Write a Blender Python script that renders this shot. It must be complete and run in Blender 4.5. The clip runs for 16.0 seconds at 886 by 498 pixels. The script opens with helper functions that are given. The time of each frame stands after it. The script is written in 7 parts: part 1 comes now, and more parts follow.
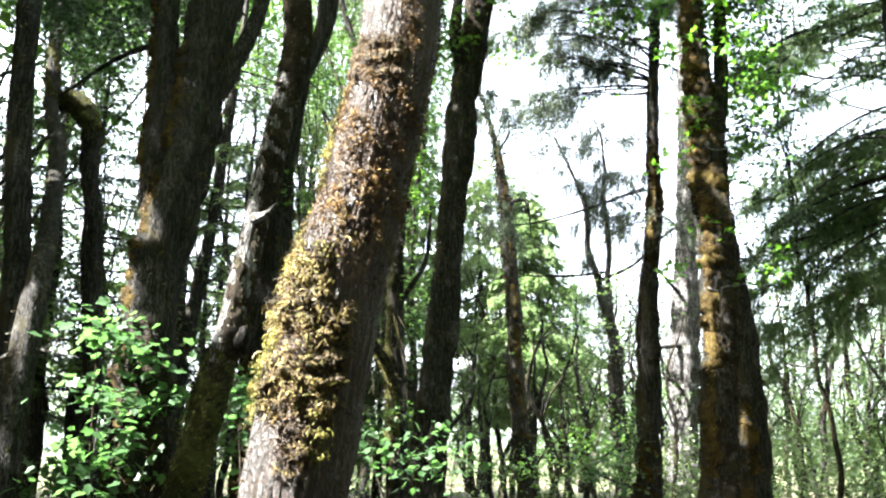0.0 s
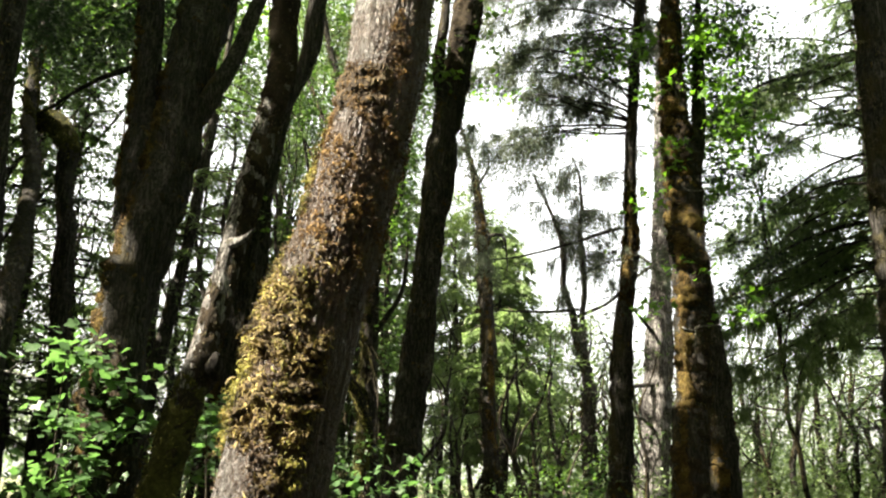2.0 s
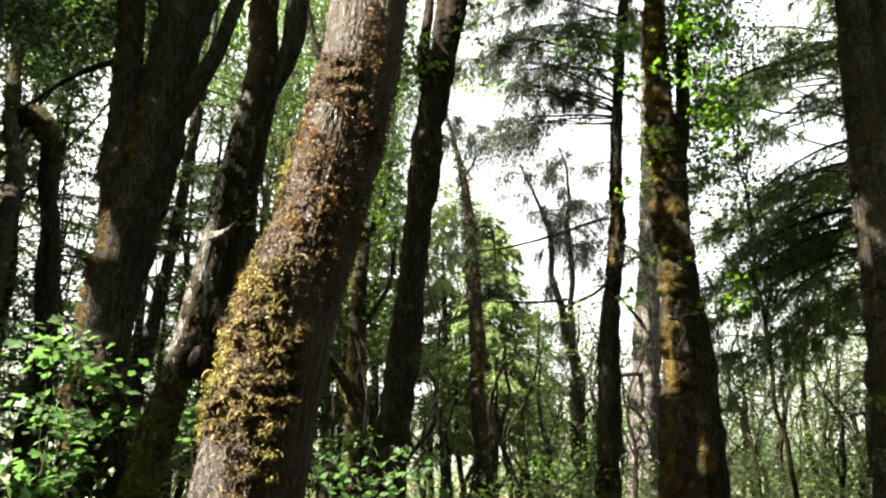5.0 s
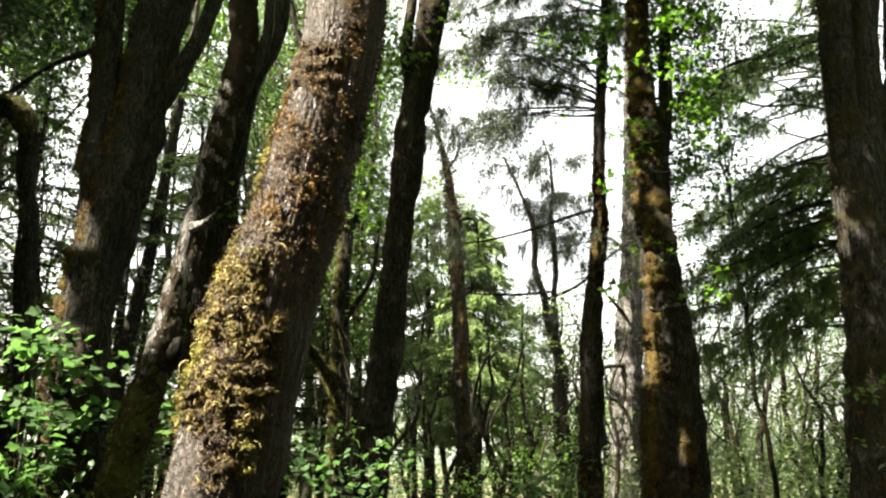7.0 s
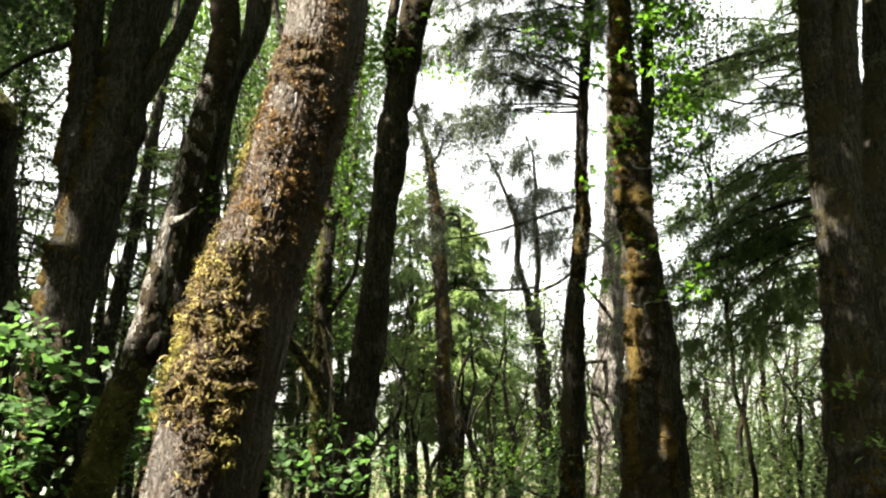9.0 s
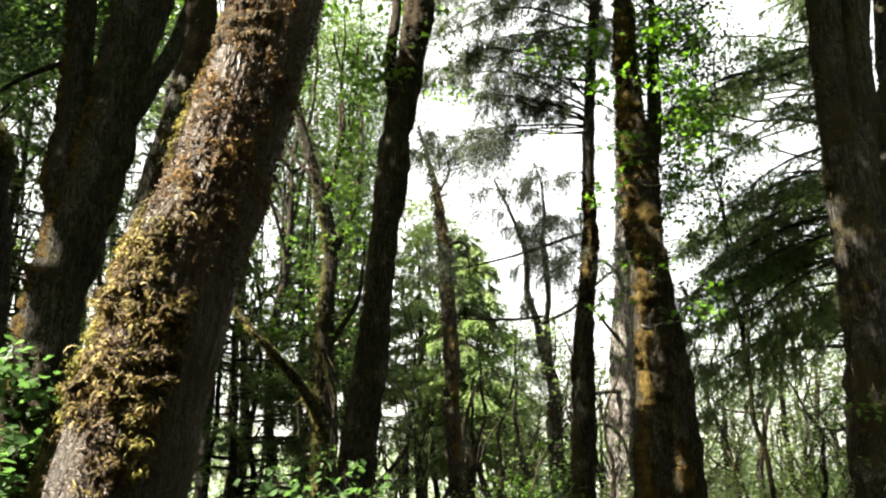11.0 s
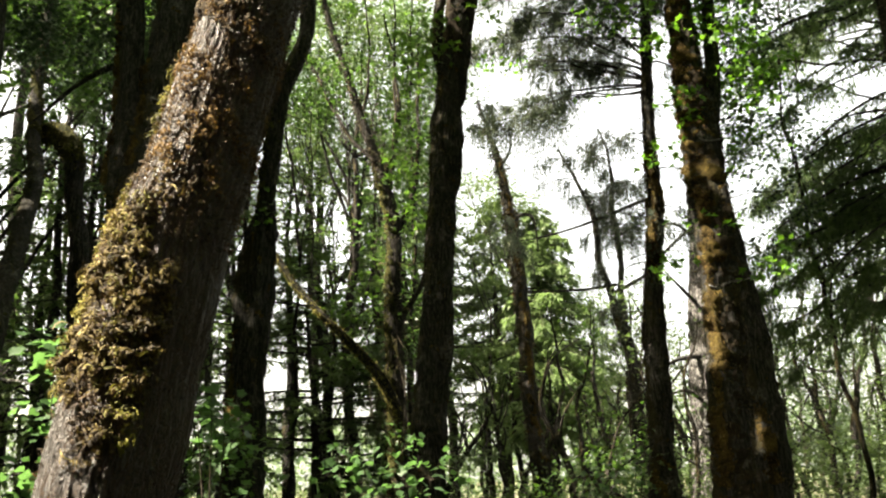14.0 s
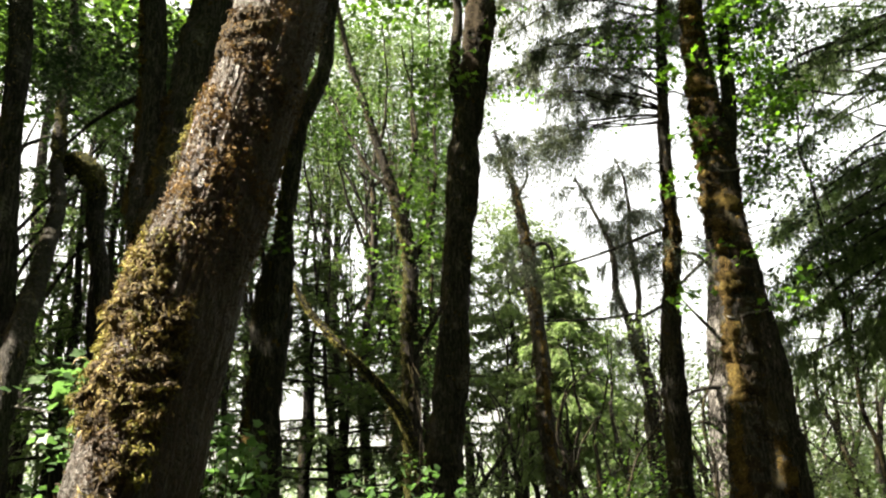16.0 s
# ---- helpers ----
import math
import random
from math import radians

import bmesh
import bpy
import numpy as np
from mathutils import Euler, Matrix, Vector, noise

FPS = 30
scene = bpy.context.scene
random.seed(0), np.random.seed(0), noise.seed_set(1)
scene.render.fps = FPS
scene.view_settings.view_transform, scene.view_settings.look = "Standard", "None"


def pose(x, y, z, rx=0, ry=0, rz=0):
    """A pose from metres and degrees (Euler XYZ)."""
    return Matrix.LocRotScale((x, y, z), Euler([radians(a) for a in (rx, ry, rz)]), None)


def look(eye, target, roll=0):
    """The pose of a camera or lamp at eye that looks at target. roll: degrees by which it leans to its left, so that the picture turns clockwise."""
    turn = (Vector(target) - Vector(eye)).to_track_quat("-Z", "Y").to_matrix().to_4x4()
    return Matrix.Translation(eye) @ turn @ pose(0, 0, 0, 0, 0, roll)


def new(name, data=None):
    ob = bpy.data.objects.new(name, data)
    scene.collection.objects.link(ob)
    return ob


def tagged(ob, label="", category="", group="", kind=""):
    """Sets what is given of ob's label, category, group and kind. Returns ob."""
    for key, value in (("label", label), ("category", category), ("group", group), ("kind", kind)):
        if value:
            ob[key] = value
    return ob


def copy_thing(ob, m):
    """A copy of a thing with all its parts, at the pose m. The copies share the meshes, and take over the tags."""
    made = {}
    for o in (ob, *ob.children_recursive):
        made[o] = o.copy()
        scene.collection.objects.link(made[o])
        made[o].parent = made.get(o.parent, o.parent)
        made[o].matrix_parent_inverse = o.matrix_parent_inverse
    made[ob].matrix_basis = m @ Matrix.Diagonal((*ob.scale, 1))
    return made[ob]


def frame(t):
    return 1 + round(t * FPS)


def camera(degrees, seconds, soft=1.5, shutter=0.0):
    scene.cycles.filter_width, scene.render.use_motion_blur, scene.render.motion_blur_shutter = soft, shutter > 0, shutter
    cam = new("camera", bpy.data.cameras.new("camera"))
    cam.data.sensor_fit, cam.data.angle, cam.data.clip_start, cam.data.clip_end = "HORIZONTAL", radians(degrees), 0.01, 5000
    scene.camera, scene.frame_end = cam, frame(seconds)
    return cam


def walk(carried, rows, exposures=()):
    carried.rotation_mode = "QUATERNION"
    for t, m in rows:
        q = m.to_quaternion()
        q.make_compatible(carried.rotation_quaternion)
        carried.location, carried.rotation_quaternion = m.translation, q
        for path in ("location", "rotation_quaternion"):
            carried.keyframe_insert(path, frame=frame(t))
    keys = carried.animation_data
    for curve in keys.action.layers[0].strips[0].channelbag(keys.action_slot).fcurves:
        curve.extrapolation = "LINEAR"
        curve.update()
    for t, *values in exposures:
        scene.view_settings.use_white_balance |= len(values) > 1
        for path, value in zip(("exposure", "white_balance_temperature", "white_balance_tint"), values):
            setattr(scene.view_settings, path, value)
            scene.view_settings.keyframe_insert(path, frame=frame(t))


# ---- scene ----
cam = camera(58.0, 16.0, soft=2.2)
PATH = [
    (0.0, (-0.053, -0.052, 1.624), (-0.305, 3.823, 2.585), -0.15),
    (0.5, (-0.049, -0.048, 1.618), (-0.279, 3.804, 2.672), 0.54),
    (1.0, (-0.061, -0.035, 1.616), (-0.280, 3.802, 2.723), 0.83),
    (1.5, (-0.066, -0.021, 1.616), (-0.231, 3.815, 2.734), 1.28),
    (2.0, (-0.076, -0.024, 1.615), (-0.207, 3.813, 2.737), 1.15),
    (2.5, (-0.063, -0.029, 1.616), (-0.186, 3.811, 2.732), 0.97),
    (3.0, (-0.038, -0.025, 1.611), (-0.155, 3.818, 2.713), 0.26),
    (5.5, (-0.013, -0.019, 1.608), (-0.080, 3.832, 2.689), 0.44),
    (6.0, (-0.005, -0.006, 1.608), (-0.053, 3.846, 2.683), 0.52),
    (6.5, (-0.003, -0.006, 1.602), (-0.021, 3.849, 2.668), 0.17),
    (7.0, (0.000, 0.000, 1.600), (-0.000, 3.860, 2.649), 0.00),
    (7.5, (0.002, 0.005, 1.599), (0.023, 3.866, 2.644), 0.05),
    (8.0, (0.001, 0.006, 1.604), (0.044, 3.869, 2.641), 0.14),
    (8.5, (0.000, -0.007, 1.605), (0.066, 3.857, 2.635), 0.25),
    (9.0, (0.011, -0.005, 1.598), (0.094, 3.860, 2.626), -0.17),
    (11.3, (0.334, 0.547, 1.466), (0.311, 4.358, 2.678), -0.70),
    (11.5, (0.461, 0.566, 1.447), (0.292, 4.377, 2.650), -0.85),
    (12.0, (0.670, 0.639, 1.419), (0.310, 4.441, 2.607), -1.86),
    (12.5, (0.672, 0.671, 1.404), (0.268, 4.484, 2.543), -2.14),
    (13.0, (0.594, 0.654, 1.412), (0.247, 4.481, 2.525), -2.14),
    (13.5, (0.555, 0.647, 1.421), (0.215, 4.475, 2.529), -1.61),
    (14.0, (0.562, 0.621, 1.424), (0.177, 4.444, 2.538), -2.56),
    (14.5, (0.576, 0.615, 1.437), (0.143, 4.416, 2.604), -2.46),
    (15.0, (0.584, 0.600, 1.445), (0.121, 4.385, 2.650), -2.08),
    (15.5, (0.591, 0.582, 1.446), (0.118, 4.359, 2.674), -1.68),
    (16.0, (0.581, 0.584, 1.450), (0.121, 4.357, 2.698), -2.07),
]

walk(cam, [(t, look(eye, target, roll)) for t, eye, target, roll in PATH],
     exposures=[(0.0, 4.10, 6400, 7), (0.4, 3.72, 6700, 7), (0.8, 3.35, 7300, 6), (1.2, 3.11, 7900, 6), (9.0, 3.14, 7900, 6), (11.5, 3.03, 8000, 6), (12.5, 2.95, 8100, 6), (16.0, 2.94, 8100, 6)])

# ---- light ----
SUN_AZ, SUN_EL = radians(243), radians(47)
TO_SUN = Vector((math.sin(SUN_AZ) * math.cos(SUN_EL), math.cos(SUN_AZ) * math.cos(SUN_EL), math.sin(SUN_EL)))
world = bpy.data.worlds.new("sky")
scene.world = world
world.use_nodes = True
sky = world.node_tree.nodes.new("ShaderNodeTexSky")
sky.sky_type = "NISHITA"
sky.sun_disc = False
sky.sun_elevation, sky.sun_rotation = SUN_EL, SUN_AZ
sky.air_density, sky.dust_density, sky.ozone_density = 0.6, 10.0, 1.0
background = world.node_tree.nodes["Background"]
background.inputs["Strength"].default_value = 0.15
white_mix = world.node_tree.nodes.new("ShaderNodeMix")  # even bright white mixed into the whole sky, lifting the fill light
white_mix.data_type = "RGBA"
white_mix.inputs[0].default_value, white_mix.inputs[7].default_value = 0.5, (2.3, 2.44, 2.54, 1)
world.node_tree.links.new(sky.outputs[0], white_mix.inputs[6])
world.node_tree.links.new(white_mix.outputs[2], background.inputs["Color"])
sun_data = bpy.data.lights.new("sun", "SUN")
sun_data.energy, sun_data.angle, sun_data.color = 5.0, radians(0.6), (1.0, 0.98, 0.95)
sun = new("sun", sun_data)
sun.matrix_world = look(TO_SUN * 50, (0, 0, 0))

# ---- materials ----


class Nodes:
    """A short hand for a node material with one shader at its end."""

    def __init__(self, name):
        self.mat = bpy.data.materials.new(name)
        self.mat.use_nodes = True
        self.tree = self.mat.node_tree
        self.tree.nodes.clear()
        self.out = self.add("ShaderNodeOutputMaterial")

    def add(self, kind, values=(), **props):
        node = self.tree.nodes.new(kind)
        if "operation" in props:
            node.operation = props["operation"]
        if "data_type" in props:
            node.data_type = props["data_type"]
        if "feature" in props:
            node.feature = props["feature"]
        for key, value in dict(values).items():
            self.put(node, key, value)
        return node

    def put(self, node, key, value):
        if isinstance(value, bpy.types.NodeSocket):
            self.tree.links.new(value, node.inputs[key])
        else:
            node.inputs[key].default_value = value

    def coords(self, scale):
        tex = self.add("ShaderNodeTexCoord")
        return self.add("ShaderNodeMapping", {"Vector": tex.outputs["Object"], "Scale": scale}).outputs[0]

    def noise(self, vector, scale, detail=5.0, rough=0.6, warp=0.0):
        return self.add("ShaderNodeTexNoise", {"Vector": vector, "Scale": scale, "Detail": detail, "Roughness": rough, "Distortion": warp}).outputs["Fac"]

    def ramp(self, fac, stops):
        node = self.add("ShaderNodeValToRGB", {"Fac": fac})
        for n, (at, colour) in enumerate(stops):
            e = node.color_ramp.elements[n] if n < 2 else node.color_ramp.elements.new(at)
            e.position, e.color = at, (*colour, 1) if len(colour) == 3 else colour
        return node.outputs[0]

    def mix(self, fac, a, b):
        node = self.add("ShaderNodeMix", data_type="RGBA")
        self.put(node, 0, fac), self.put(node, 6, a), self.put(node, 7, b)
        return node.outputs[2]

    def sums(self, op, a, b):
        node = self.add("ShaderNodeMath", operation=op)
        self.put(node, 0, a), self.put(node, 1, b)
        return node.outputs[0]

    def done(self, shader):
        self.tree.links.new(shader, self.out.inputs["Surface"])
        return self.mat


def grey(v):
    return (v, v, v)


def bark(name, dark, light, moss, moss_share, grain=9.0, relief=0.5, gloss=0.9, paler=0.0, stretch=0.13):
    """Furrowed bark with lichen blotches and a moss film on the side that faces the clearing."""
    n = Nodes(name)
    along = n.coords((grain, grain, grain * stretch))
    plain = n.coords((1, 1, 1))
    ridge = n.sums("ABSOLUTE", n.sums("SUBTRACT", n.noise(along, 2.4, 3.0, 0.6, 0.3), 0.5), 0.0)
    fibre = n.noise(along, 3.6, 8.0, 0.75, 0.15)
    scale = n.noise(n.coords((grain * 3.2, grain * 3.2, grain * 1.1)), 1.6, 4.0, 0.7)
    blotch = n.noise(plain, 2.2, 5.0, 0.65)
    speck = n.noise(plain, 26.0, 4.0, 0.7)
    wood = n.mix(n.ramp(fibre, [(0.32 - paler, grey(0)), (0.7 - paler, grey(1))]), (*dark, 1), (*light, 1))
    wood = n.mix(n.ramp(ridge, [(0.0, grey(0.9)), (0.10, grey(0.0))]), wood, tuple(0.35 * c for c in dark) + (1,))
    wood = n.mix(n.ramp(scale, [(0.40, grey(0.75)), (0.52, grey(0.0))]), wood, tuple(0.5 * c for c in dark) + (1,))
    lichen = n.sums("MULTIPLY", n.ramp(blotch, [(0.56, grey(0)), (0.72, grey(1))]), n.ramp(speck, [(0.42, grey(0)), (0.6, grey(0.8))]))
    wood = n.mix(lichen, wood, tuple(min(0.45, 1.8 * c + 0.02) for c in light) + (1,))
    normal = n.add("ShaderNodeNewGeometry").outputs["Normal"]
    side = n.add("ShaderNodeVectorMath", operation="DOT_PRODUCT")
    n.put(side, 0, normal), n.put(side, 1, (-0.8, -0.3, 0.35))
    patch = n.noise(plain, 1.5, 6.0, 0.7)
    where = n.sums("ADD", n.sums("MULTIPLY", side.outputs["Value"], 0.22), n.sums("ADD", patch, moss_share - 0.5))
    cover = n.ramp(where, [(0.5, grey(0)), (0.62, grey(1))])
    fuzz = n.noise(plain, 60.0, 5.0, 0.75)
    green = n.mix(n.ramp(fuzz, [(0.35, grey(0)), (0.65, grey(1))]), tuple(0.4 * c for c in moss) + (1,), (*moss, 1))
    colour = n.mix(cover, wood, green)
    height = n.sums("ADD", n.sums("MULTIPLY", n.ramp(ridge, [(0.0, grey(0)), (0.16, grey(1))]), 0.7), n.sums("ADD", n.sums("MULTIPLY", fibre, 0.5), n.sums("MULTIPLY", scale, 0.6)))
    height = n.sums("ADD", height, n.sums("MULTIPLY", n.sums("MULTIPLY", fuzz, cover), 1.2))
    bump = n.add("ShaderNodeBump", {"Height": height, "Strength": relief, "Distance": 0.03})
    shade = n.add("ShaderNodeBsdfPrincipled", {"Base Color": colour, "Roughness": gloss, "Normal": bump.outputs[0]})
    shade.inputs["Specular IOR Level"].default_value = 0.5 if gloss < 0.7 else 0.08
    return n.done(shade.outputs[0])


def plated_bark(name):
    """Old maple bark: long pale flaking plates between dark furrows, with a rust brown film of dry moss that also tones
    its shaded side.
    """
    n = Nodes(name)
    plain = n.coords((1, 1, 1))
    wobble = n.add("ShaderNodeTexNoise", {"Vector": plain, "Scale": 16.0, "Detail": 5.0, "Roughness": 0.65})
    bent = n.add("ShaderNodeVectorMath", operation="MULTIPLY_ADD")
    n.put(bent, 0, wobble.outputs["Color"]), n.put(bent, 1, (3.4, 3.4, 2.2)), n.put(bent, 2, n.coords((56, 56, 8)))
    crack = n.add("ShaderNodeTexVoronoi", {"Vector": bent.outputs[0], "Scale": 1.0}, feature="DISTANCE_TO_EDGE").outputs["Distance"]
    small = n.add("ShaderNodeTexVoronoi", {"Vector": bent.outputs[0], "Scale": 2.6}, feature="DISTANCE_TO_EDGE").outputs["Distance"]
    grain = n.noise(n.coords((90, 90, 14)), 1.0, 7.0, 0.75, 0.2)
    tone = n.noise(plain, 7.0, 4.0, 0.7)
    wood = n.mix(n.ramp(grain, [(0.42, grey(0)), (0.68, grey(1))]), (0.042, 0.032, 0.027, 1), (0.64, 0.63, 0.62, 1))
    wood = n.mix(n.ramp(tone, [(0.40, grey(0.5)), (0.60, grey(0))]), wood, (0.085, 0.066, 0.055, 1))
    wood = n.mix(n.ramp(small, [(0.02, grey(0.7)), (0.14, grey(0))]), wood, (0.045, 0.032, 0.024, 1))
    wood = n.mix(n.ramp(crack, [(0.01, grey(1)), (0.13, grey(0))]), wood, (0.012, 0.008, 0.006, 1))
    # Film is denser towards +x, so it also darkens the shaded side.
    side = n.add("ShaderNodeVectorMath", operation="DOT_PRODUCT")
    n.put(side, 0, n.add("ShaderNodeNewGeometry").outputs["Normal"]), n.put(side, 1, (0.9, -0.1, 0.0))
    film = n.sums("ADD", n.sums("MULTIPLY", side.outputs["Value"], 0.14), n.sums("ADD", n.sums("MULTIPLY", n.noise(plain, 4.2, 5.0, 0.7), 0.6), n.sums("MULTIPLY", n.noise(n.coords((1, 1, 0.4)), 34.0, 5.0, 0.75), 0.4)))
    # Film is kept off top and foot, leaving them white as if sunlit.
    tall = n.add("ShaderNodeSeparateXYZ", {"Vector": plain}).outputs["Z"]
    film = n.sums("ADD", film, n.ramp(n.sums("DIVIDE", tall, 5.0), [(0.34, grey(0)), (0.42, grey(0.085)), (0.66, grey(0.085)), (0.72, grey(0))]))
    cover = n.ramp(film, [(0.41, grey(0)), (0.54, grey(0.9))])
    fine = n.noise(plain, 110.0, 4.0, 0.75)
    rust = n.mix(n.ramp(fine, [(0.36, grey(0)), (0.64, grey(1))]), (0.008, 0.004, 0.003, 1), (0.076, 0.038, 0.017, 1))
    colour = n.mix(cover, wood, rust)
    height = n.sums("ADD", n.ramp(crack, [(0.0, grey(0)), (0.28, grey(1))]), n.sums("ADD", n.sums("MULTIPLY", n.ramp(small, [(0.0, grey(0)), (0.2, grey(1))]), 0.35), n.sums("MULTIPLY", grain, 0.5)))
    bump = n.add("ShaderNodeBump", {"Height": height, "Strength": 1.0, "Distance": 0.02})
    shade = n.add("ShaderNodeBsdfPrincipled", {"Base Color": colour, "Roughness": 0.42, "Normal": bump.outputs[0]})
    shade.inputs["Specular IOR Level"].default_value = 0.4
    return n.done(shade.outputs[0])


def leafy(name, dark, light, shine, gloss=0.4):
    """A thin leaf: colour varies from leaf to leaf, and light comes through it."""
    n = Nodes(name)
    chance = n.add("ShaderNodeNewGeometry").outputs["Random Per Island"]
    where = n.noise(n.coords((1, 1, 1)), 0.9, 2.0)
    fac = n.sums("ADD", n.sums("MULTIPLY", chance, 0.75), n.sums("MULTIPLY", where, 0.3))
    colour = n.mix(fac, (*dark, 1), (*light, 1))
    shade = n.add("ShaderNodeBsdfPrincipled", {"Base Color": colour, "Roughness": gloss})
    shade.inputs["Specular IOR Level"].default_value = 0.35
    lit = n.add("ShaderNodeBsdfTranslucent", {"Color": n.mix(fac, tuple(0.6 * c for c in shine) + (1,), (*shine, 1))})
    both = n.add("ShaderNodeMixShader", {"Fac": 0.45})
    n.put(both, 1, shade.outputs[0]), n.put(both, 2, lit.outputs[0])
    return n.done(both.outputs[0])


def mossy(name, stops):
    """Loose moss fronds: dead brown to gold and olive, frond by frond and in patches."""
    n = Nodes(name)
    chance = n.add("ShaderNodeNewGeometry").outputs["Random Per Island"]
    patch = n.noise(n.coords((1, 1, 1)), 7.0, 4.0, 0.65)
    fac = n.sums("ADD", n.sums("MULTIPLY", chance, 0.5), n.sums("SUBTRACT", n.sums("MULTIPLY", patch, 2.2), 0.85))
    colour = n.ramp(fac, stops)
    shade = n.add("ShaderNodeBsdfPrincipled", {"Base Color": colour, "Roughness": 0.75})
    shade.inputs["Specular IOR Level"].default_value = 0.3
    lit = n.add("ShaderNodeBsdfTranslucent", {"Color": colour})
    both = n.add("ShaderNodeMixShader", {"Fac": 0.25})
    n.put(both, 1, shade.outputs[0]), n.put(both, 2, lit.outputs[0])
    return n.done(both.outputs[0])


def litter():
    n = Nodes("forest_floor")
    plain = n.coords((1, 1, 1))
    big, fine = n.noise(plain, 0.25, 6.0), n.noise(plain, 9.0, 8.0, 0.75)
    colour = n.mix(fine, (0.03, 0.024, 0.014, 1), (0.10, 0.08, 0.045, 1))
    colour = n.mix(n.ramp(big, [(0.45, grey(0)), (0.6, grey(0.8))]), colour, (0.06, 0.085, 0.025, 1))
    bump = n.add("ShaderNodeBump", {"Height": fine, "Strength": 0.8, "Distance": 0.06})
    return n.done(n.add("ShaderNodeBsdfPrincipled", {"Base Color": colour, "Roughness": 0.95, "Normal": bump.outputs[0]}).outputs[0])


BARK_NEAR = plated_bark("maple_bark")
BARK_BLACK = bark("black_bark", (0.019, 0.0175, 0.016), (0.080, 0.076, 0.069), (0.050, 0.043, 0.022), 0.36, 8.0, 0.9)
BARK_DARK = bark("dark_mossy_bark", (0.020, 0.018, 0.0165), (0.092, 0.087, 0.080), (0.048, 0.040, 0.020), 0.36, 8.0, 0.9)
BARK_BROWN = bark("brown_mossy_bark", (0.016, 0.014, 0.0125), (0.066, 0.060, 0.053), (0.060, 0.048, 0.024), 0.38, 8.0, 0.9)
BARK_PALE = bark("bleached_wood", (0.036, 0.031, 0.027), (0.36, 0.35, 0.335), (0.036, 0.031, 0.014), 0.34, 9.0, 0.9, 0.8, 0.05)
BARK_CEDAR = bark("fibrous_cedar_bark", (0.018, 0.015, 0.014), (0.34, 0.325, 0.315), (0.05, 0.04, 0.02), 0.10, 7.5, 1.0, 0.9, 0.0, 0.08)
TWIG = bark("twig_bark", (0.022, 0.018, 0.014), (0.08, 0.066, 0.052), (0.05, 0.045, 0.015), 0.4, 16.0, 0.3)
# One leaf in several tones: sunlight and shade are put into the colours.
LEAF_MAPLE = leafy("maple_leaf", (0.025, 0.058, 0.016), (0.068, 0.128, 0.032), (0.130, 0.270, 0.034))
LEAF_BRIGHT = leafy("bright_sun_toned_leaf", (0.032, 0.088, 0.014), (0.085, 0.180, 0.026), (0.16, 0.38, 0.028))
LEAF_LIGHT = leafy("sunlit_toned_leaf", (0.036, 0.062, 0.022), (0.095, 0.138, 0.046), (0.140, 0.225, 0.060))
LEAF_DARK = leafy("shade_toned_leaf", (0.014, 0.031, 0.010), (0.040, 0.075, 0.022), (0.070, 0.145, 0.026))
LEAF_DEEP = leafy("deep_shade_toned_leaf", (0.009, 0.019, 0.011), (0.026, 0.046, 0.025), (0.042, 0.08, 0.032))
# Distance haze is mixed into this paler leaf colour.
LEAF_FAR = leafy("hazy_far_leaf", (0.045, 0.075, 0.040), (0.105, 0.150, 0.078), (0.125, 0.195, 0.085))
# The lighter needle colours carry the sun and haze on far firs.
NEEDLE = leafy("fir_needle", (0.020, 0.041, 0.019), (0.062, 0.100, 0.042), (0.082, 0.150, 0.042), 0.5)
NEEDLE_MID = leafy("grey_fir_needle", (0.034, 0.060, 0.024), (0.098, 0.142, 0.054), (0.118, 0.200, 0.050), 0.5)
NEEDLE_GREY = leafy("grey_lichen_needle", (0.022, 0.030, 0.020), (0.062, 0.076, 0.050), (0.068, 0.092, 0.050), 0.5)
NEEDLE_LICHEN = leafy("lichen_needle", (0.030, 0.042, 0.026), (0.082, 0.102, 0.062), (0.092, 0.126, 0.062), 0.5)
NEEDLE_PALE = leafy("sunlit_fir_needle", (0.058, 0.094, 0.036), (0.15, 0.22, 0.080), (0.175, 0.285, 0.080), 0.5)
MOSS_GOLD = mossy("gold_moss", [(0.25, (0.012, 0.007, 0.003)), (0.48, (0.058, 0.038, 0.011)), (0.72, (0.140, 0.102, 0.030)), (0.97, (0.33, 0.265, 0.105))])
MOSS_OLIVE = mossy("olive_moss", [(0.15, (0.022, 0.020, 0.005)), (0.5, (0.098, 0.090, 0.018)), (0.85, (0.23, 0.205, 0.045))])
MOSS_RUST = mossy("rusty_moss", [(0.15, (0.024, 0.012, 0.005)), (0.5, (0.090, 0.050, 0.015)), (0.85, (0.21, 0.125, 0.040))])
MOSS_FILM = mossy("rust_brown_moss_film", [(0.15, (0.014, 0.008, 0.004)), (0.5, (0.050, 0.029, 0.014)), (0.85, (0.12, 0.075, 0.036))])
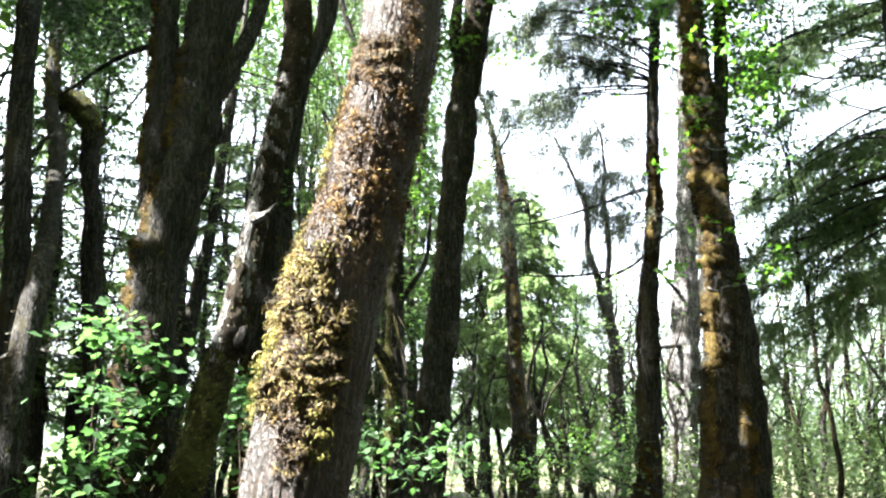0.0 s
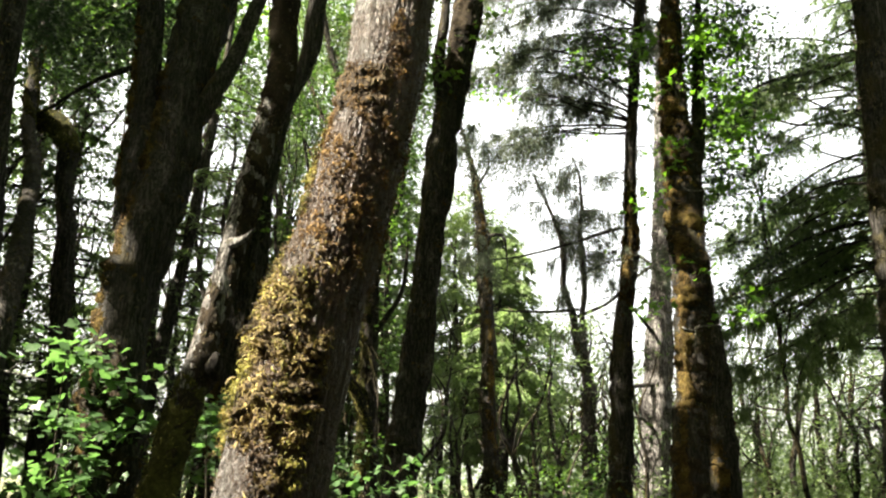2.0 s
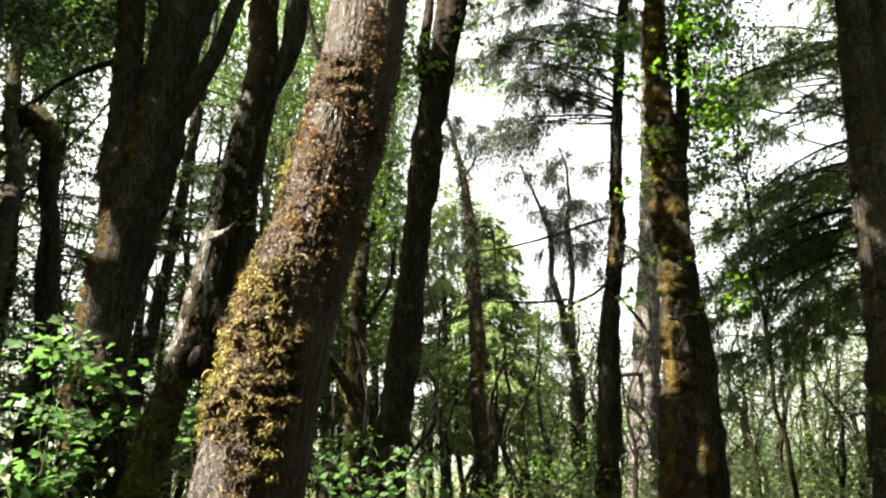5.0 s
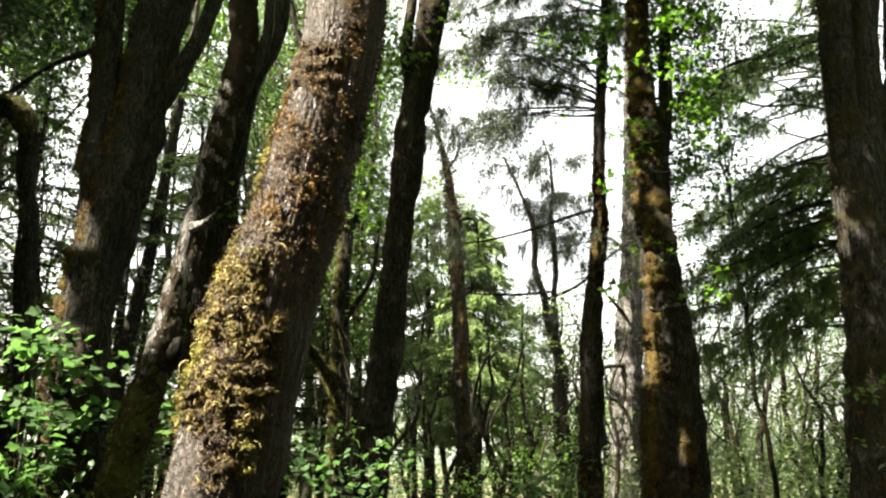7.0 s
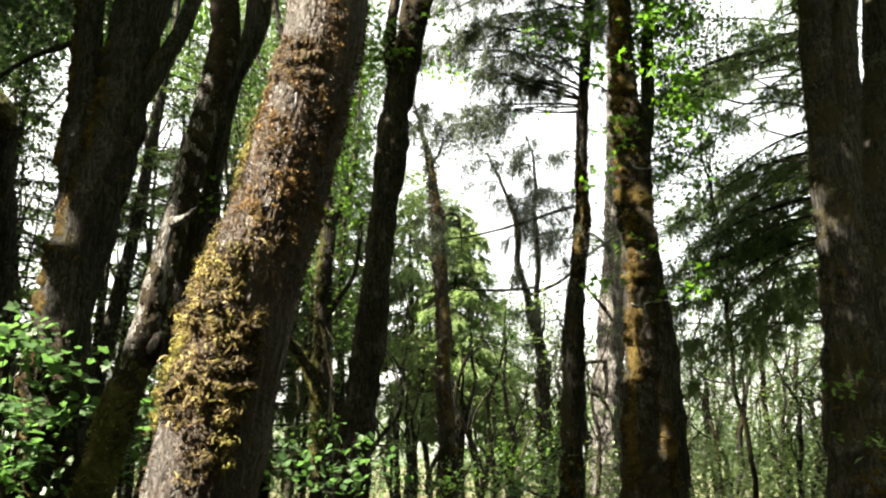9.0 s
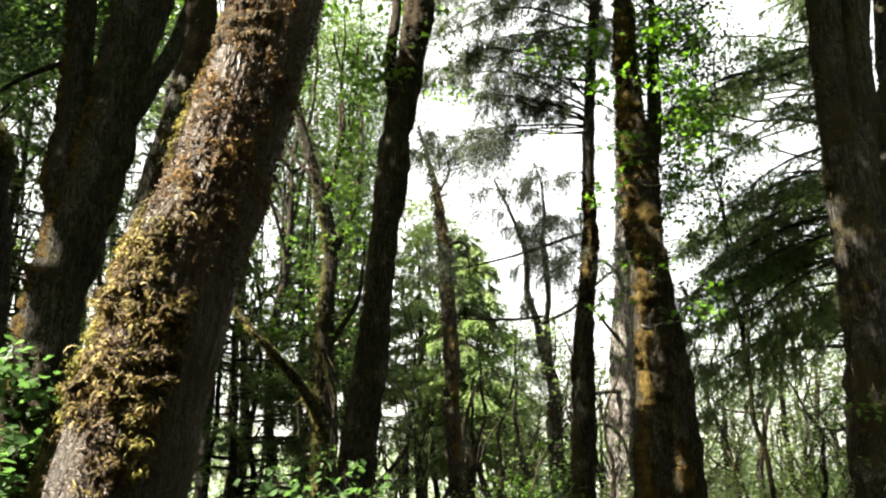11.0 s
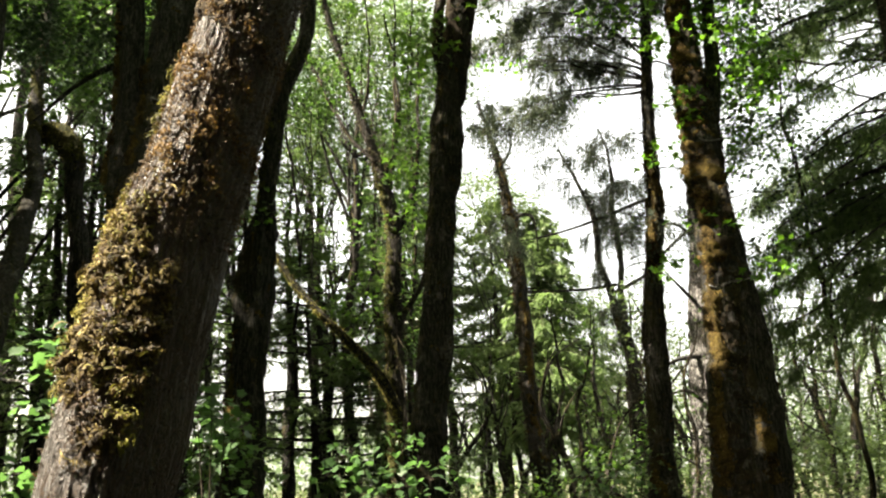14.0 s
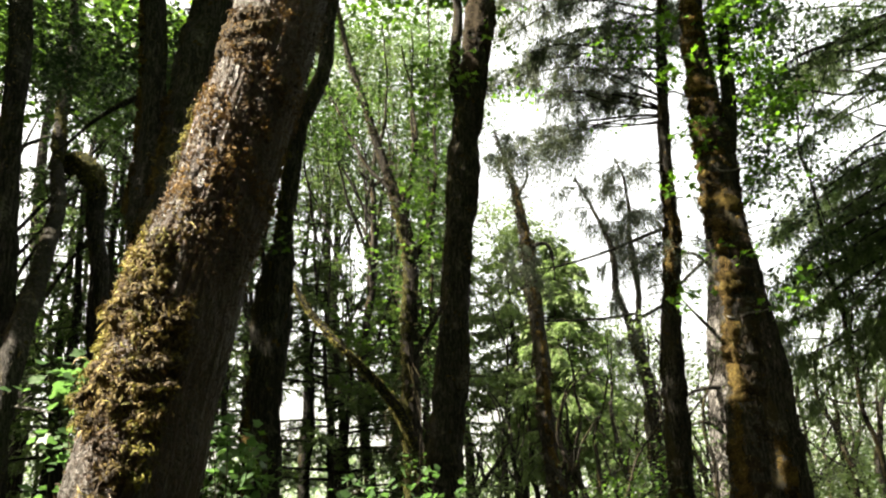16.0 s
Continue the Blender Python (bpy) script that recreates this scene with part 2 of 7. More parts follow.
def moss_pelt(name, stops):
    """Close moss seen from some way off."""
    n = Nodes(name)
    plain = n.coords((1, 1, 1))
    fac = n.sums("ADD", n.sums("MULTIPLY", n.noise(plain, 3.0, 4.0, 0.6), 0.5), n.sums("MULTIPLY", n.noise(plain, 26.0, 6.0, 0.8), 0.55))
    bump = n.add("ShaderNodeBump", {"Height": n.noise(plain, 60.0, 4.0, 0.7), "Strength": 1.0, "Distance": 0.03})
    return n.done(n.add("ShaderNodeBsdfPrincipled", {"Base Color": n.ramp(fac, stops), "Roughness": 0.95, "Specular IOR Level": 0.1, "Normal": bump.outputs[0]}).outputs[0])


PELT_RUST = moss_pelt("rust_moss_pelt", [(0.38, (0.006, 0.004, 0.002)), (0.48, (0.026, 0.017, 0.006)), (0.58, (0.076, 0.053, 0.016)), (0.68, (0.15, 0.112, 0.036))])
PELT_OLIVE = moss_pelt("olive_moss_pelt", [(0.38, (0.008, 0.008, 0.004)), (0.52, (0.036, 0.036, 0.012)), (0.70, (0.10, 0.098, 0.03))])
# Brown pelt is moss on some stems, painted shade on others.
PELT_BROWN = moss_pelt("brown_moss_shade_pelt", [(0.38, (0.006, 0.005, 0.004)), (0.52, (0.020, 0.015, 0.010)), (0.70, (0.052, 0.040, 0.024))])


def moss_cushion():
    """The felted bed under the loose moss fronds."""
    n = Nodes("moss_bed")
    plain = n.coords((1, 1, 1))
    patch, fine, hair = n.noise(plain, 6.0, 5.0, 0.65), n.noise(plain, 70.0, 5.0, 0.75), n.noise(plain, 240.0, 3.0, 0.7)
    fac = n.sums("ADD", n.sums("MULTIPLY", patch, 0.45), n.sums("MULTIPLY", fine, 0.6))
    colour = n.ramp(fac, [(0.38, (0.010, 0.006, 0.003)), (0.5, (0.036, 0.022, 0.009)), (0.6, (0.090, 0.060, 0.020)), (0.75, (0.16, 0.115, 0.045))])
    bump = n.add("ShaderNodeBump", {"Height": n.sums("ADD", fine, n.sums("MULTIPLY", hair, 0.4)), "Strength": 1.0, "Distance": 0.02})
    return n.done(n.add("ShaderNodeBsdfPrincipled", {"Base Color": colour, "Roughness": 0.95, "Normal": bump.outputs[0]}).outputs[0])


MOSS_BED = moss_cushion()
MOSS_TAN = mossy("tan_moss", [(0.2, (0.045, 0.029, 0.010)), (0.5, (0.145, 0.102, 0.038)), (0.8, (0.26, 0.20, 0.100)), (0.98, (0.40, 0.34, 0.22))])
MOSS_BROWN = mossy("brown_moss", [(0.2, (0.014, 0.011, 0.007)), (0.5, (0.042, 0.034, 0.017)), (0.9, (0.11, 0.092, 0.044))])
MOSS_DARK = mossy("dark_moss", [(0.2, (0.010, 0.009, 0.006)), (0.5, (0.026, 0.023, 0.012)), (0.9, (0.064, 0.058, 0.029))])
FLOOR = litter()

# ---- meshes ----


def mesh_of(name, verts, faces, material, smooth=False):
    """A mesh from an array of points and an array of faces that all have the same number of corners."""
    verts, faces = np.asarray(verts, np.float32), np.asarray(faces, np.int32)
    me = bpy.data.meshes.new(name)
    me.vertices.add(len(verts))
    me.vertices.foreach_set("co", verts.ravel())
    me.loops.add(faces.size)
    me.loops.foreach_set("vertex_index", faces.ravel())
    me.polygons.add(len(faces))
    me.polygons.foreach_set("loop_start", np.arange(0, faces.size, faces.shape[1], dtype=np.int32))
    if smooth:
        me.polygons.foreach_set("use_smooth", np.ones(len(faces), bool))
    me.update(calc_edges=True)
    me.materials.append(material)
    return me


def part(name, me, parent, label="", kind=""):
    ob = new(name, me)
    ob.parent = parent
    if parent.data is None:
        ob.matrix_parent_inverse = Matrix.Translation(-parent.location)
    return tagged(ob, label, kind=kind)


def thing(name, label, category, at=(0, 0, 0), group="", kind=""):
    ob = new(name)
    ob.location = at
    return tagged(ob, label, category, group, kind)


def unit(a):
    return a / np.maximum(np.linalg.norm(a, axis=-1, keepdims=True), 1e-9)


class Stem:
    """A bent, tapering round stem through control points (x, y, z, radius)."""

    def __init__(self, pts, step=0.12, rough=0.06, seed=0, wander=0.0):
        p = np.array(pts, float)
        k = np.r_[0, np.cumsum(np.linalg.norm(np.diff(p[:, :3], axis=0), axis=1))]
        self.length = k[-1]
        s = np.linspace(0, k[-1], max(4, int(k[-1] / step)))
        m = np.gradient(p, k, axis=0)
        i = np.clip(np.searchsorted(k, s, side="right") - 1, 0, len(k) - 2)
        h = (k[i + 1] - k[i])[:, None]
        u = ((s - k[i])[:, None]) / h
        c = (2 * u**3 - 3 * u**2 + 1) * p[i] + (u**3 - 2 * u**2 + u) * h * m[i] + (3 * u**2 - 2 * u**3) * p[i + 1] + (u**3 - u**2) * h * m[i + 1]
        rng = np.random.default_rng(seed)
        if wander:
            for a in range(2):
                c[:, a] += wander * sum(np.sin(s * w + rng.uniform(0, 6.28)) / (q + 1) for q, w in enumerate((1.1, 2.3, 4.7)))
        self.s, self.c, self.r = s, c[:, :3], np.maximum(c[:, 3], 0.003)
        self.t = unit(np.gradient(self.c, axis=0))
        ref = np.array((0.0, -1.0, 0.0)) if abs(self.t.mean(0)[1]) < 0.8 else np.array((0.0, 0.0, 1.0))
        self.a = unit(ref - (self.t @ ref)[:, None] * self.t)
        self.b = np.cross(self.t, self.a)
        self.rough, self.furrow = rough, 0.0
        self.waves = [(rng.integers(2, 5), rng.uniform(0.5, 2.2), rng.uniform(0, 6.28), 1.0) for _ in range(4)]
        self.waves += [(rng.integers(0, 3), rng.uniform(3.0, 11.0), rng.uniform(0, 6.28), 0.7) for _ in range(5)]
        self.waves += [(rng.integers(7, 15), rng.uniform(0.4, 2.0), rng.uniform(0, 6.28), 0.5) for _ in range(5)]
        self.waves += [(rng.integers(18, 34), rng.uniform(1.0, 5.0), rng.uniform(0, 6.28), 0.28) for _ in range(5)]

    def swell(self, s, th):
        out = 0
        for k, w, ph, a in self.waves:
            out = out + a * np.sin(k * th + w * s + ph + 1.3 * np.sin(0.9 * w * s + ph * 2))
        if self.furrow:
            bend = 2.6 * np.sin(2.3 * s + 2 * th) + 1.7 * np.sin(6.1 * s - 3 * th + 1) + 0.9 * np.sin(13 * s + 7 * th) + 0.5 * np.sin(31 * s + 11 * th)
            ridge = np.minimum(np.abs(np.sin(11 * th + bend)), np.abs(np.sin(16 * th - 0.8 * bend + 4.0 * s)))
            ridge = np.minimum(ridge, 0.25 + np.abs(np.sin(17 * s + 3 * np.sin(5 * th + 1.5 * s) + 2 * np.sin(9 * th))))
            out = out - self.furrow / self.rough * 2.2 * np.clip(1 - 2.6 * ridge, 0, 1)
        return 1 + self.rough * out / 2.2

    def at(self, s, th, lift=0.0):
        """Points on the skin and the ways out of it, at lengths s and angles th (0 faces -y, a quarter turn faces +x)."""
        c = np.stack([np.interp(s, self.s, self.c[:, i]) for i in range(3)], -1)
        a = np.stack([np.interp(s, self.s, self.a[:, i]) for i in range(3)], -1)
        b = np.stack([np.interp(s, self.s, self.b[:, i]) for i in range(3)], -1)
        way = np.cos(th)[:, None] * a + np.sin(th)[:, None] * b
        r = np.interp(s, self.s, self.r) * self.swell(s, th) + lift
        return c + r[:, None] * way, way

    def tube(self, sides=16):
        th = np.linspace(0, 2 * np.pi, sides, endpoint=False)
        n = len(self.s)
        ss, tt = np.repeat(self.s, sides), np.tile(th, n)
        v, _ = self.at(ss, tt)
        i, j = np.meshgrid(np.arange(n - 1), np.arange(sides), indexing="ij")
        j2 = (j + 1) % sides
        f = np.stack([i * sides + j, i * sides + j2, (i + 1) * sides + j2, (i + 1) * sides + j], -1).reshape(-1, 4)
        caps_v = np.stack([self.c[0], self.c[-1] + self.t[-1] * self.r[-1] * 0.6])
        k = np.arange(sides)
        low = np.stack([np.full(sides, n * sides), (k + 1) % sides, k, k], -1)
        top = np.stack([np.full(sides, n * sides + 1), (n - 1) * sides + k, (n - 1) * sides + (k + 1) % sides, (n - 1) * sides + (k + 1) % sides], -1)
        v = np.concatenate([v, caps_v])
        return v, f, low[:, :3], top[:, :3]

    def mesh(self, name, material, sides=16):
        v, f, low, top = self.tube(sides)
        tris = np.concatenate([f[:, [0, 1, 2]], f[:, [0, 2, 3]], low, top])
        return mesh_of(name, v, tris, material, smooth=True)


def fronds(stem, s, th, length, width, rng, lift=0.0, droop=0.6):
    """Small curled strips that stand out of a stem's skin and hang: loose moss."""
    base, way = stem.at(s, th, lift)
    n = len(s)
    side = unit(np.cross(way, rng.normal(size=(n, 3))))
    tip = unit(way * rng.uniform(0.1, 1.0, (n, 1)) + rng.normal(0, 0.55, (n, 3)) + np.array((0, 0, -1.0)) * droop * rng.uniform(0.0, 1.8, (n, 1)))
    ln = length * rng.uniform(0.4, 1.6, (n, 1))
    w = width * rng.uniform(0.6, 1.4, (n, 1))
    curl = unit(way * 0.6 + rng.normal(0, 0.7, (n, 3)))
    p1 = base + way * ln * 0.35 + tip * ln * 0.2
    p2 = p1 + tip * ln * 0.4 + rng.normal(0, 0.12, (n, 3)) * ln
    p3 = p2 + (tip * 0.2 - curl * 0.45) * ln
    v = np.stack([base - side * w * 0.4, base + side * w * 0.4, p1 - side * w, p1 + side * w, p2 - side * w * 0.9, p2 + side * w * 0.9, p3], 1).reshape(-1, 3)
    k = np.arange(n)[:, None] * 7
    f = np.concatenate([k + np.array(q) for q in ((0, 1, 3), (0, 3, 2), (2, 3, 5), (2, 5, 4), (4, 5, 6))])
    return v, f


def curls(stem, s, th, length, width, rng, lift):
    """Curled moss fronds: ribbons bent round in arcs that stand off a stem's skin, hang and roll up at their ends."""
    base, way = stem.at(s, th, lift)
    n = len(s)
    ln = length * rng.uniform(0.35, 1.0, (n, 1)) * rng.choice((0.7, 1.0, 1.5), (n, 1), p=(0.4, 0.4, 0.2))
    w = width * rng.uniform(0.7, 1.5, (n, 1))
    down = np.array((0, 0, -1.0))
    go = unit(way * rng.uniform(0.3, 1.0, (n, 1)) + rng.normal(0, 0.55, (n, 3)) + down * rng.uniform(-0.3, 0.9, (n, 1)))
    bend = unit(down * 0.8 + rng.normal(0, 0.7, (n, 3)) - way * rng.uniform(0.0, 0.9, (n, 1)))
    bend = unit(bend - (bend * go).sum(1, keepdims=True) * go)
    side = np.cross(go, bend)
    turn = rng.uniform(1.2, 5.0, (n, 1))
    rows = []
    for q, broad in ((0.0, 0.6), (0.25, 1.0), (0.5, 1.1), (0.75, 1.0), (1.0, 0.7)):
        p = base + ln / turn * 1.25 * (np.sin(turn * q) * go + (1 - np.cos(turn * q)) * bend) + side * ln * 0.22 * np.sin(3.1 * q + turn * 5)
        rows += [p - side * w * broad, p + side * w * broad]
    v = np.stack(rows, 1).reshape(-1, 3)
    k = np.arange(n)[:, None] * 10
    return v, np.concatenate([k + np.array((2 * q, 2 * q + 1, 2 * q + 3, 2 * q + 2)) for q in range(4)])


def lobes(z, edges):
    """Moss hangs in lobes: thickest just above each lower edge, thin where the next one begins."""
    out = np.full(len(z), 0.6)
    for lo in edges:
        out = np.where((z >= lo) & (z < lo + 0.34), 1.5 - 3.2 * (z - lo), out)
    return out


def cushion(stem, parent, span, mask, thick, seed, edges, rows=620, cols=240):
    """A lumpy bed of moss laid over part of a stem; where there is none it dips under the bark."""
    rng = np.random.default_rng(seed)
    s, th = np.meshgrid(np.linspace(*span, rows), np.linspace(-1.9, 1.9, cols), indexing="ij")
    s, th = s.ravel(), th.ravel()
    p = patchy(s, th, 3)
    m = np.clip(mask(s, th, p), 0, 1)
    z = np.interp(s, stem.s, stem.c[:, 2]) + 0.05 * patchy(s * 0.2, th, seed + 3, 2.0) + 0.03 * np.sin(7 * th)
    lift = np.where(m > 0.45, thick * lobes(z, edges) * (0.1 + pads(s, th) + 0.2 * pads(s, th, 3.0)) * np.clip(m, 0, 1) ** 0.7, -0.02) + rng.normal(0, 0.0015, len(s))
    v, _ = stem.at(s, th, lift)
    i, j = np.meshgrid(np.arange(rows - 1), np.arange(cols - 1), indexing="ij")
    a = (i * cols + j).ravel()
    f = np.stack([a, a + 1, a + cols + 1, a + cols], -1)
    f = f[(m[f] > 0.4).any(1)]
    return part("moss_bed", mesh_of("moss_bed", v, f, MOSS_BED, True), parent, "felted brown moss cushion")


def pads(s, th, fine=1.0):
    """Moss grows in pads about a hand wide: high in their middles, low between them."""
    rng = np.random.default_rng(5)
    out = 0
    for q in range(9):
        k, w, ph = rng.uniform(-16, 16), rng.uniform(-75, 75), rng.uniform(0, 6.28)
        out = out + np.sin(fine * (k * th + w * s) + ph + 0.8 * np.sin(0.5 * w * s - 0.6 * k * th))
    return np.clip(0.45 + 0.30 * out, 0, 1.4)


def patchy(s, th, seed, scale=2.0):
    rng = np.random.default_rng(seed)
    out = 0
    for q in range(6):
        k, w, ph = rng.integers(1, 6), rng.uniform(1.5, 7.0) * scale, rng.uniform(0, 6.28)
        out = out + np.sin(k * th + w * s + ph) / (1 + 0.3 * q)
    return out / 2.4


def moss_on(stem, parent, material, count, seed, mask, length=0.05, width=0.008, lift=0.0, name="moss", label="", span=None, edges=None, form=None):
    """Moss fronds on a stem wherever mask(s, th, patches) is above a random draw."""
    rng = np.random.default_rng(seed)
    lo, hi = span or (0, stem.length)
    s, th = rng.uniform(lo, hi, count * 6), rng.uniform(-np.pi, np.pi, count * 6)
    keep = mask(s, th, patchy(s, th, seed)) > rng.uniform(0, 1, len(s))
    s, th = s[keep][:count], th[keep][:count]
    if len(s) < 5:
        return None
    thick = lift * np.clip(patchy(s, th, seed + 5, 3.0) + 0.5, 0, 1.5) * rng.uniform(0.3, 1, len(s))
    if edges:
        z = np.interp(s, stem.s, stem.c[:, 2]) + 0.05 * patchy(s * 0.2, th, 18, 2.0) + 0.03 * np.sin(7 * th)
        high = pads(s, th)
        keep = high > rng.uniform(-0.3, 0.6, len(s))
        thick = (lift * lobes(z, edges) * (high + 0.1) * rng.uniform(0.5, 1.0, len(s)))[keep]
        s, th = s[keep], th[keep]
    v, f = (form or fronds)(stem, s, th, length, width, rng, thick)
    return part(name, mesh_of(name, v, f, material), parent, label, "stuff")


def moss_skin(stem, parent, material, mask, seed, thick=0.035, grain=0.05, label=""):
    """A lumpy, ragged-edged skin of moss on a stem wherever the mask, roughened, is high; it dips under the bark at its edge."""
    loose = {"rust_moss_pelt": MOSS_RUST, "olive_moss_pelt": MOSS_OLIVE}.get(material.name, MOSS_BROWN)
    rng = np.random.default_rng(seed)
    rows, cols = max(12, int(stem.length / grain)), max(14, int(6.3 * stem.r.mean() / (0.7 * grain)))
    s, th = np.meshgrid(np.linspace(0, stem.length, rows), np.linspace(-np.pi, np.pi, cols), indexing="ij")
    s, th = s.ravel(), th.ravel()
    rag = patchy(s, th, seed + 1, 5.0) * 0.45 + rng.normal(0, 0.16, len(s))
    m = mask(s, th, patchy(s, th, seed, 1.4)) + rag - 0.55
    v, way = stem.at(s, th, np.where(m > 0, thick * np.clip(0.35 + 1.6 * m, 0, 1.2), -0.03) + rng.normal(0, 0.28 * thick, len(s)))
    v = v + np.array((0, 0, -0.5 * grain)) * rng.uniform(0, 1, (len(s), 1))
    i, j = np.meshgrid(np.arange(rows - 1), np.arange(cols - 1), indexing="ij")
    a = (i * cols + j).ravel()
    f = np.stack([a, a + 1, a + cols + 1, a + cols], -1)
    f = f[(m[f] > 0).any(1)]
    if len(f) < 4:
        return None
    used, back = np.unique(f, return_inverse=True)
    tips = rng.permutation(np.unique(f[(m[f] > 0.08).all(1)]))[:1400]
    if len(tips) > 20:
        w, g = curls(stem, s[tips] + rng.normal(0, 0.4 * grain, len(tips)), th[tips] + rng.normal(0, 0.05, len(tips)), 1.1 * grain, 0.11 * grain, rng, 0.9 * thick)
        part("moss", mesh_of("moss", w, g, loose), parent, label, "stuff")
    return part("moss", mesh_of("moss", v[used], back.reshape(-1, 4), material), parent, label, "stuff")


def blades(at, way, up, length, width, fold=0.12):
    """Folded pointed leaves: at their stalks, along way, facing up."""
    side = unit(np.cross(way, up))
    up = np.cross(side, way)
    mid = at + way * length * 0.42
    v = np.stack([at, mid - side * width * 0.5 + up * width * fold, at + way * length, mid + side * width * 0.5 + up * width * fold], 1).reshape(-1, 3)
    k = np.arange(len(at))[:, None] * 4
    f = np.concatenate([k + np.array((0, 2, 1)), k + np.array((0, 3, 2))])
    return v, f


def palms(at, way, up, length):
    """Three-lobed maple leaves: at their stalks, along way, facing up."""
    side = unit(np.cross(way, up))
    up = np.cross(side, way)
    spots = [at]
    for along, across, rise in ((0.42, -0.62, 0.10), (0.50, -0.20, 0.02), (1.0, 0.0, -0.10), (0.50, 0.20, 0.02), (0.42, 0.62, 0.10)):
        spots.append(at + (way * along + side * across + up * rise) * length)
    k = np.arange(len(at))[:, None] * 6
    return np.stack(spots, 1).reshape(-1, 3), np.concatenate([k + np.array((0, q + 1, q)) for q in (1, 2, 3, 4)])


def sprays(centres, spread, per, size, rng, flat=0.45, lobed=False):
    """Bunches of leaves round twig ends, in loose flat layers."""
    n = len(centres)
    c = np.repeat(centres, per, 0)
    off = rng.normal(0, 1, (n * per, 3)) * np.array((spread, spread, spread * flat))
    at = c + off
    way = unit(off * np.array((1, 1, 0.6)) + rng.normal(0, 0.5 * spread, (n * per, 3)) + np.array((0, 0, -0.25 * spread)))
    up = unit(rng.normal(0, 0.55, (n * per, 3)) + np.array((0, 0, 1.0)))
    ln = size * rng.uniform(0.55, 1.3, (n * per, 1))
    if lobed:
        return palms(at, way, up, ln)
    return blades(at, way, up, ln, ln * rng.uniform(0.55, 0.85, (n * per, 1)))


def in_blobs(blobs, per_m3, rng):
    """Uneven points in ellipsoids (x, y, z, rx, ry, rz, density), thicker towards the skin, with holes."""
    out = []
    for x, y, z, a, b, c, dens in blobs:
        n = max(4, int(per_m3 * dens * 4.2 * a * b * c))
        d = unit(rng.normal(size=(n, 3)))
        r = rng.uniform(0.15, 1, (n, 1)) ** 0.45
        p = d * r * (a, b, c)
        wob = 1 + 0.22 * np.sin(3.1 * d[:, 0] * 2 + x) + 0.22 * np.sin(4.3 * d[:, 2] * 2 + y) + 0.15 * np.sin(7 * d[:, 1] + z)
        p = p * wob[:, None] + (x, y, z)
        holes = np.sin(p[:, 0] * 2.1 + x) + np.sin(p[:, 2] * 2.7 + z) + np.sin(p[:, 1] * 1.9 + 0.7 * p[:, 0]) + rng.normal(0, 0.5, len(p))
        out.append(p[holes > -0.9])
    return np.concatenate(out)


def twigs_to(points, roots, radius, rng, share=0.5):
    """Thin bent twigs from the nearest root point out to some of the points, as three-sided strips."""
    pick = points[rng.uniform(size=len(points)) < share]
    if not len(pick):
        pick = points[:1]
    cost = np.linalg.norm(pick[:, None] - roots[None], axis=2) + 0.8 * np.maximum(roots[None, :, 2] - pick[:, None, 2], 0)
    a = roots[np.argmin(cost, 1)]
    far = np.linalg.norm(pick - a, axis=1, keepdims=True)
    m1 = a + (pick - a) * 0.35 + rng.normal(0, 0.07, pick.shape) * far + (0, 0, 0.05) * far
    m2 = a + (pick - a) * 0.7 + rng.normal(0, 0.06, pick.shape) * far + (0, 0, 0.07) * far
    n = len(pick)
    ring = [np.array((math.cos(q), 0.6 * math.sin(q), math.sin(q))) for q in (0.3, 2.4, 4.5)]
    rows = []
    for p, r in ((a, 1.0), (m1, 0.7), (m2, 0.45), (pick, 0.2)):
        rr = radius * r * np.clip(far / 1.5, 0.4, 2.0)
        rows += [p + rr * q for q in ring]
    v = np.stack(rows, 1).reshape(-1, 3)
    k = np.arange(n)[:, None] * 12
    f = [k + np.array((l * 3 + j, l * 3 + (j + 1) % 3, l * 3 + 3 + (j + 1) % 3, l * 3 + 3 + j)) for l in range(3) for j in range(3)]
    return v, np.concatenate(f)


def crown(tree, blobs, roots, leaf, size, rng, per_m3=3.0, per=14, spread=0.22, twig=0.012, share=0.5, gap=None, label="", flat=0.45, lobed=False):
    """The leaves of a tree, in bunches inside blobs, and the twigs that carry them."""
    p = in_blobs(blobs, per_m3, rng)
    v, f = sprays(p, spread, per, size, rng, flat, lobed)
    if gap is not None:
        many = 6 if lobed else 4
        leaves = v.reshape(-1, many, 3)
        leaves = leaves[~gap(leaves.mean(1), 0.35 * size)]
        v, k = leaves.reshape(-1, 3), np.arange(len(leaves))[:, None] * many
        f = np.concatenate([k + np.array((0, q + 1, q)) for q in range(1, many - 1)])
        share = min(share, 0.08) if gap is sun_gap else share
    part("crown", mesh_of("crown", v, f, leaf), tree, label, "stuff")
    if share > 0:
        v, f = twigs_to(p, roots, twig, rng, share)
        if gap is not None:
            rods = v.reshape(-1, 12, 3)
            rods = rods[~gap(rods.reshape(-1, 3), 0.1).reshape(-1, 12).any(1)]
            v, f = rods.reshape(-1, 3), f[(f < 12 * len(rods)).all(1)]
        part("twigwork", mesh_of("twigwork", v, f, TWIG), tree, "", "stuff")


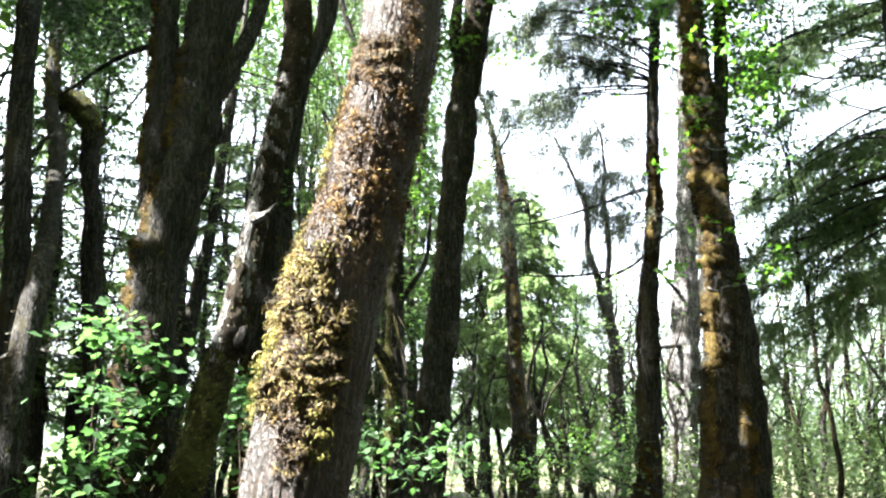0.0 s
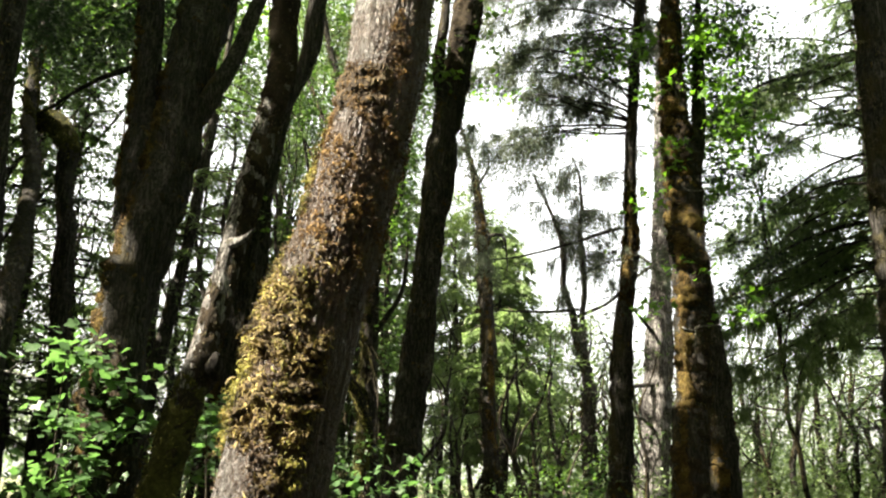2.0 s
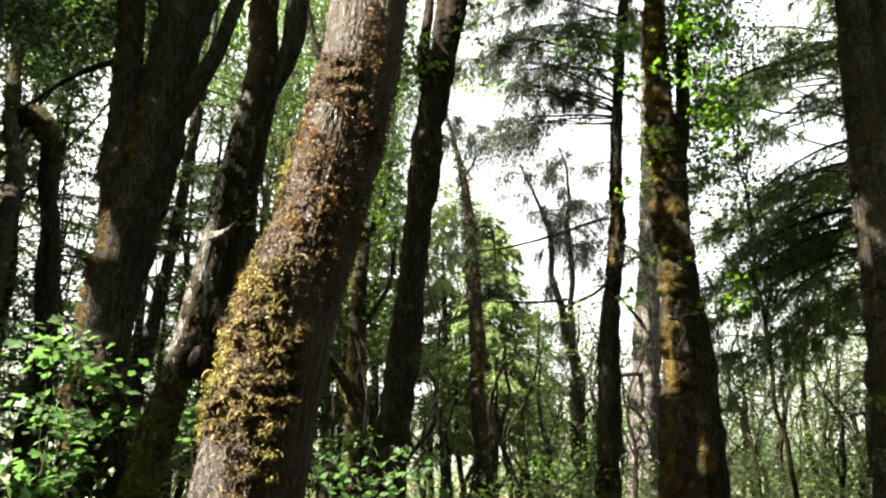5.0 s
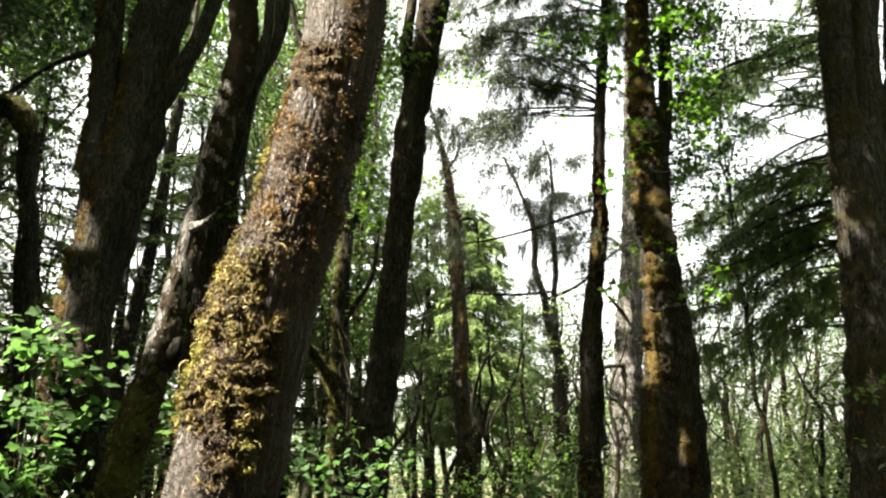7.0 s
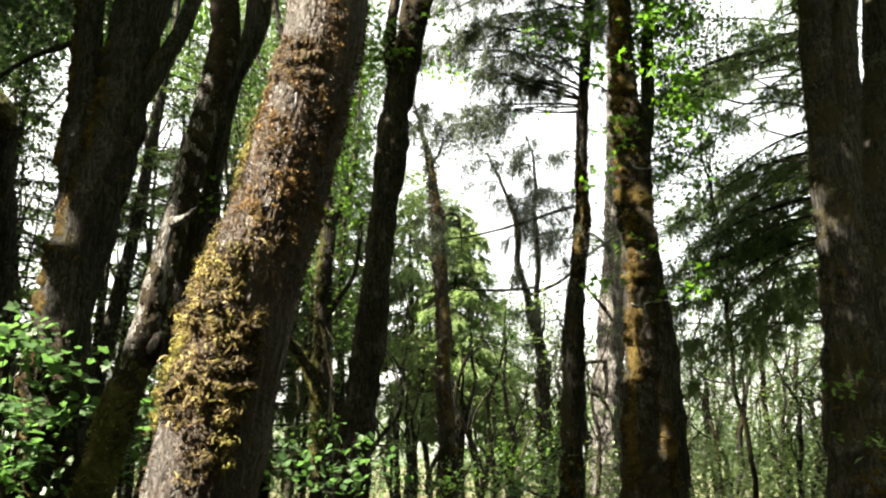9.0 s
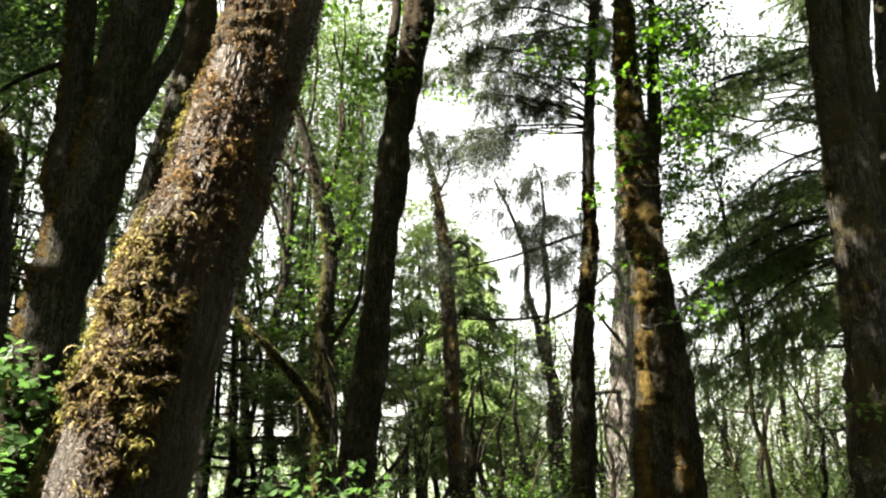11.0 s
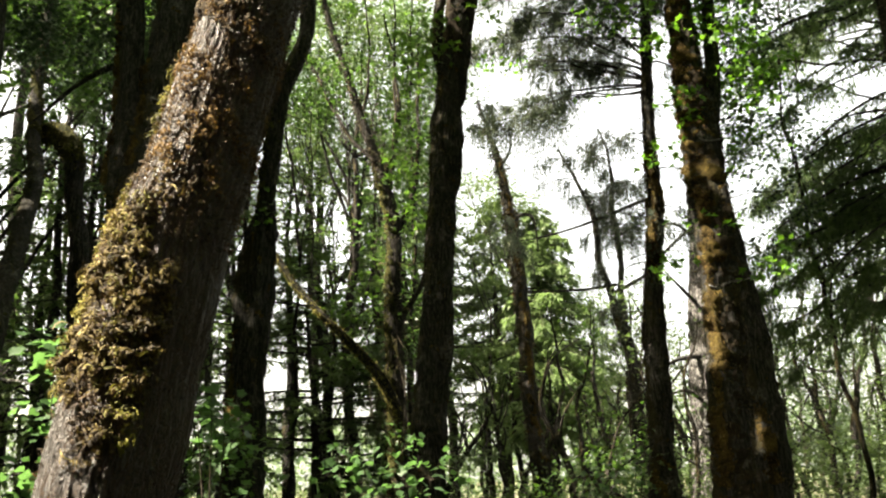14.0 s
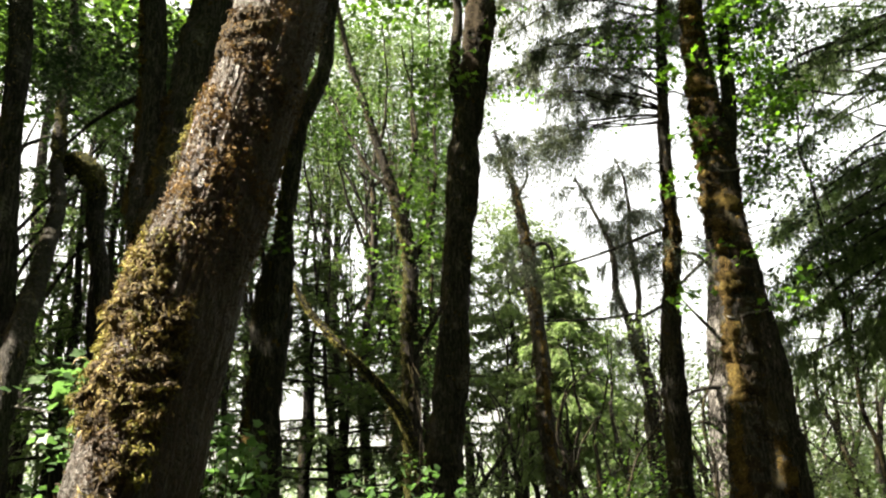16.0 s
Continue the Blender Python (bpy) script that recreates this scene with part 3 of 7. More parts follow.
def fir_branch(tree, needle, start, az, length, rng, droop=0.35, rise=0.1, hang=0.5, dense=1.0, thick=0.025, leaflet=0.07, bare=0.1, reach=1.0):
    """One drooping fir bough: a bent arm, and under it the side twigs set with flat needle sprays."""
    out = np.array((math.cos(az), math.sin(az), 0.0))
    cross = np.array((-out[1], out[0], 0.0))
    u = np.linspace(0, 1, 7)
    arm = start + length * (u[:, None] * out + (rise * u - droop * u**2)[:, None] * np.array((0, 0, 1.0)))
    arm += cross * (rng.normal(0, 0.04) * length * u**2 + 0.03 * length * np.sin(u * 5 + rng.uniform(0, 6)))[:, None]
    stem = Stem([(*q, thick * (1 - 0.8 * w) + 0.004) for q, w in zip(arm, u)], step=0.3, rough=0.02, seed=int(rng.integers(1e6)))
    bough = part("bough", stem.mesh("bough", BARK_DARK, 5), tree)
    m = int(length * 26 * dense)
    w = rng.uniform(bare, 1.0, m)
    base = np.stack([np.interp(w, u, arm[:, i]) for i in range(3)], -1)
    sgn = rng.choice((-1.0, 1.0), m)[:, None]
    tw = unit(out * 0.55 + cross * sgn * rng.uniform(0.4, 1.0, (m, 1)) + np.array((0, 0, -1.0)) * hang * rng.uniform(0.3, 1.5, (m, 1)) + rng.normal(0, 0.28, (m, 3)))
    tl = (0.20 + 0.38 * (1 - w))[:, None] * rng.uniform(0.5, 1.3, (m, 1)) * min(1.4, 0.5 + length * 0.3) * reach
    if m < 2:
        return
    k = 10
    q = np.tile(np.linspace(0.08, 1, k), m)[:, None]
    at = np.repeat(base, k, 0) + np.repeat(tw * tl, k, 0) * q + np.array((0, 0, -1.0)) * hang * 0.35 * np.repeat(tl, k, 0) * q**2
    lside = unit(np.cross(np.repeat(tw, k, 0), (0, 0, 1.0))) * rng.choice((-1.0, 1.0), (m * k, 1))
    way = unit(np.repeat(tw, k, 0) * 0.7 + lside * rng.uniform(0.2, 1.0, (m * k, 1)) + rng.normal(0, 0.2, (m * k, 3)) + np.array((0, 0, -0.5)) * hang)
    up = unit(rng.normal(0, 0.4, (m * k, 3)) + np.array((0, 0, 1.0)))
    ln = leaflet * rng.uniform(0.6, 1.4, (m * k, 1))
    v, f = blades(at, way, up, ln, ln * 0.34, 0.05)
    part("spray", mesh_of("spray", v, f, needle), bough, "", "stuff")


def hanging_bough(tree, needle, start, az, length, rng, rise=0.3, droop=0.4, strands=130, hang=0.4, thick=0.022, leaflet=0.06, bare=0.12):
    """A lichen-grey conifer bough: a bent arm with side twigs, and thin strands of needles hanging from both."""
    out = np.array((math.cos(az), math.sin(az), 0.0))
    cross = np.array((-out[1], out[0], 0.0))
    down = np.array((0, 0, -1.0))
    u = np.linspace(0, 1, 8)
    arm = start + length * (u[:, None] * out + (rise * u - droop * u**2.2)[:, None] * -down)
    arm += cross * (rng.normal(0, 0.10) * length * u**2 + 0.04 * length * np.sin(u * 6 + rng.uniform(0, 6)))[:, None]
    arm += -down * (0.025 * length * np.sin(u * 9 + rng.uniform(0, 6)))[:, None] * u[:, None]
    stem = Stem([(*q, thick * (1 - 0.8 * w) + 0.003) for q, w in zip(arm, u)], step=0.22, rough=0.1, seed=int(rng.integers(1e6)))
    bough = part("bough", stem.mesh("bough", BARK_DARK, 5), tree)
    m = max(3, int(length * 6))
    w = rng.uniform(bare, 1.0, m)
    a = np.stack([np.interp(w, u, arm[:, i]) for i in range(3)], -1)
    to = a + unit(out * rng.uniform(0.2, 0.9, (m, 1)) + cross * rng.choice((-1.0, 1.0), m)[:, None] * rng.uniform(0.2, 0.9, (m, 1)) + rng.normal(0, 0.3, (m, 3))) * (rng.uniform(0.2, 0.55, m) * (1.15 - 0.5 * w) * min(1.3, 0.45 + 0.3 * length))[:, None]
    v, f = twigs_to(to, a, 0.011, rng, 1.0)
    part("twigwork", mesh_of("twigwork", v, f, TWIG), bough, "", "stuff")
    n = int(length * strands)
    pick = rng.integers(0, m, n)
    q = rng.uniform(0.0, 1.0, (n, 1))
    root = a[pick] + (to - a)[pick] * q + rng.normal(0, 0.025, (n, 3))
    tl = hang * rng.uniform(0.25, 1.2, (n, 1)) * (0.6 + 0.5 * np.sin(7.0 * root[:, :1] + 5.0 * root[:, 1:2]) ** 2)
    fall = unit(down * rng.uniform(0.5, 1.2, (n, 1)) + out * rng.uniform(0.0, 0.6, (n, 1)) + rng.normal(0, 0.3, (n, 3)))
    k = 8
    x = np.tile(np.linspace(0.05, 1, k), n)[:, None]
    at = np.repeat(root, k, 0) + np.repeat(fall * tl, k, 0) * x + down * 0.25 * np.repeat(tl, k, 0) * x**2
    way = unit(np.repeat(fall, k, 0) * 0.8 + down * 0.4 + rng.normal(0, 0.45, (n * k, 3)))
    up = unit(rng.normal(0, 1.0, (n * k, 3)))
    ln = leaflet * rng.uniform(0.6, 1.4, (n * k, 1))
    v, f = blades(at, way, up, ln, ln * 0.26, 0.05)
    part("spray", mesh_of("spray", v, f, needle), bough, "", "stuff")

# ---- ground and distance ----


def ground_height(x, y):
    return 0.12 * np.sin(0.31 * x + 0.4) * np.cos(0.27 * y) + 0.05 * np.sin(1.3 * x + 0.9 * y) + 0.25 * np.sin(0.09 * y + 0.05 * x)


def make_ground():
    k = np.linspace(-1, 1, 91)
    line = np.sign(k) * (12 * np.abs(k) + 588 * np.abs(k) ** 4)
    x, y = np.meshgrid(line, line + 8, indexing="ij")
    z = ground_height(x, y) - 0.25
    z = np.where(np.hypot(x, y) > 120, -0.25 + 0 * z, z)
    v = np.stack([x, y, z], -1).reshape(-1, 3)
    i, j = np.meshgrid(np.arange(90), np.arange(90), indexing="ij")
    a = i * 91 + j
    f = np.stack([a, a + 91, a + 92, a + 1], -1).reshape(-1, 4)
    ob = new("ground", mesh_of("ground", v, f, FLOOR, True))
    tagged(ob, "forest floor of brown leaf litter and low moss", "ground", kind="structure")


make_ground()


def far_woods():
    """The woods that close the view, low where the clearing lets the sky in; a tall unseen ring behind blocks light."""
    rng = np.random.default_rng(3)
    front = rng.uniform(-0.75, 0.75, 3600)
    back = rng.uniform(0.75, 2 * np.pi - 0.75, 4600)
    az = np.concatenate([front, back])
    near = np.abs((az + np.pi) % (2 * np.pi) - np.pi) > 0.8
    r = np.where(near, rng.uniform(20, 40, len(az)), rng.uniform(40, 78, len(az)))
    tall = 2.0 + 1.0 * np.sin(az * 9) + 1.2 * np.sin(az * 23 + 1) + 0.05 * (r - 40)
    tall += np.where((az < 0.25) & (az > -0.9), 3.0, 0) + np.where((az > 0.3) & (az < 0.9), 1.5, 0)
    # Ring beside and behind the camera is unseen, raised to cut sky light.
    tall = np.where(near, 19.0, tall)
    z = tall * rng.uniform(0.02, 1, len(az)) ** 0.8
    p = np.stack([r * np.sin(az), r * np.cos(az), z], -1)
    keep = ~sun_gap(p, 1.2)
    p, near = p[keep], near[keep]
    v, f = sprays(p, 0.75, 8, np.where(near, 1.5, 0.42).repeat(8)[:, None], rng, 0.6)
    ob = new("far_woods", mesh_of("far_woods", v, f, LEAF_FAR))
    tagged(ob, "distant hazy green woods, plus an unseen ring that blocks light", "woods", kind="stuff")


# ---- trees ----

# sunlit spots, leaves above cut away along the sun's ray: x, y, z, radius of the gap
GAPS = [(-0.62, 3.6, 4.1, 0.42), (-0.66, 3.5, 3.62, 0.16), (-0.72, 3.42, 3.1, 0.17), (-0.74, 3.4, 2.8, 0.15), (-0.80, 3.35, 2.5, 0.12), (-0.98, 3.2, 2.16, 0.23), (-0.92, 3.15, 1.92, 0.13), (-0.90, 3.1, 1.72, 0.09), (-1.08, 3.15, 1.45, 0.34),
        (-4.5, 8.9, 1.9, 0.9), (-4.5, 8.8, 2.7, 0.45), (-3.6, 9.2, 1.8, 0.7), (-2.05, 5.75, 3.1, 0.30), (-2.05, 5.62, 2.62, 0.12), (-4.72, 9.72, 4.7, 0.20), (-4.62, 9.72, 3.4, 0.18), (-3.4, 15.6, 4.7, 0.6), (-8.4, 14.2, 8.6, 0.3),
        (3.2, 12.7, 4.9, 0.2), (3.18, 12.7, 4.1, 0.2), (3.15, 12.7, 3.3, 0.2), (4.9, 23.6, 1.4, 0.5), (5.0, 23.6, 2.8, 0.5), (5.15, 23.6, 4.4, 0.4), (5.3, 23.7, 6.2, 0.3), (3.05, 15.4, 7.4, 0.3), (3.0, 15.4, 6.3, 0.4), (5.12, 9.9, 4.72, 0.05), (5.12, 9.9, 5.0, 0.05),
        (2.3, 17.5, 1.6, 0.6), (1.2, 20.0, 1.6, 0.9), (-1.0, 9.0, 1.6, 0.5), (-4.2, 12.9, 2.4, 0.15), (3.95, 14.2, 2.2, 0.10),
        (4.2, 12.4, 8.8, 0.22), (4.5, 12.8, 7.2, 0.25), (3.7, 12.0, 5.0, 0.2), (1.2, 15.3, 10.4, 1.0), (0.2, 15.2, 9.6, 0.6),
        (-12.0, 24.0, 8.0, 1.2), (-9.5, 23.0, 6.0, 1.0), (-6.0, 24.0, 4.0, 1.3), (-13.5, 22.0, 5.5, 0.8), (0.0, 26.0, 3.0, 1.3), (1.4, 28.6, 9.0, 1.8), (1.8, 28.6, 6.2, 1.8), (2.5, 27.0, 4.0, 1.2), (-7.5, 27.0, 9.0, 1.2)]
GAP_AT, GAP_R = np.array([g[:3] for g in GAPS]), np.array([g[3] for g in GAPS])


def sun_gap(p, margin):
    d = p[:, None] - GAP_AT[None]
    along = d @ np.array(TO_SUN)
    off = np.linalg.norm(d - along[..., None] * np.array(TO_SUN), axis=2)
    return ((off < GAP_R + margin) & (along > 0.3)).any(1)


far_woods()


def glade(p, margin):
    """The same gaps, for the slim trees that keep all their twigs."""
    return sun_gap(p, margin)


def roots_of(*stems):
    return np.concatenate([s.c[len(s.c) // 3 :: 6] for s in stems])


def wood(tree, name, pts, material, sides=14, step=0.15, rough=0.06, seed=0, label="", wander=0.0):
    stem = Stem(pts, step, rough, seed, wander)
    stem.ob = part(name, stem.mesh(name, material, sides), tree, label)
    return stem


def fuzz(stem, seed, count=2500, length=0.045, width=0.006):
    """A thin dark fur of moss all over a stem, thicker on its weather side."""
    moss_on(stem, stem.ob, MOSS_DARK, count // 3, seed, lambda s, th, p: 0.25 + 0.35 * np.cos(th + 1.2) + 0.5 * p, length, 1.5 * width, 0.01, "moss", "thin dark moss")
    moss_on(stem, stem.ob, MOSS_BROWN, count // 4, seed + 50, lambda s, th, p: 1.6 * (patchy(s, th * 1.5, seed, 3.5) - 0.25), 2.0 * length, 1.3 * width, 0.05, "moss", "shaggy brown moss tufts")


def side_moss(side=-0.9, width=1.1, amount=0.6, low=0.0, high=1e9):
    """A mask for moss on one side of a stem, in patches, between two lengths."""
    def mask(s, th, p):
        d = np.abs((th - side + np.pi) % (2 * np.pi) - np.pi)
        return amount * np.clip(1.4 - d / width + 0.8 * p, 0, 1) * np.clip((s - low) / 0.7, 0, 1) * np.clip((high - s) / 0.7, 0, 1)
    return mask


def near_maple():
    """The large leaning maple close by, hung with golden moss."""
    tree = thing("maple_tree", "large leaning maple with grey bark and thick golden moss", "tree", (-0.98, 3.2, 0))
    rng = np.random.default_rng(11)
    trunk = Stem([
        (-1.02, 3.18, -0.2, 0.33), (-0.97, 3.22, 0.35, 0.27), (-0.92, 3.26, 0.95, 0.235), (-0.88, 3.29, 1.48, 0.222), (-0.85, 3.31, 1.66, 0.218),
        (-0.83, 3.34, 1.88, 0.215), (-0.79, 3.38, 2.12, 0.212), (-0.75, 3.42, 2.38, 0.206), (-0.68, 3.46, 2.65, 0.202), (-0.63, 3.51, 2.94, 0.196),
        (-0.57, 3.56, 3.25, 0.192), (-0.52, 3.63, 3.59, 0.198), (-0.50, 3.70, 3.96, 0.202), (-0.35, 3.9, 5.2, 0.19)], 0.022, 0.03, 5)
    trunk.furrow = 0.055
    trunk.ob = part("trunk", trunk.mesh("trunk", BARK_NEAR, 300), tree, "grey furrowed maple bark")
    top = wood(tree, "upper_trunk", [(-0.37, 3.87, 5.0, 0.188), (-0.35, 3.9, 5.2, 0.187), (-0.1, 4.2, 7.0, 0.16), (0.15, 4.5, 9.0, 0.11), (0.3, 4.7, 11.0, 0.04)], BARK_NEAR, 24, 0.15, 0.03, 6)
    limbs = [wood(tree, "limb", pts, BARK_NEAR, 10, 0.2, 0.06, 40 + n) for n, pts in enumerate((
        [(-0.2, 4.1, 6.2, 0.10), (-1.2, 3.4, 7.6, 0.08), (-2.6, 2.6, 8.8, 0.03)],
        [(0.0, 4.3, 7.4, 0.10), (1.2, 3.9, 8.6, 0.07), (2.6, 3.2, 9.6, 0.03)],
        [(-0.3, 4.0, 5.9, 0.09), (0.4, 2.6, 7.6, 0.06), (0.6, 0.8, 8.8, 0.03)],
        [(0.1, 4.5, 8.4, 0.08), (-0.9, 5.0, 9.6, 0.05), (-2.2, 5.4, 10.4, 0.02)]))]
    zs = trunk.c[:, 2]
    LOBES = (2.02, 1.74, 1.5)
    SPAN = (np.interp(1.35, zs, trunk.s), np.interp(4.5, zs, trunk.s))

    def shape(s, th, p):
        z, u = np.interp(s, trunk.s, zs), np.sin(th - 0.28)
        face = np.cos(th) > -0.5
        q = 0.14 * p

        def band(lo, hi, left, right, amount, soft=0.10):
            up = np.clip((z - lo + q * 0.3) / soft, 0, 1) * np.clip((hi + q * 0.3 - z) / soft, 0, 1)
            return amount * up * np.clip((u - left + q) / 0.15, 0, 1) * np.clip((right + q - u) / 0.15, 0, 1)
        m = band(3.24, 3.56, -1.3, 0.30, 1.0) + band(3.55, 4.3, -0.05, 0.25, 0.7) + band(2.45, 3.3, -1.3, -0.90, 0.4)
        m = m + band(2.45, 3.3, -0.9, 0.5, 0.22) * (p > 0.05) + band(2.62, 2.76, -0.15, 0.3, 0.6) + band(2.0, 2.46, -1.3, -0.1, 1.1) + band(1.95, 2.22, -0.4, 0.46, 1.1)
        m = m + band(1.68, 2.0, -0.95, 0.40, 0.9) * (p > -0.75) + band(1.50, 1.72, -0.40, 0.34, 1.0) + band(4.3, 7.0, -1.3, 0.2, 0.25)
        return m * face

    def low_shape(s, th, p):
        return shape(s, th, p) * np.clip((2.60 - np.interp(s, trunk.s, zs)) / 0.12, 0, 1)

    def high_shape(s, th, p):
        z, u = np.interp(s, trunk.s, zs), np.sin(th)
        flecks = 0.35 * (z < 3.3) * (patchy(s * 3.0, th * 2.0, 27, 3.0) > 0.25) * (np.cos(th) > -0.5) * (u > -0.75)
        return (shape(s, th, p) + flecks) * np.clip((z - 2.44) / 0.12, 0, 1)

    for mat, count, seed, ln, lift, mask, label in ((MOSS_GOLD, 22000, 3, 0.036, 0.036, low_shape, "golden brown hanging moss"), (MOSS_FILM, 13000, 9, 0.03, 0.02, low_shape, "rust brown dry moss"),
                                                    (MOSS_RUST, 20000, 8, 0.024, 0.018, high_shape, "rusty orange moss"), (MOSS_FILM, 9000, 10, 0.022, 0.012, high_shape, "rust brown dry moss")):
        moss_on(trunk, trunk.ob, mat, count, seed, mask, ln, 0.0023, lift, "moss", label, SPAN, LOBES, curls)

    moss_on(trunk, trunk.ob, MOSS_TAN, 3800, 14, lambda s, th, p: (shape(s, th, p) - 0.3) * (np.interp(s, trunk.s, zs) < 2.5), 0.038, 0.0026, 0.040, "moss", "pale curled moss fronds", SPAN, LOBES, curls)
    cushion(trunk, trunk.ob, SPAN, shape, 0.030, 15, LOBES)

    def left_edge(s, th, p):
        z, u = np.interp(s, trunk.s, zs), np.sin(th)
        return (u < np.where(z < 2.5, -0.55, -0.86) + 0.2 * p) * (np.cos(th) > -0.6) * (z > 1.75) * (z < 3.4) * 0.9
    moss_on(trunk, trunk.ob, MOSS_OLIVE, 11000, 21, left_edge, 0.032, 0.0023, 0.036, "moss", "yellow green moss", SPAN, LOBES, curls)
    # Thin moss on the right half, which also deepens that unlit side.
    moss_on(trunk, trunk.ob, MOSS_FILM, 9000, 22, lambda s, th, p: (np.sin(th) > -0.1 + 0.35 * p) * (np.interp(s, trunk.s, zs) > 2.3) * 0.8 + 0.15, 0.016, 0.0024, 0.003, "moss", "thin rust brown moss film", SPAN)
    moss_on(trunk, trunk.ob, MOSS_OLIVE, 10000, 23, lambda s, th, p: (low_shape(s, th, p) - 0.3) * (p > 0.0), 0.034, 0.0024, 0.038, "moss", "yellow green moss", SPAN, LOBES, curls)
    # This crown hangs out of view, placed for overhead shade.
    crown(tree, [(-2.4, 2.4, 9.3, 2.2, 2.2, 1.1, 1.0), (2.4, 3.0, 10.0, 2.2, 2.0, 1.1, 1.0), (0.4, 0.6, 9.3, 2.4, 2.2, 1.0, 1.0), (-1.6, 5.6, 10.8, 2.2, 1.8, 1.1, 1.0), (0.4, 4.4, 11.2, 2.0, 2.0, 1.2, 1.0)],
          roots_of(top, *limbs), LEAF_MAPLE, 0.26, rng, 9.0, 12, 0.32, 0.012, 0.3, sun_gap, "broad green maple leaves")


near_maple()


def pale_snag():
    """The bleached, half dead stem behind the large maple."""
    tree = thing("maple_tree", "leaning half-dead maple with bleached bare wood and moss", "tree", (-2.3, 5.3, 0))
    rng = np.random.default_rng(12)
    trunk = wood(tree, "trunk", [(-2.4, 5.25, -0.2, 0.20), (-2.25, 5.35, 0.7, 0.113), (-2.15, 5.45, 1.40, 0.102), (-2.10, 5.50, 1.69, 0.098), (-2.06, 5.60, 2.07, 0.107), (-2.00, 5.70, 2.48, 0.098),
                                 (-1.96, 5.80, 2.92, 0.098), (-1.91, 5.90, 3.39, 0.100), (-1.86, 6.00, 3.89, 0.105), (-1.81, 6.15, 4.45, 0.100), (-1.75, 6.30, 5.06, 0.106),
                                 (-1.80, 6.40, 5.68, 0.106), (-1.7, 6.6, 7.2, 0.12), (-1.5, 6.8, 9.0, 0.05)], BARK_PALE, 48, 0.05, 0.07, 6, "bleached barkless wood")
    fork = wood(tree, "limb", [(-1.78, 6.18, 4.35, 0.06), (-1.66, 6.28, 4.85, 0.05), (-1.57, 6.35, 5.25, 0.046), (-1.56, 6.4, 5.7, 0.042), (-1.3, 6.6, 7.4, 0.02)], BARK_DARK, 12, 0.1)
    knot = wood(tree, "limb", [(-1.93, 5.84, 3.36, 0.05), (-1.84, 5.72, 3.33, 0.035), (-1.74, 5.66, 3.36, 0.02), (-1.68, 5.64, 3.42, 0.006)], BARK_PALE, 10, 0.03, label="broken pale branch stub")
    burr = wood(tree, "burl", [(-1.93, 5.72, 2.30, 0.05), (-1.88, 5.62, 2.36, 0.07), (-1.86, 5.58, 2.46, 0.03)], BARK_BROWN, 12, 0.03)
    zs = trunk.c[:, 2]
    moss_on(trunk, trunk.ob, MOSS_OLIVE, 3500, 31, side_moss(-1.3, 0.8, 0.7, 0.6, 2.7), 0.04, 0.006, 0.02, "moss", "olive green moss")
    moss_skin(trunk, trunk.ob, PELT_OLIVE, side_moss(-0.2, 3.4, 1.6, -1.0, 2.75), 35, 0.02, 0.03, "olive brown moss round the foot")
    # Moss on the right half, also darkening the side turned from the sun.
    moss_skin(trunk, trunk.ob, PELT_BROWN, side_moss(0.9, 1.1, 1.0), 33, 0.015, 0.03, "dark brown moss and shade tone")
    moss_skin(trunk, trunk.ob, PELT_BROWN, side_moss(-0.3, 2.4, 1.2, 4.6), 34, 0.02, 0.03, "dark brown moss and shade tone")
    crown(tree, [(-1.9, 6.6, 9.2, 1.8, 1.8, 1.0, 1.0)], roots_of(trunk, fork), LEAF_MAPLE, 0.26, rng, 9.0, 12, 0.3, 0.012, 0.3, sun_gap)


pale_snag()


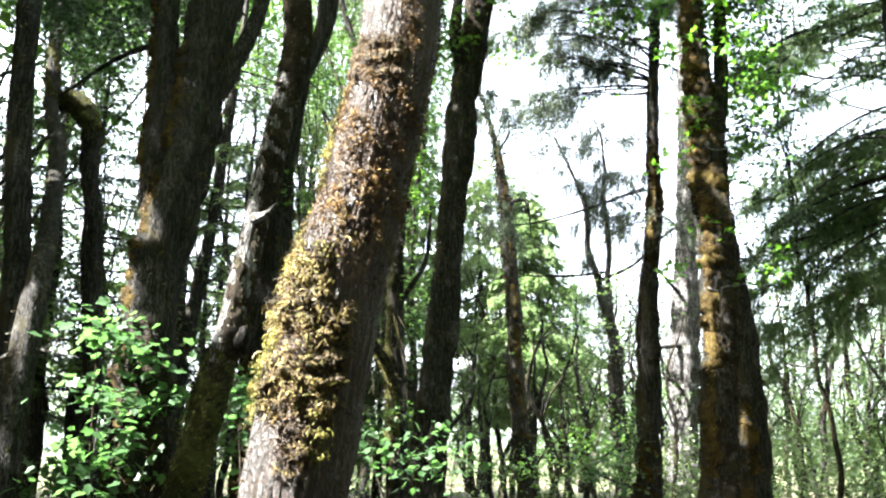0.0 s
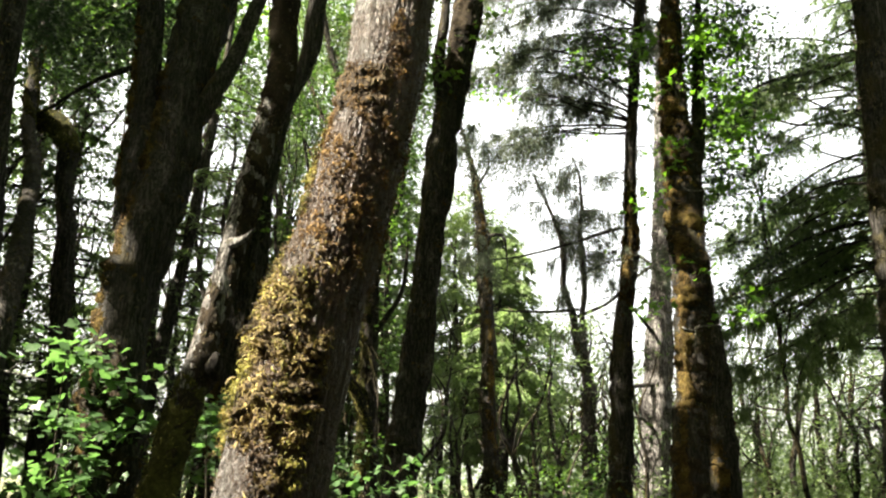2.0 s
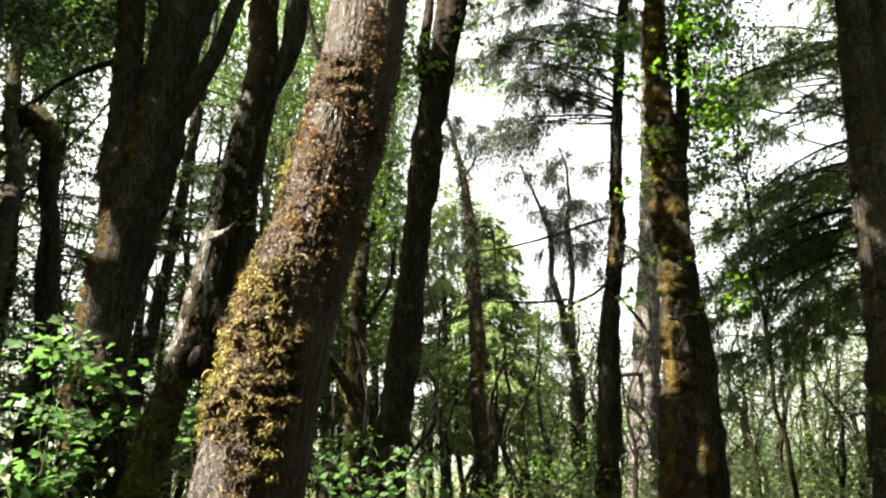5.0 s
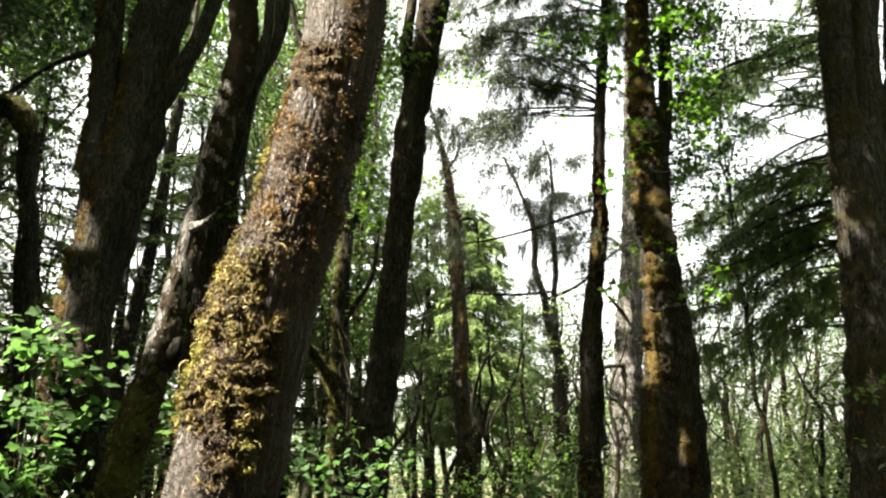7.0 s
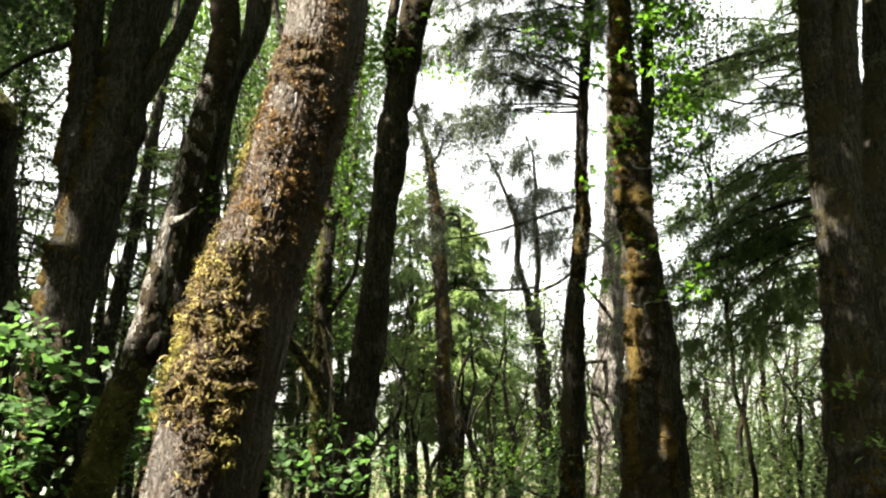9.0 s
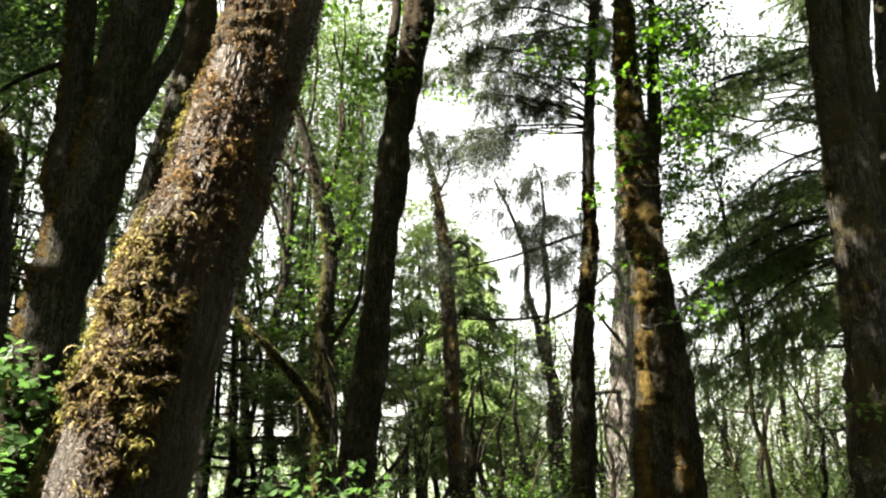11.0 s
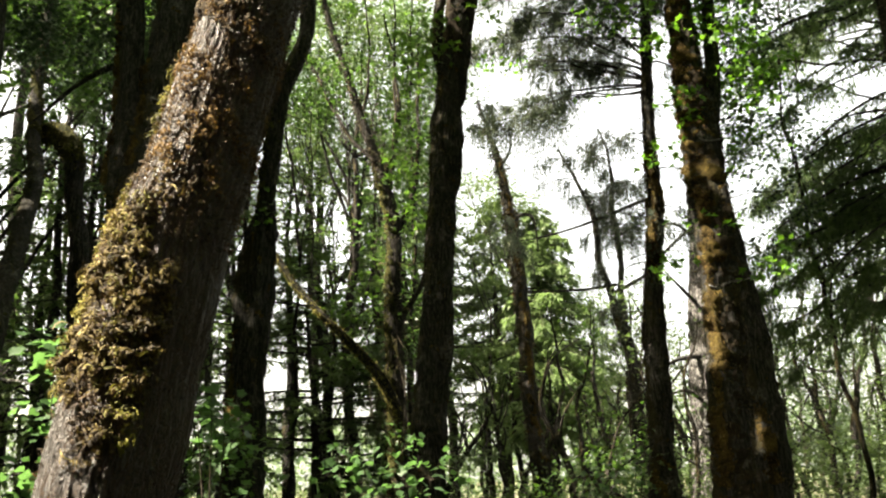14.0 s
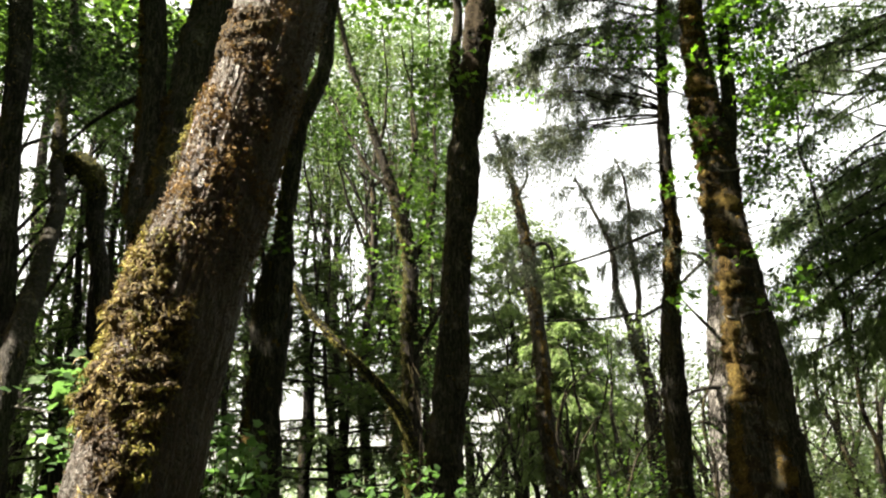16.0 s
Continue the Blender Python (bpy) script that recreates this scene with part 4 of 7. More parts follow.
def twin_maple():
    """The two-stemmed maple further left."""
    tree = thing("maple_tree", "twin-stemmed dark maple with orange moss down one side", "tree", (-4.4, 9.6, 0))
    rng = np.random.default_rng(13)
    main = wood(tree, "trunk", [(-4.3, 9.5, -0.2, 0.45), (-4.33, 9.6, 1.2, 0.36), (-4.36, 9.70, 2.42, 0.325), (-4.43, 9.80, 3.12, 0.314), (-4.44, 9.90, 3.85, 0.31), (-4.37, 10.00, 4.63, 0.34), (-4.30, 10.20, 5.49, 0.33),
                                (-4.27, 10.40, 6.42, 0.31), (-4.30, 10.60, 7.42, 0.33), (-4.27, 10.90, 8.55, 0.38), (-4.1, 11.2, 10.5, 0.28), (-3.8, 11.4, 13.0, 0.10)], BARK_BLACK, 40, 0.08, 0.10, 7)
    left = wood(tree, "trunk", [(-4.55, 10.0, 4.2, 0.20), (-4.64, 10.10, 4.82, 0.19), (-4.72, 10.20, 5.49, 0.192), (-4.80, 10.40, 6.42, 0.19), (-4.87, 10.50, 7.36, 0.181), (-4.97, 10.60, 8.36, 0.19), (-5.3, 10.7, 10.4, 0.14), (-5.8, 10.6, 12.6, 0.05)], BARK_BLACK, 28, 0.1, 0.08, 8)
    limb = wood(tree, "limb", [(-4.2, 10.45, 6.45, 0.16), (-4.04, 10.50, 6.70, 0.155), (-3.85, 10.60, 7.19, 0.14), (-3.68, 10.80, 7.81, 0.12), (-3.56, 11.00, 8.61, 0.114), (-3.1, 11.3, 10.6, 0.08), (-2.7, 11.5, 12.6, 0.03)], BARK_BLACK, 20, 0.1, 0.08, 9)
    arm = wood(tree, "limb", [(-4.85, 10.4, 7.5, 0.05), (-5.5, 10.6, 7.4, 0.04), (-6.2, 10.9, 7.25, 0.028), (-7.0, 11.4, 7.1, 0.012)], BARK_BLACK, 10, 0.1, 0.12, 10, wander=0.03)
    fuzz(main, 901, 4500)
    fuzz(left, 902, 1500)
    # Shade round the foot, laid on as a dark skin.
    moss_skin(main, main.ob, PELT_BROWN, side_moss(-0.6, 1.6, 1.1, 0.2, 3.6), 43, 0.03, 0.05, "dark brown skin standing in for shade round the foot")
    for stem, seed in ((main, 41), (left, 42)):
        moss_skin(stem, stem.ob, PELT_RUST, side_moss(-1.15, 0.55, 0.9, 0.6, 8.0), seed, 0.04, 0.045, "orange brown moss")
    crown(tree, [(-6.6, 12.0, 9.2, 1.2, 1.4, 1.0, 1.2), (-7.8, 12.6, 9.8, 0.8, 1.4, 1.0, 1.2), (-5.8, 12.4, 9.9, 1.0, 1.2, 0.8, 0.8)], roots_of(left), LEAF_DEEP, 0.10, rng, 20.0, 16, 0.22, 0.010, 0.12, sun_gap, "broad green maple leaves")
    # Unseen upper crown, made dense to dim the trunks beyond.
    crown(tree, [(-5.6, 10.0, 13.2, 3.0, 3.0, 1.5, 1.0), (-2.6, 11.6, 13.6, 2.4, 2.4, 1.4, 1.0), (-7.6, 8.4, 12.4, 2.4, 2.6, 1.4, 1.0), (-4.4, 7.6, 12.2, 2.4, 2.2, 1.2, 1.0)], roots_of(main, limb), LEAF_MAPLE, 0.28, rng, 8.0, 12, 0.32, 0.014, 0.2, sun_gap)


twin_maple()


def crooked_maple():
    """The far left maple whose side stem bends over in a mossy elbow."""
    tree = thing("maple_tree", "crooked dark maple with a mossy elbow-shaped side stem", "tree", (-5.4, 8.6, 0))
    rng = np.random.default_rng(14)
    main = wood(tree, "trunk", [(-5.4, 8.6, -0.3, 0.198), (-5.42, 8.65, 0.9, 0.167), (-5.52, 8.9, 2.4, 0.152), (-5.75, 9.4, 3.6, 0.141), (-6.1, 10.1, 4.4, 0.137), (-6.65, 11.0, 5.2, 0.129), (-7.3, 12.1, 6.2, 0.125), (-7.95, 13.1, 7.1, 0.122), (-8.7, 14.0, 8.3, 0.122), (-8.93, 14.3, 9.5, 0.099), (-9.03, 14.5, 11.28, 0.091), (-9.2, 14.4, 13.5, 0.061), (-9.4, 14.2, 15.5, 0.023)], BARK_DARK, 28, 0.12, 0.08, 17)
    side = wood(tree, "side_stem", [(-8.86, 14.5, 8.3, 0.122), (-8.70, 14.45, 8.48, 0.152), (-8.32, 14.4, 8.32, 0.175), (-8.06, 14.4, 7.85, 0.182), (-8.05, 14.45, 7.06, 0.160), (-7.87, 14.5, 6.24, 0.173), (-7.80, 14.5, 5.11, 0.186), (-7.64, 14.5, 3.82, 0.192), (-7.51, 14.5, 2.78, 0.195), (-7.4, 14.5, 1.2, 0.213), (-7.4, 14.5, -0.3, 0.251)], BARK_DARK, 28, 0.12, 0.08, 18, "bent mossy side stem")
    fuzz(main, 914, 2500)
    fuzz(side, 915, 2500)
    moss_skin(side, side.ob, PELT_OLIVE, side_moss(-0.6, 2.6, 1.3, -1.0, 1.6), 51, 0.05, 0.05, "olive moss on the elbow")
    moss_on(side, side.ob, MOSS_OLIVE, 2500, 53, side_moss(-0.6, 2.6, 1.0, -1.0, 1.5), 0.05, 0.008, 0.05, "moss", "olive moss on the elbow")
    moss_skin(main, main.ob, PELT_OLIVE, lambda s, th, p: 1.1 * (np.interp(s, main.s, main.c[:, 2]) > 8.2) * (np.interp(s, main.s, main.c[:, 2]) < 10.4) * (0.6 + p), 54, 0.04, 0.05, "olive moss above the elbow")
    moss_on(main, main.ob, MOSS_DARK, 2000, 52, side_moss(0.5, 0.9, 0.6, 4.0, 13.0), 0.04, 0.007, 0.02, "moss", "dark moss")
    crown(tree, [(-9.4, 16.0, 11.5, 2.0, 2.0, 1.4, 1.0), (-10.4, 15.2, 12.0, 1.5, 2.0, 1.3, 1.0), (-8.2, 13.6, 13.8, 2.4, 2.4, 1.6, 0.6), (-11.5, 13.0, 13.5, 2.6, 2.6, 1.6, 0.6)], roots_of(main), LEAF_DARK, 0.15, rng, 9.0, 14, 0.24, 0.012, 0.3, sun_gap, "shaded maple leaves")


crooked_maple()


def black_trunk():
    """The tall dark trunk in the middle."""
    tree = thing("maple_tree", "tall slim maple with almost black bark", "tree", (-1.3, 14.1, 0))
    rng = np.random.default_rng(15)
    main = wood(tree, "trunk", [(-1.32, 14.1, -0.3, 0.38), (-1.24, 14.1, 1.08, 0.305), (-1.20, 14.1, 1.84, 0.300), (-1.12, 14.1, 2.79, 0.295), (-1.00, 14.1, 3.78, 0.285), (-0.88, 14.1, 4.81, 0.25), (-0.80, 14.1, 5.87, 0.25), (-0.68, 14.1, 6.98, 0.258), (-0.56, 14.1, 8.14, 0.26), (-0.37, 14.1, 9.34, 0.275), (-0.18, 14.1, 10.59, 0.262), (0.1, 14.2, 13.0, 0.18), (0.3, 14.3, 15.5, 0.06)], BARK_BLACK, 40, 0.08, 0.14, 19, "almost black bark")
    fork = wood(tree, "limb", [(-0.5, 14.05, 8.35, 0.13), (-0.62, 14.05, 8.8, 0.13), (-0.70, 14.05, 9.22, 0.118), (-0.69, 14.05, 9.83, 0.108), (-0.6, 14.1, 10.7, 0.10), (-0.8, 14.2, 12.6, 0.04)], BARK_BROWN, 14, 0.1, 0.08, 20)
    fuzz(main, 903, 5000)
    fuzz(fork, 904, 500)
    moss_skin(main, main.ob, PELT_RUST, side_moss(-0.5, 0.5, 0.9, 8.3, 9.4), 61, 0.03, 0.05, "pale brown moss patch")
    # Dark skin puts the upper trunk in shade by colour.
    moss_skin(main, main.ob, PELT_BROWN, side_moss(-0.7, 1.5, 1.3, 9.0), 62, 0.03, 0.05, "dark brown moss and shade tone")
    crown(tree, [(-0.9, 13.8, 9.7, 0.5, 0.9, 0.7, 1.0), (-1.1, 14.6, 9.2, 0.6, 1.0, 0.7, 0.9), (-1.6, 15.0, 7.7, 0.35, 1.0, 0.9, 0.8), (0.25, 13.5, 9.8, 0.4, 0.9, 0.45, 0.7), (-1.5, 16.0, 6.7, 0.5, 1.0, 0.8, 0.8)], roots_of(main, fork), LEAF_MAPLE, 0.14, rng, 22.0, 10, 0.2, 0.01, 0.4, sun_gap, "fresh green maple leaves", 0.45, True)
    # Out-of-view leaves; the far blobs are added to shade the snags behind.
    crown(tree, [(0.2, 14.2, 14.6, 2.6, 2.6, 1.6, 1.0), (-2.6, 13.4, 14.6, 2.2, 2.4, 1.5, 1.0), (-2.0, 20.0, 17.2, 3.4, 2.8, 1.2, 1.2), (-6.5, 17.5, 17.0, 3.0, 2.6, 1.2, 1.2)], roots_of(main), LEAF_MAPLE, 0.28, rng, 8.0, 12, 0.32, 0.014, 0.2, sun_gap)


black_trunk()


def stub_maple():
    """The thick low trunk with one thin live stem, seen past the large maple."""
    tree = thing("maple_tree", "thick dark maple stump carrying one thin live stem", "tree", (-4.0, 13.2, 0))
    rng = np.random.default_rng(16)
    main = wood(tree, "trunk", [(-4.05, 13.2, -0.3, 0.34), (-4.02, 13.2, 1.48, 0.273), (-3.99, 13.2, 2.18, 0.26), (-3.97, 13.2, 3.07, 0.25), (-3.91, 13.2, 3.99, 0.27), (-3.84, 13.2, 5.15, 0.265), (-3.76, 13.2, 5.8, 0.20), (-3.70, 13.2, 6.2, 0.12)], BARK_BLACK, 36, 0.08, 0.14, 23)
    stem = wood(tree, "side_stem", [(-3.78, 13.15, 5.5, 0.16), (-3.65, 13.2, 6.77, 0.148), (-3.56, 13.2, 7.63, 0.141), (-3.39, 13.2, 8.39, 0.145), (-3.05, 13.2, 9.27, 0.135), (-2.98, 13.2, 10.35, 0.13), (-2.6, 13.3, 12.0, 0.06)], BARK_BLACK, 18, 0.1, 0.10, 24)
    fuzz(main, 905, 2500)
    fuzz(stem, 906, 1200)
    moss_skin(main, main.ob, PELT_RUST, side_moss(-1.3, 0.6, 0.8, 0.5, 4.5), 71, 0.04, 0.06, "rust brown moss")
    moss_skin(stem, stem.ob, PELT_OLIVE, side_moss(-1.1, 0.8, 0.9, 0.2, 3.6), 72, 0.04, 0.05, "olive moss")
    crown(tree, [(-3.4, 12.8, 5.9, 0.5, 0.6, 0.3, 0.5), (-2.6, 13.2, 9.4, 0.6, 0.8, 0.8, 0.7), (-4.1, 12.2, 1.9, 0.9, 1.0, 0.6, 1.0), (-2.6, 13.0, 12.4, 1.6, 1.6, 1.0, 0.4)], roots_of(main, stem), LEAF_MAPLE, 0.12, rng, 15.0, 10, 0.2, 0.01, 0.4, sun_gap, "fresh green maple leaves", 0.45, True)


stub_maple()


def spreading_maple():
    """The mossy tree behind the black trunk, with one long arm slanting out."""
    tree = thing("maple_tree", "mossy maple with one long slanting arm and upright limbs", "tree", (-2.1, 17.4, 0))
    rng = np.random.default_rng(17)
    main = wood(tree, "trunk", [(-2.1, 17.4, -0.3, 0.30), (-2.16, 17.4, 0.96, 0.235), (-2.20, 17.4, 2.01, 0.215), (-2.24, 17.4, 3.07, 0.194), (-2.25, 17.4, 4.29, 0.173), (-2.25, 17.4, 5.56, 0.164), (-2.20, 17.4, 6.87, 0.154), (-2.5, 17.45, 8.23, 0.125), (-2.89, 17.5, 9.54, 0.10), (-3.28, 17.5, 10.92, 0.082), (-3.69, 17.5, 12.36, 0.07), (-4.0, 17.5, 14.0, 0.03)], BARK_BROWN, 22, 0.12, 0.10, 25)
    arm = wood(tree, "limb", [(-2.05, 17.4, 1.9, 0.119), (-2.16, 17.2, 2.61, 0.112), (-2.42, 16.5, 3.46, 0.095), (-2.86, 15.9, 4.07, 0.078), (-3.40, 15.6, 4.67, 0.062), (-3.95, 15.7, 5.30, 0.055), (-4.46, 15.8, 6.07, 0.048), (-4.9, 15.9, 6.6, 0.021)], BARK_BROWN, 18, 0.1, 0.10, 26, "long slanting mossy arm")
    more = [wood(tree, "limb", pts, BARK_BROWN, 10, 0.15, 0.06, 27 + n, wander=0.05) for n, pts in enumerate((
        [(-2.22, 17.4, 6.4, 0.09), (-1.75, 17.5, 7.6, 0.06), (-1.65, 17.6, 9.4, 0.045), (-1.5, 17.6, 12.0, 0.02)],
        [(-2.4, 17.4, 8.0, 0.07), (-2.1, 17.5, 9.4, 0.05), (-2.3, 17.6, 12.4, 0.02)],
        [(-2.35, 17.4, 7.4, 0.06), (-2.2, 17.5, 9.0, 0.045), (-2.05, 17.6, 11.0, 0.03), (-2.1, 17.6, 13.0, 0.015)],
        [(-2.6, 17.45, 8.4, 0.055), (-3.3, 17.6, 9.4, 0.045), (-4.0, 17.8, 11.0, 0.03), (-4.6, 18.0, 13.0, 0.012)],
        [(-2.9, 17.5, 9.6, 0.045), (-2.75, 17.6, 11.2, 0.03), (-2.9, 17.7, 13.4, 0.012)],
        [(-2.25, 17.4, 4.6, 0.07), (-1.7, 17.6, 5.6, 0.05), (-1.45, 17.8, 7.2, 0.03)]))]
    fuzz(main, 912, 2500, 0.06, 0.01)
    moss_skin(main, main.ob, PELT_OLIVE, side_moss(-0.9, 0.9, 0.9, 1.0, 9.0), 81, 0.04, 0.06, "olive moss")
    moss_on(arm, arm.ob, MOSS_OLIVE, 3400, 82, side_moss(-1.2, 2.2, 0.9), 0.035, 0.007, 0.012, "moss", "olive moss")
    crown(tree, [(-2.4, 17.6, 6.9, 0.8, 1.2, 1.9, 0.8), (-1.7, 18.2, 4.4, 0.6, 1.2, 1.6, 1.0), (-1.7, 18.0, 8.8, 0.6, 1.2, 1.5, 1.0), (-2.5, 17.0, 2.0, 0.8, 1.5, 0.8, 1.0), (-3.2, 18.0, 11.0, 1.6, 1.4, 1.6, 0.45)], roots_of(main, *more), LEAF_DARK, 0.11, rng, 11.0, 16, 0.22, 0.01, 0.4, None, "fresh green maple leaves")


spreading_maple()


def lichen_snag():
    """The slender broken trunk before the bright fir."""
    tree = thing("broken_tree", "slender broken trunk with golden moss and a curled branch", "tree", (0.8, 23.4, 0))
    main = wood(tree, "trunk", [(0.85, 23.4, -0.3, 0.34), (0.79, 23.4, 0.74, 0.30), (0.67, 23.4, 1.99, 0.26), (0.52, 23.4, 3.58, 0.235), (0.53, 23.4, 5.22, 0.22), (0.44, 23.4, 6.92, 0.21), (0.33, 23.4, 8.69, 0.18), (0.19, 23.4, 10.16, 0.13), (-0.16, 23.4, 11.77, 0.07), (-0.45, 23.4, 12.8, 0.03)], BARK_DARK, 16, 0.15, 0.14, 33)
    wood(tree, "limb", [(0.36, 23.3, 8.4, 0.06), (0.6, 23.2, 8.85, 0.06), (0.9, 23.2, 8.85, 0.05), (1.05, 23.2, 8.3, 0.03), (1.08, 23.2, 7.7, 0.012)], BARK_DARK, 8, 0.1, 0.08, 34, "curled dead branch")
    wood(tree, "limb", [(0.1, 23.4, 10.4, 0.05), (0.5, 23.4, 11.2, 0.035), (0.4, 23.4, 12.0, 0.012)], BARK_DARK, 6, 0.1)
    fuzz(main, 913, 2500, 0.08, 0.014)
    rng = np.random.default_rng(913)
    for _ in range(13):
        z = rng.uniform(7.4, 12.4)
        at = np.array((np.interp(z, main.c[:, 2], main.c[:, 0]), 23.4, z))
        hanging_bough(tree, NEEDLE_LICHEN, at, rng.uniform(0, 6.28), rng.uniform(0.4, 1.1), rng, 0.2, 0.5, 110, 0.8, 0.014, 0.09)
    moss_skin(main, main.ob, PELT_RUST, side_moss(0.25, 0.4, 0.9, 2.0, 12.0), 91, 0.05, 0.08, "golden moss")


lichen_snag()


def forked_snag():
    """Two thin dead stems that fork against the sky."""
    tree = thing("dead_tree", "thin forked dead tree standing against the bright sky", "tree", (3.6, 24.5, 0))
    rng = np.random.default_rng(18)
    main = wood(tree, "trunk", [(3.66, 24.5, -0.3, 0.28), (3.64, 24.5, 0.70, 0.245), (3.63, 24.5, 2.01, 0.235), (3.53, 24.5, 3.84, 0.206), (3.41, 24.5, 5.39, 0.15), (3.15, 24.5, 6.81, 0.10), (2.93, 24.5, 7.72, 0.085), (2.96, 24.5, 8.84, 0.08), (2.69, 24.5, 9.50, 0.06), (2.23, 24.5, 10.72, 0.04), (2.0, 24.5, 11.4, 0.03)], BARK_DARK, 14, 0.1, 0.2, 35, wander=0.05)
    top = wood(tree, "limb", [(3.40, 24.5, 5.6, 0.12), (3.46, 24.5, 6.4, 0.10), (3.53, 24.5, 7.54, 0.085), (3.56, 24.5, 9.03, 0.07), (3.54, 24.5, 10.37, 0.055), (3.38, 24.5, 11.59, 0.03), (3.28, 24.5, 12.0, 0.02)], BARK_DARK, 12, 0.1, 0.2, 36, wander=0.05)
    for stem, n in ((main, 20), (top, 26)):
        for _ in range(n):
            s = rng.uniform(0.45, 0.98) * stem.length
            at = np.array([np.interp(s, stem.s, stem.c[:, i]) for i in range(3)])
            hanging_bough(tree, NEEDLE_GREY, at, rng.uniform(0, 6.28), rng.uniform(0.4, 1.2), rng, rng.uniform(-0.2, 0.5), 0.5, 95, 0.8, 0.016, 0.085)
    for pts in ([(3.4, 24.4, 6.85, 0.045), (2.6, 24.2, 6.72, 0.04), (1.66, 24.0, 6.68, 0.033), (0.9, 23.9, 6.7, 0.022), (0.2, 23.8, 6.8, 0.012)],
                [(4.74, 24.2, 9.45, 0.05), (3.5, 24.2, 9.05, 0.045), (2.14, 24.0, 8.6, 0.035), (1.2, 23.9, 8.35, 0.024), (0.5, 23.8, 8.25, 0.015)],
                [(3.3, 24.4, 6.6, 0.06), (3.9, 23.6, 6.75, 0.05), (4.5, 22.0, 7.2, 0.045), (5.0, 20.0, 7.4, 0.035), (5.3, 18.5, 7.8, 0.02)]):
        wood(tree, "dead_branch", pts, BARK_DARK, 8, 0.12, 0.12, 37, wander=0.04)


forked_snag()


def lichen_fir():
    """The thin fir with grey hanging sprays reaching over the clearing."""
    tree = thing("fir_tree", "thin fir with orange moss and grey drooping sprays", "tree", (2.7, 15.6, 0))
    rng = np.random.default_rng(19)
    main = wood(tree, "trunk", [(2.68, 15.6, -0.3, 0.28), (2.76, 15.6, 1.02, 0.232), (2.81, 15.6, 2.07, 0.225), (2.87, 15.6, 3.35, 0.219), (2.95, 15.6, 4.46, 0.201), (3.09, 15.6, 5.50, 0.155), (3.21, 15.6, 6.57, 0.128), (3.24, 15.6, 7.56, 0.118), (3.33, 15.6, 8.83, 0.118), (3.45, 15.6, 10.16, 0.115), (3.63, 15.6, 11.55, 0.11), (3.8, 15.6, 14.0, 0.08), (3.9, 15.6, 17.0, 0.02)], BARK_DARK, 24, 0.1, 0.14, 43)
    fuzz(main, 907, 4000)
    moss_skin(main, main.ob, PELT_RUST, side_moss(-0.4, 1.0, 1.1, 5.0, 8.4), 101, 0.04, 0.05, "orange moss")
    moss_skin(main, main.ob, PELT_RUST, side_moss(-0.5, 0.8, 0.8, 0.3, 2.4), 102, 0.04, 0.05, "orange moss")
    for z, az, length, rise, droop, hang in ((8.95, 178, 3.0, 0.0, 0.03, 0.10), (9.1, 187, 2.3, 0.35, 0.12, 0.18), (9.2, 172, 2.3, 0.55, 0.25, 0.28), (9.4, 184, 3.4, 0.62, 0.42, 0.5), (9.7, 165, 2.8, 0.6, 0.4, 0.55),
                                             (10.2, 195, 2.9, 0.35, 0.4, 0.6), (10.6, 178, 3.9, 0.25, 0.45, 0.6), (10.9, 170, 2.8, 0.4, 0.4, 0.5), (11.4, 186, 4.0, 0.2, 0.5, 0.6), (11.7, 204, 2.4, 0.3, 0.4, 0.5),
                                             (9.0, 182, 2.0, 0.5, 0.3, 0.5), (9.6, 205, 2.2, 0.7, 0.5, 0.6), (10.0, 152, 2.6, 0.5, 0.5, 0.6), (10.4, 222, 2.0, 0.5, 0.6, 0.6), (11.2, 160, 3.2, 0.4, 0.5, 0.6), (11.9, 212, 3.0, 0.3, 0.5, 0.6), (13.6, 176, 3.6, 0.1, 0.4, 0.6),
                                             (12.1, 176, 3.7, 0.2, 0.5, 0.5), (12.4, 160, 2.6, 0.2, 0.4, 0.5), (12.8, 190, 3.4, 0.2, 0.5, 0.5), (13.2, 180, 3.2, 0.15, 0.5, 0.5), (11.0, 215, 1.8, 0.3, 0.4, 0.5)):
        at = np.array((np.interp(z, main.c[:, 2], main.c[:, 0]), 15.6, z))
        hanging_bough(tree, NEEDLE_LICHEN, at, radians(az), length, rng, rise, droop, 80 if hang < 0.2 else 125, hang, 0.028, 0.075)
    for z, az, length in ((8.85, 177, 3.1), (8.8, 184, 2.6), (8.9, 171, 3.3)):
        at = np.array((np.interp(z, main.c[:, 2], main.c[:, 0]), 15.6, z))
        hanging_bough(tree, NEEDLE_LICHEN, at, radians(az), length, rng, -0.02, 0.06, 130, 1.0, 0.02, 0.07, 0.45)
    crown(tree, [(2.2, 15.2, 10.4, 0.9, 0.9, 0.5, 0.8), (1.0, 15.4, 9.9, 0.8, 0.8, 0.4, 0.6), (0.2, 15.2, 9.5, 0.5, 0.8, 0.4, 0.7), (2.9, 15.0, 8.4, 0.5, 0.6, 0.4, 0.7), (1.4, 15.2, 11.4, 1.0, 0.9, 0.5, 0.8), (3.0, 14.9, 10.6, 0.6, 0.7, 0.5, 0.8)], roots_of(main), LEAF_BRIGHT, 0.11, rng, 14.0, 12, 0.15, 0.008, 0.9, None, "bright maple leaves among the boughs", 0.45, True)
    for _ in range(20):
        z = rng.uniform(9.3, 15)
        at = np.array((np.interp(z, main.c[:, 2], main.c[:, 0]), 15.6, z))
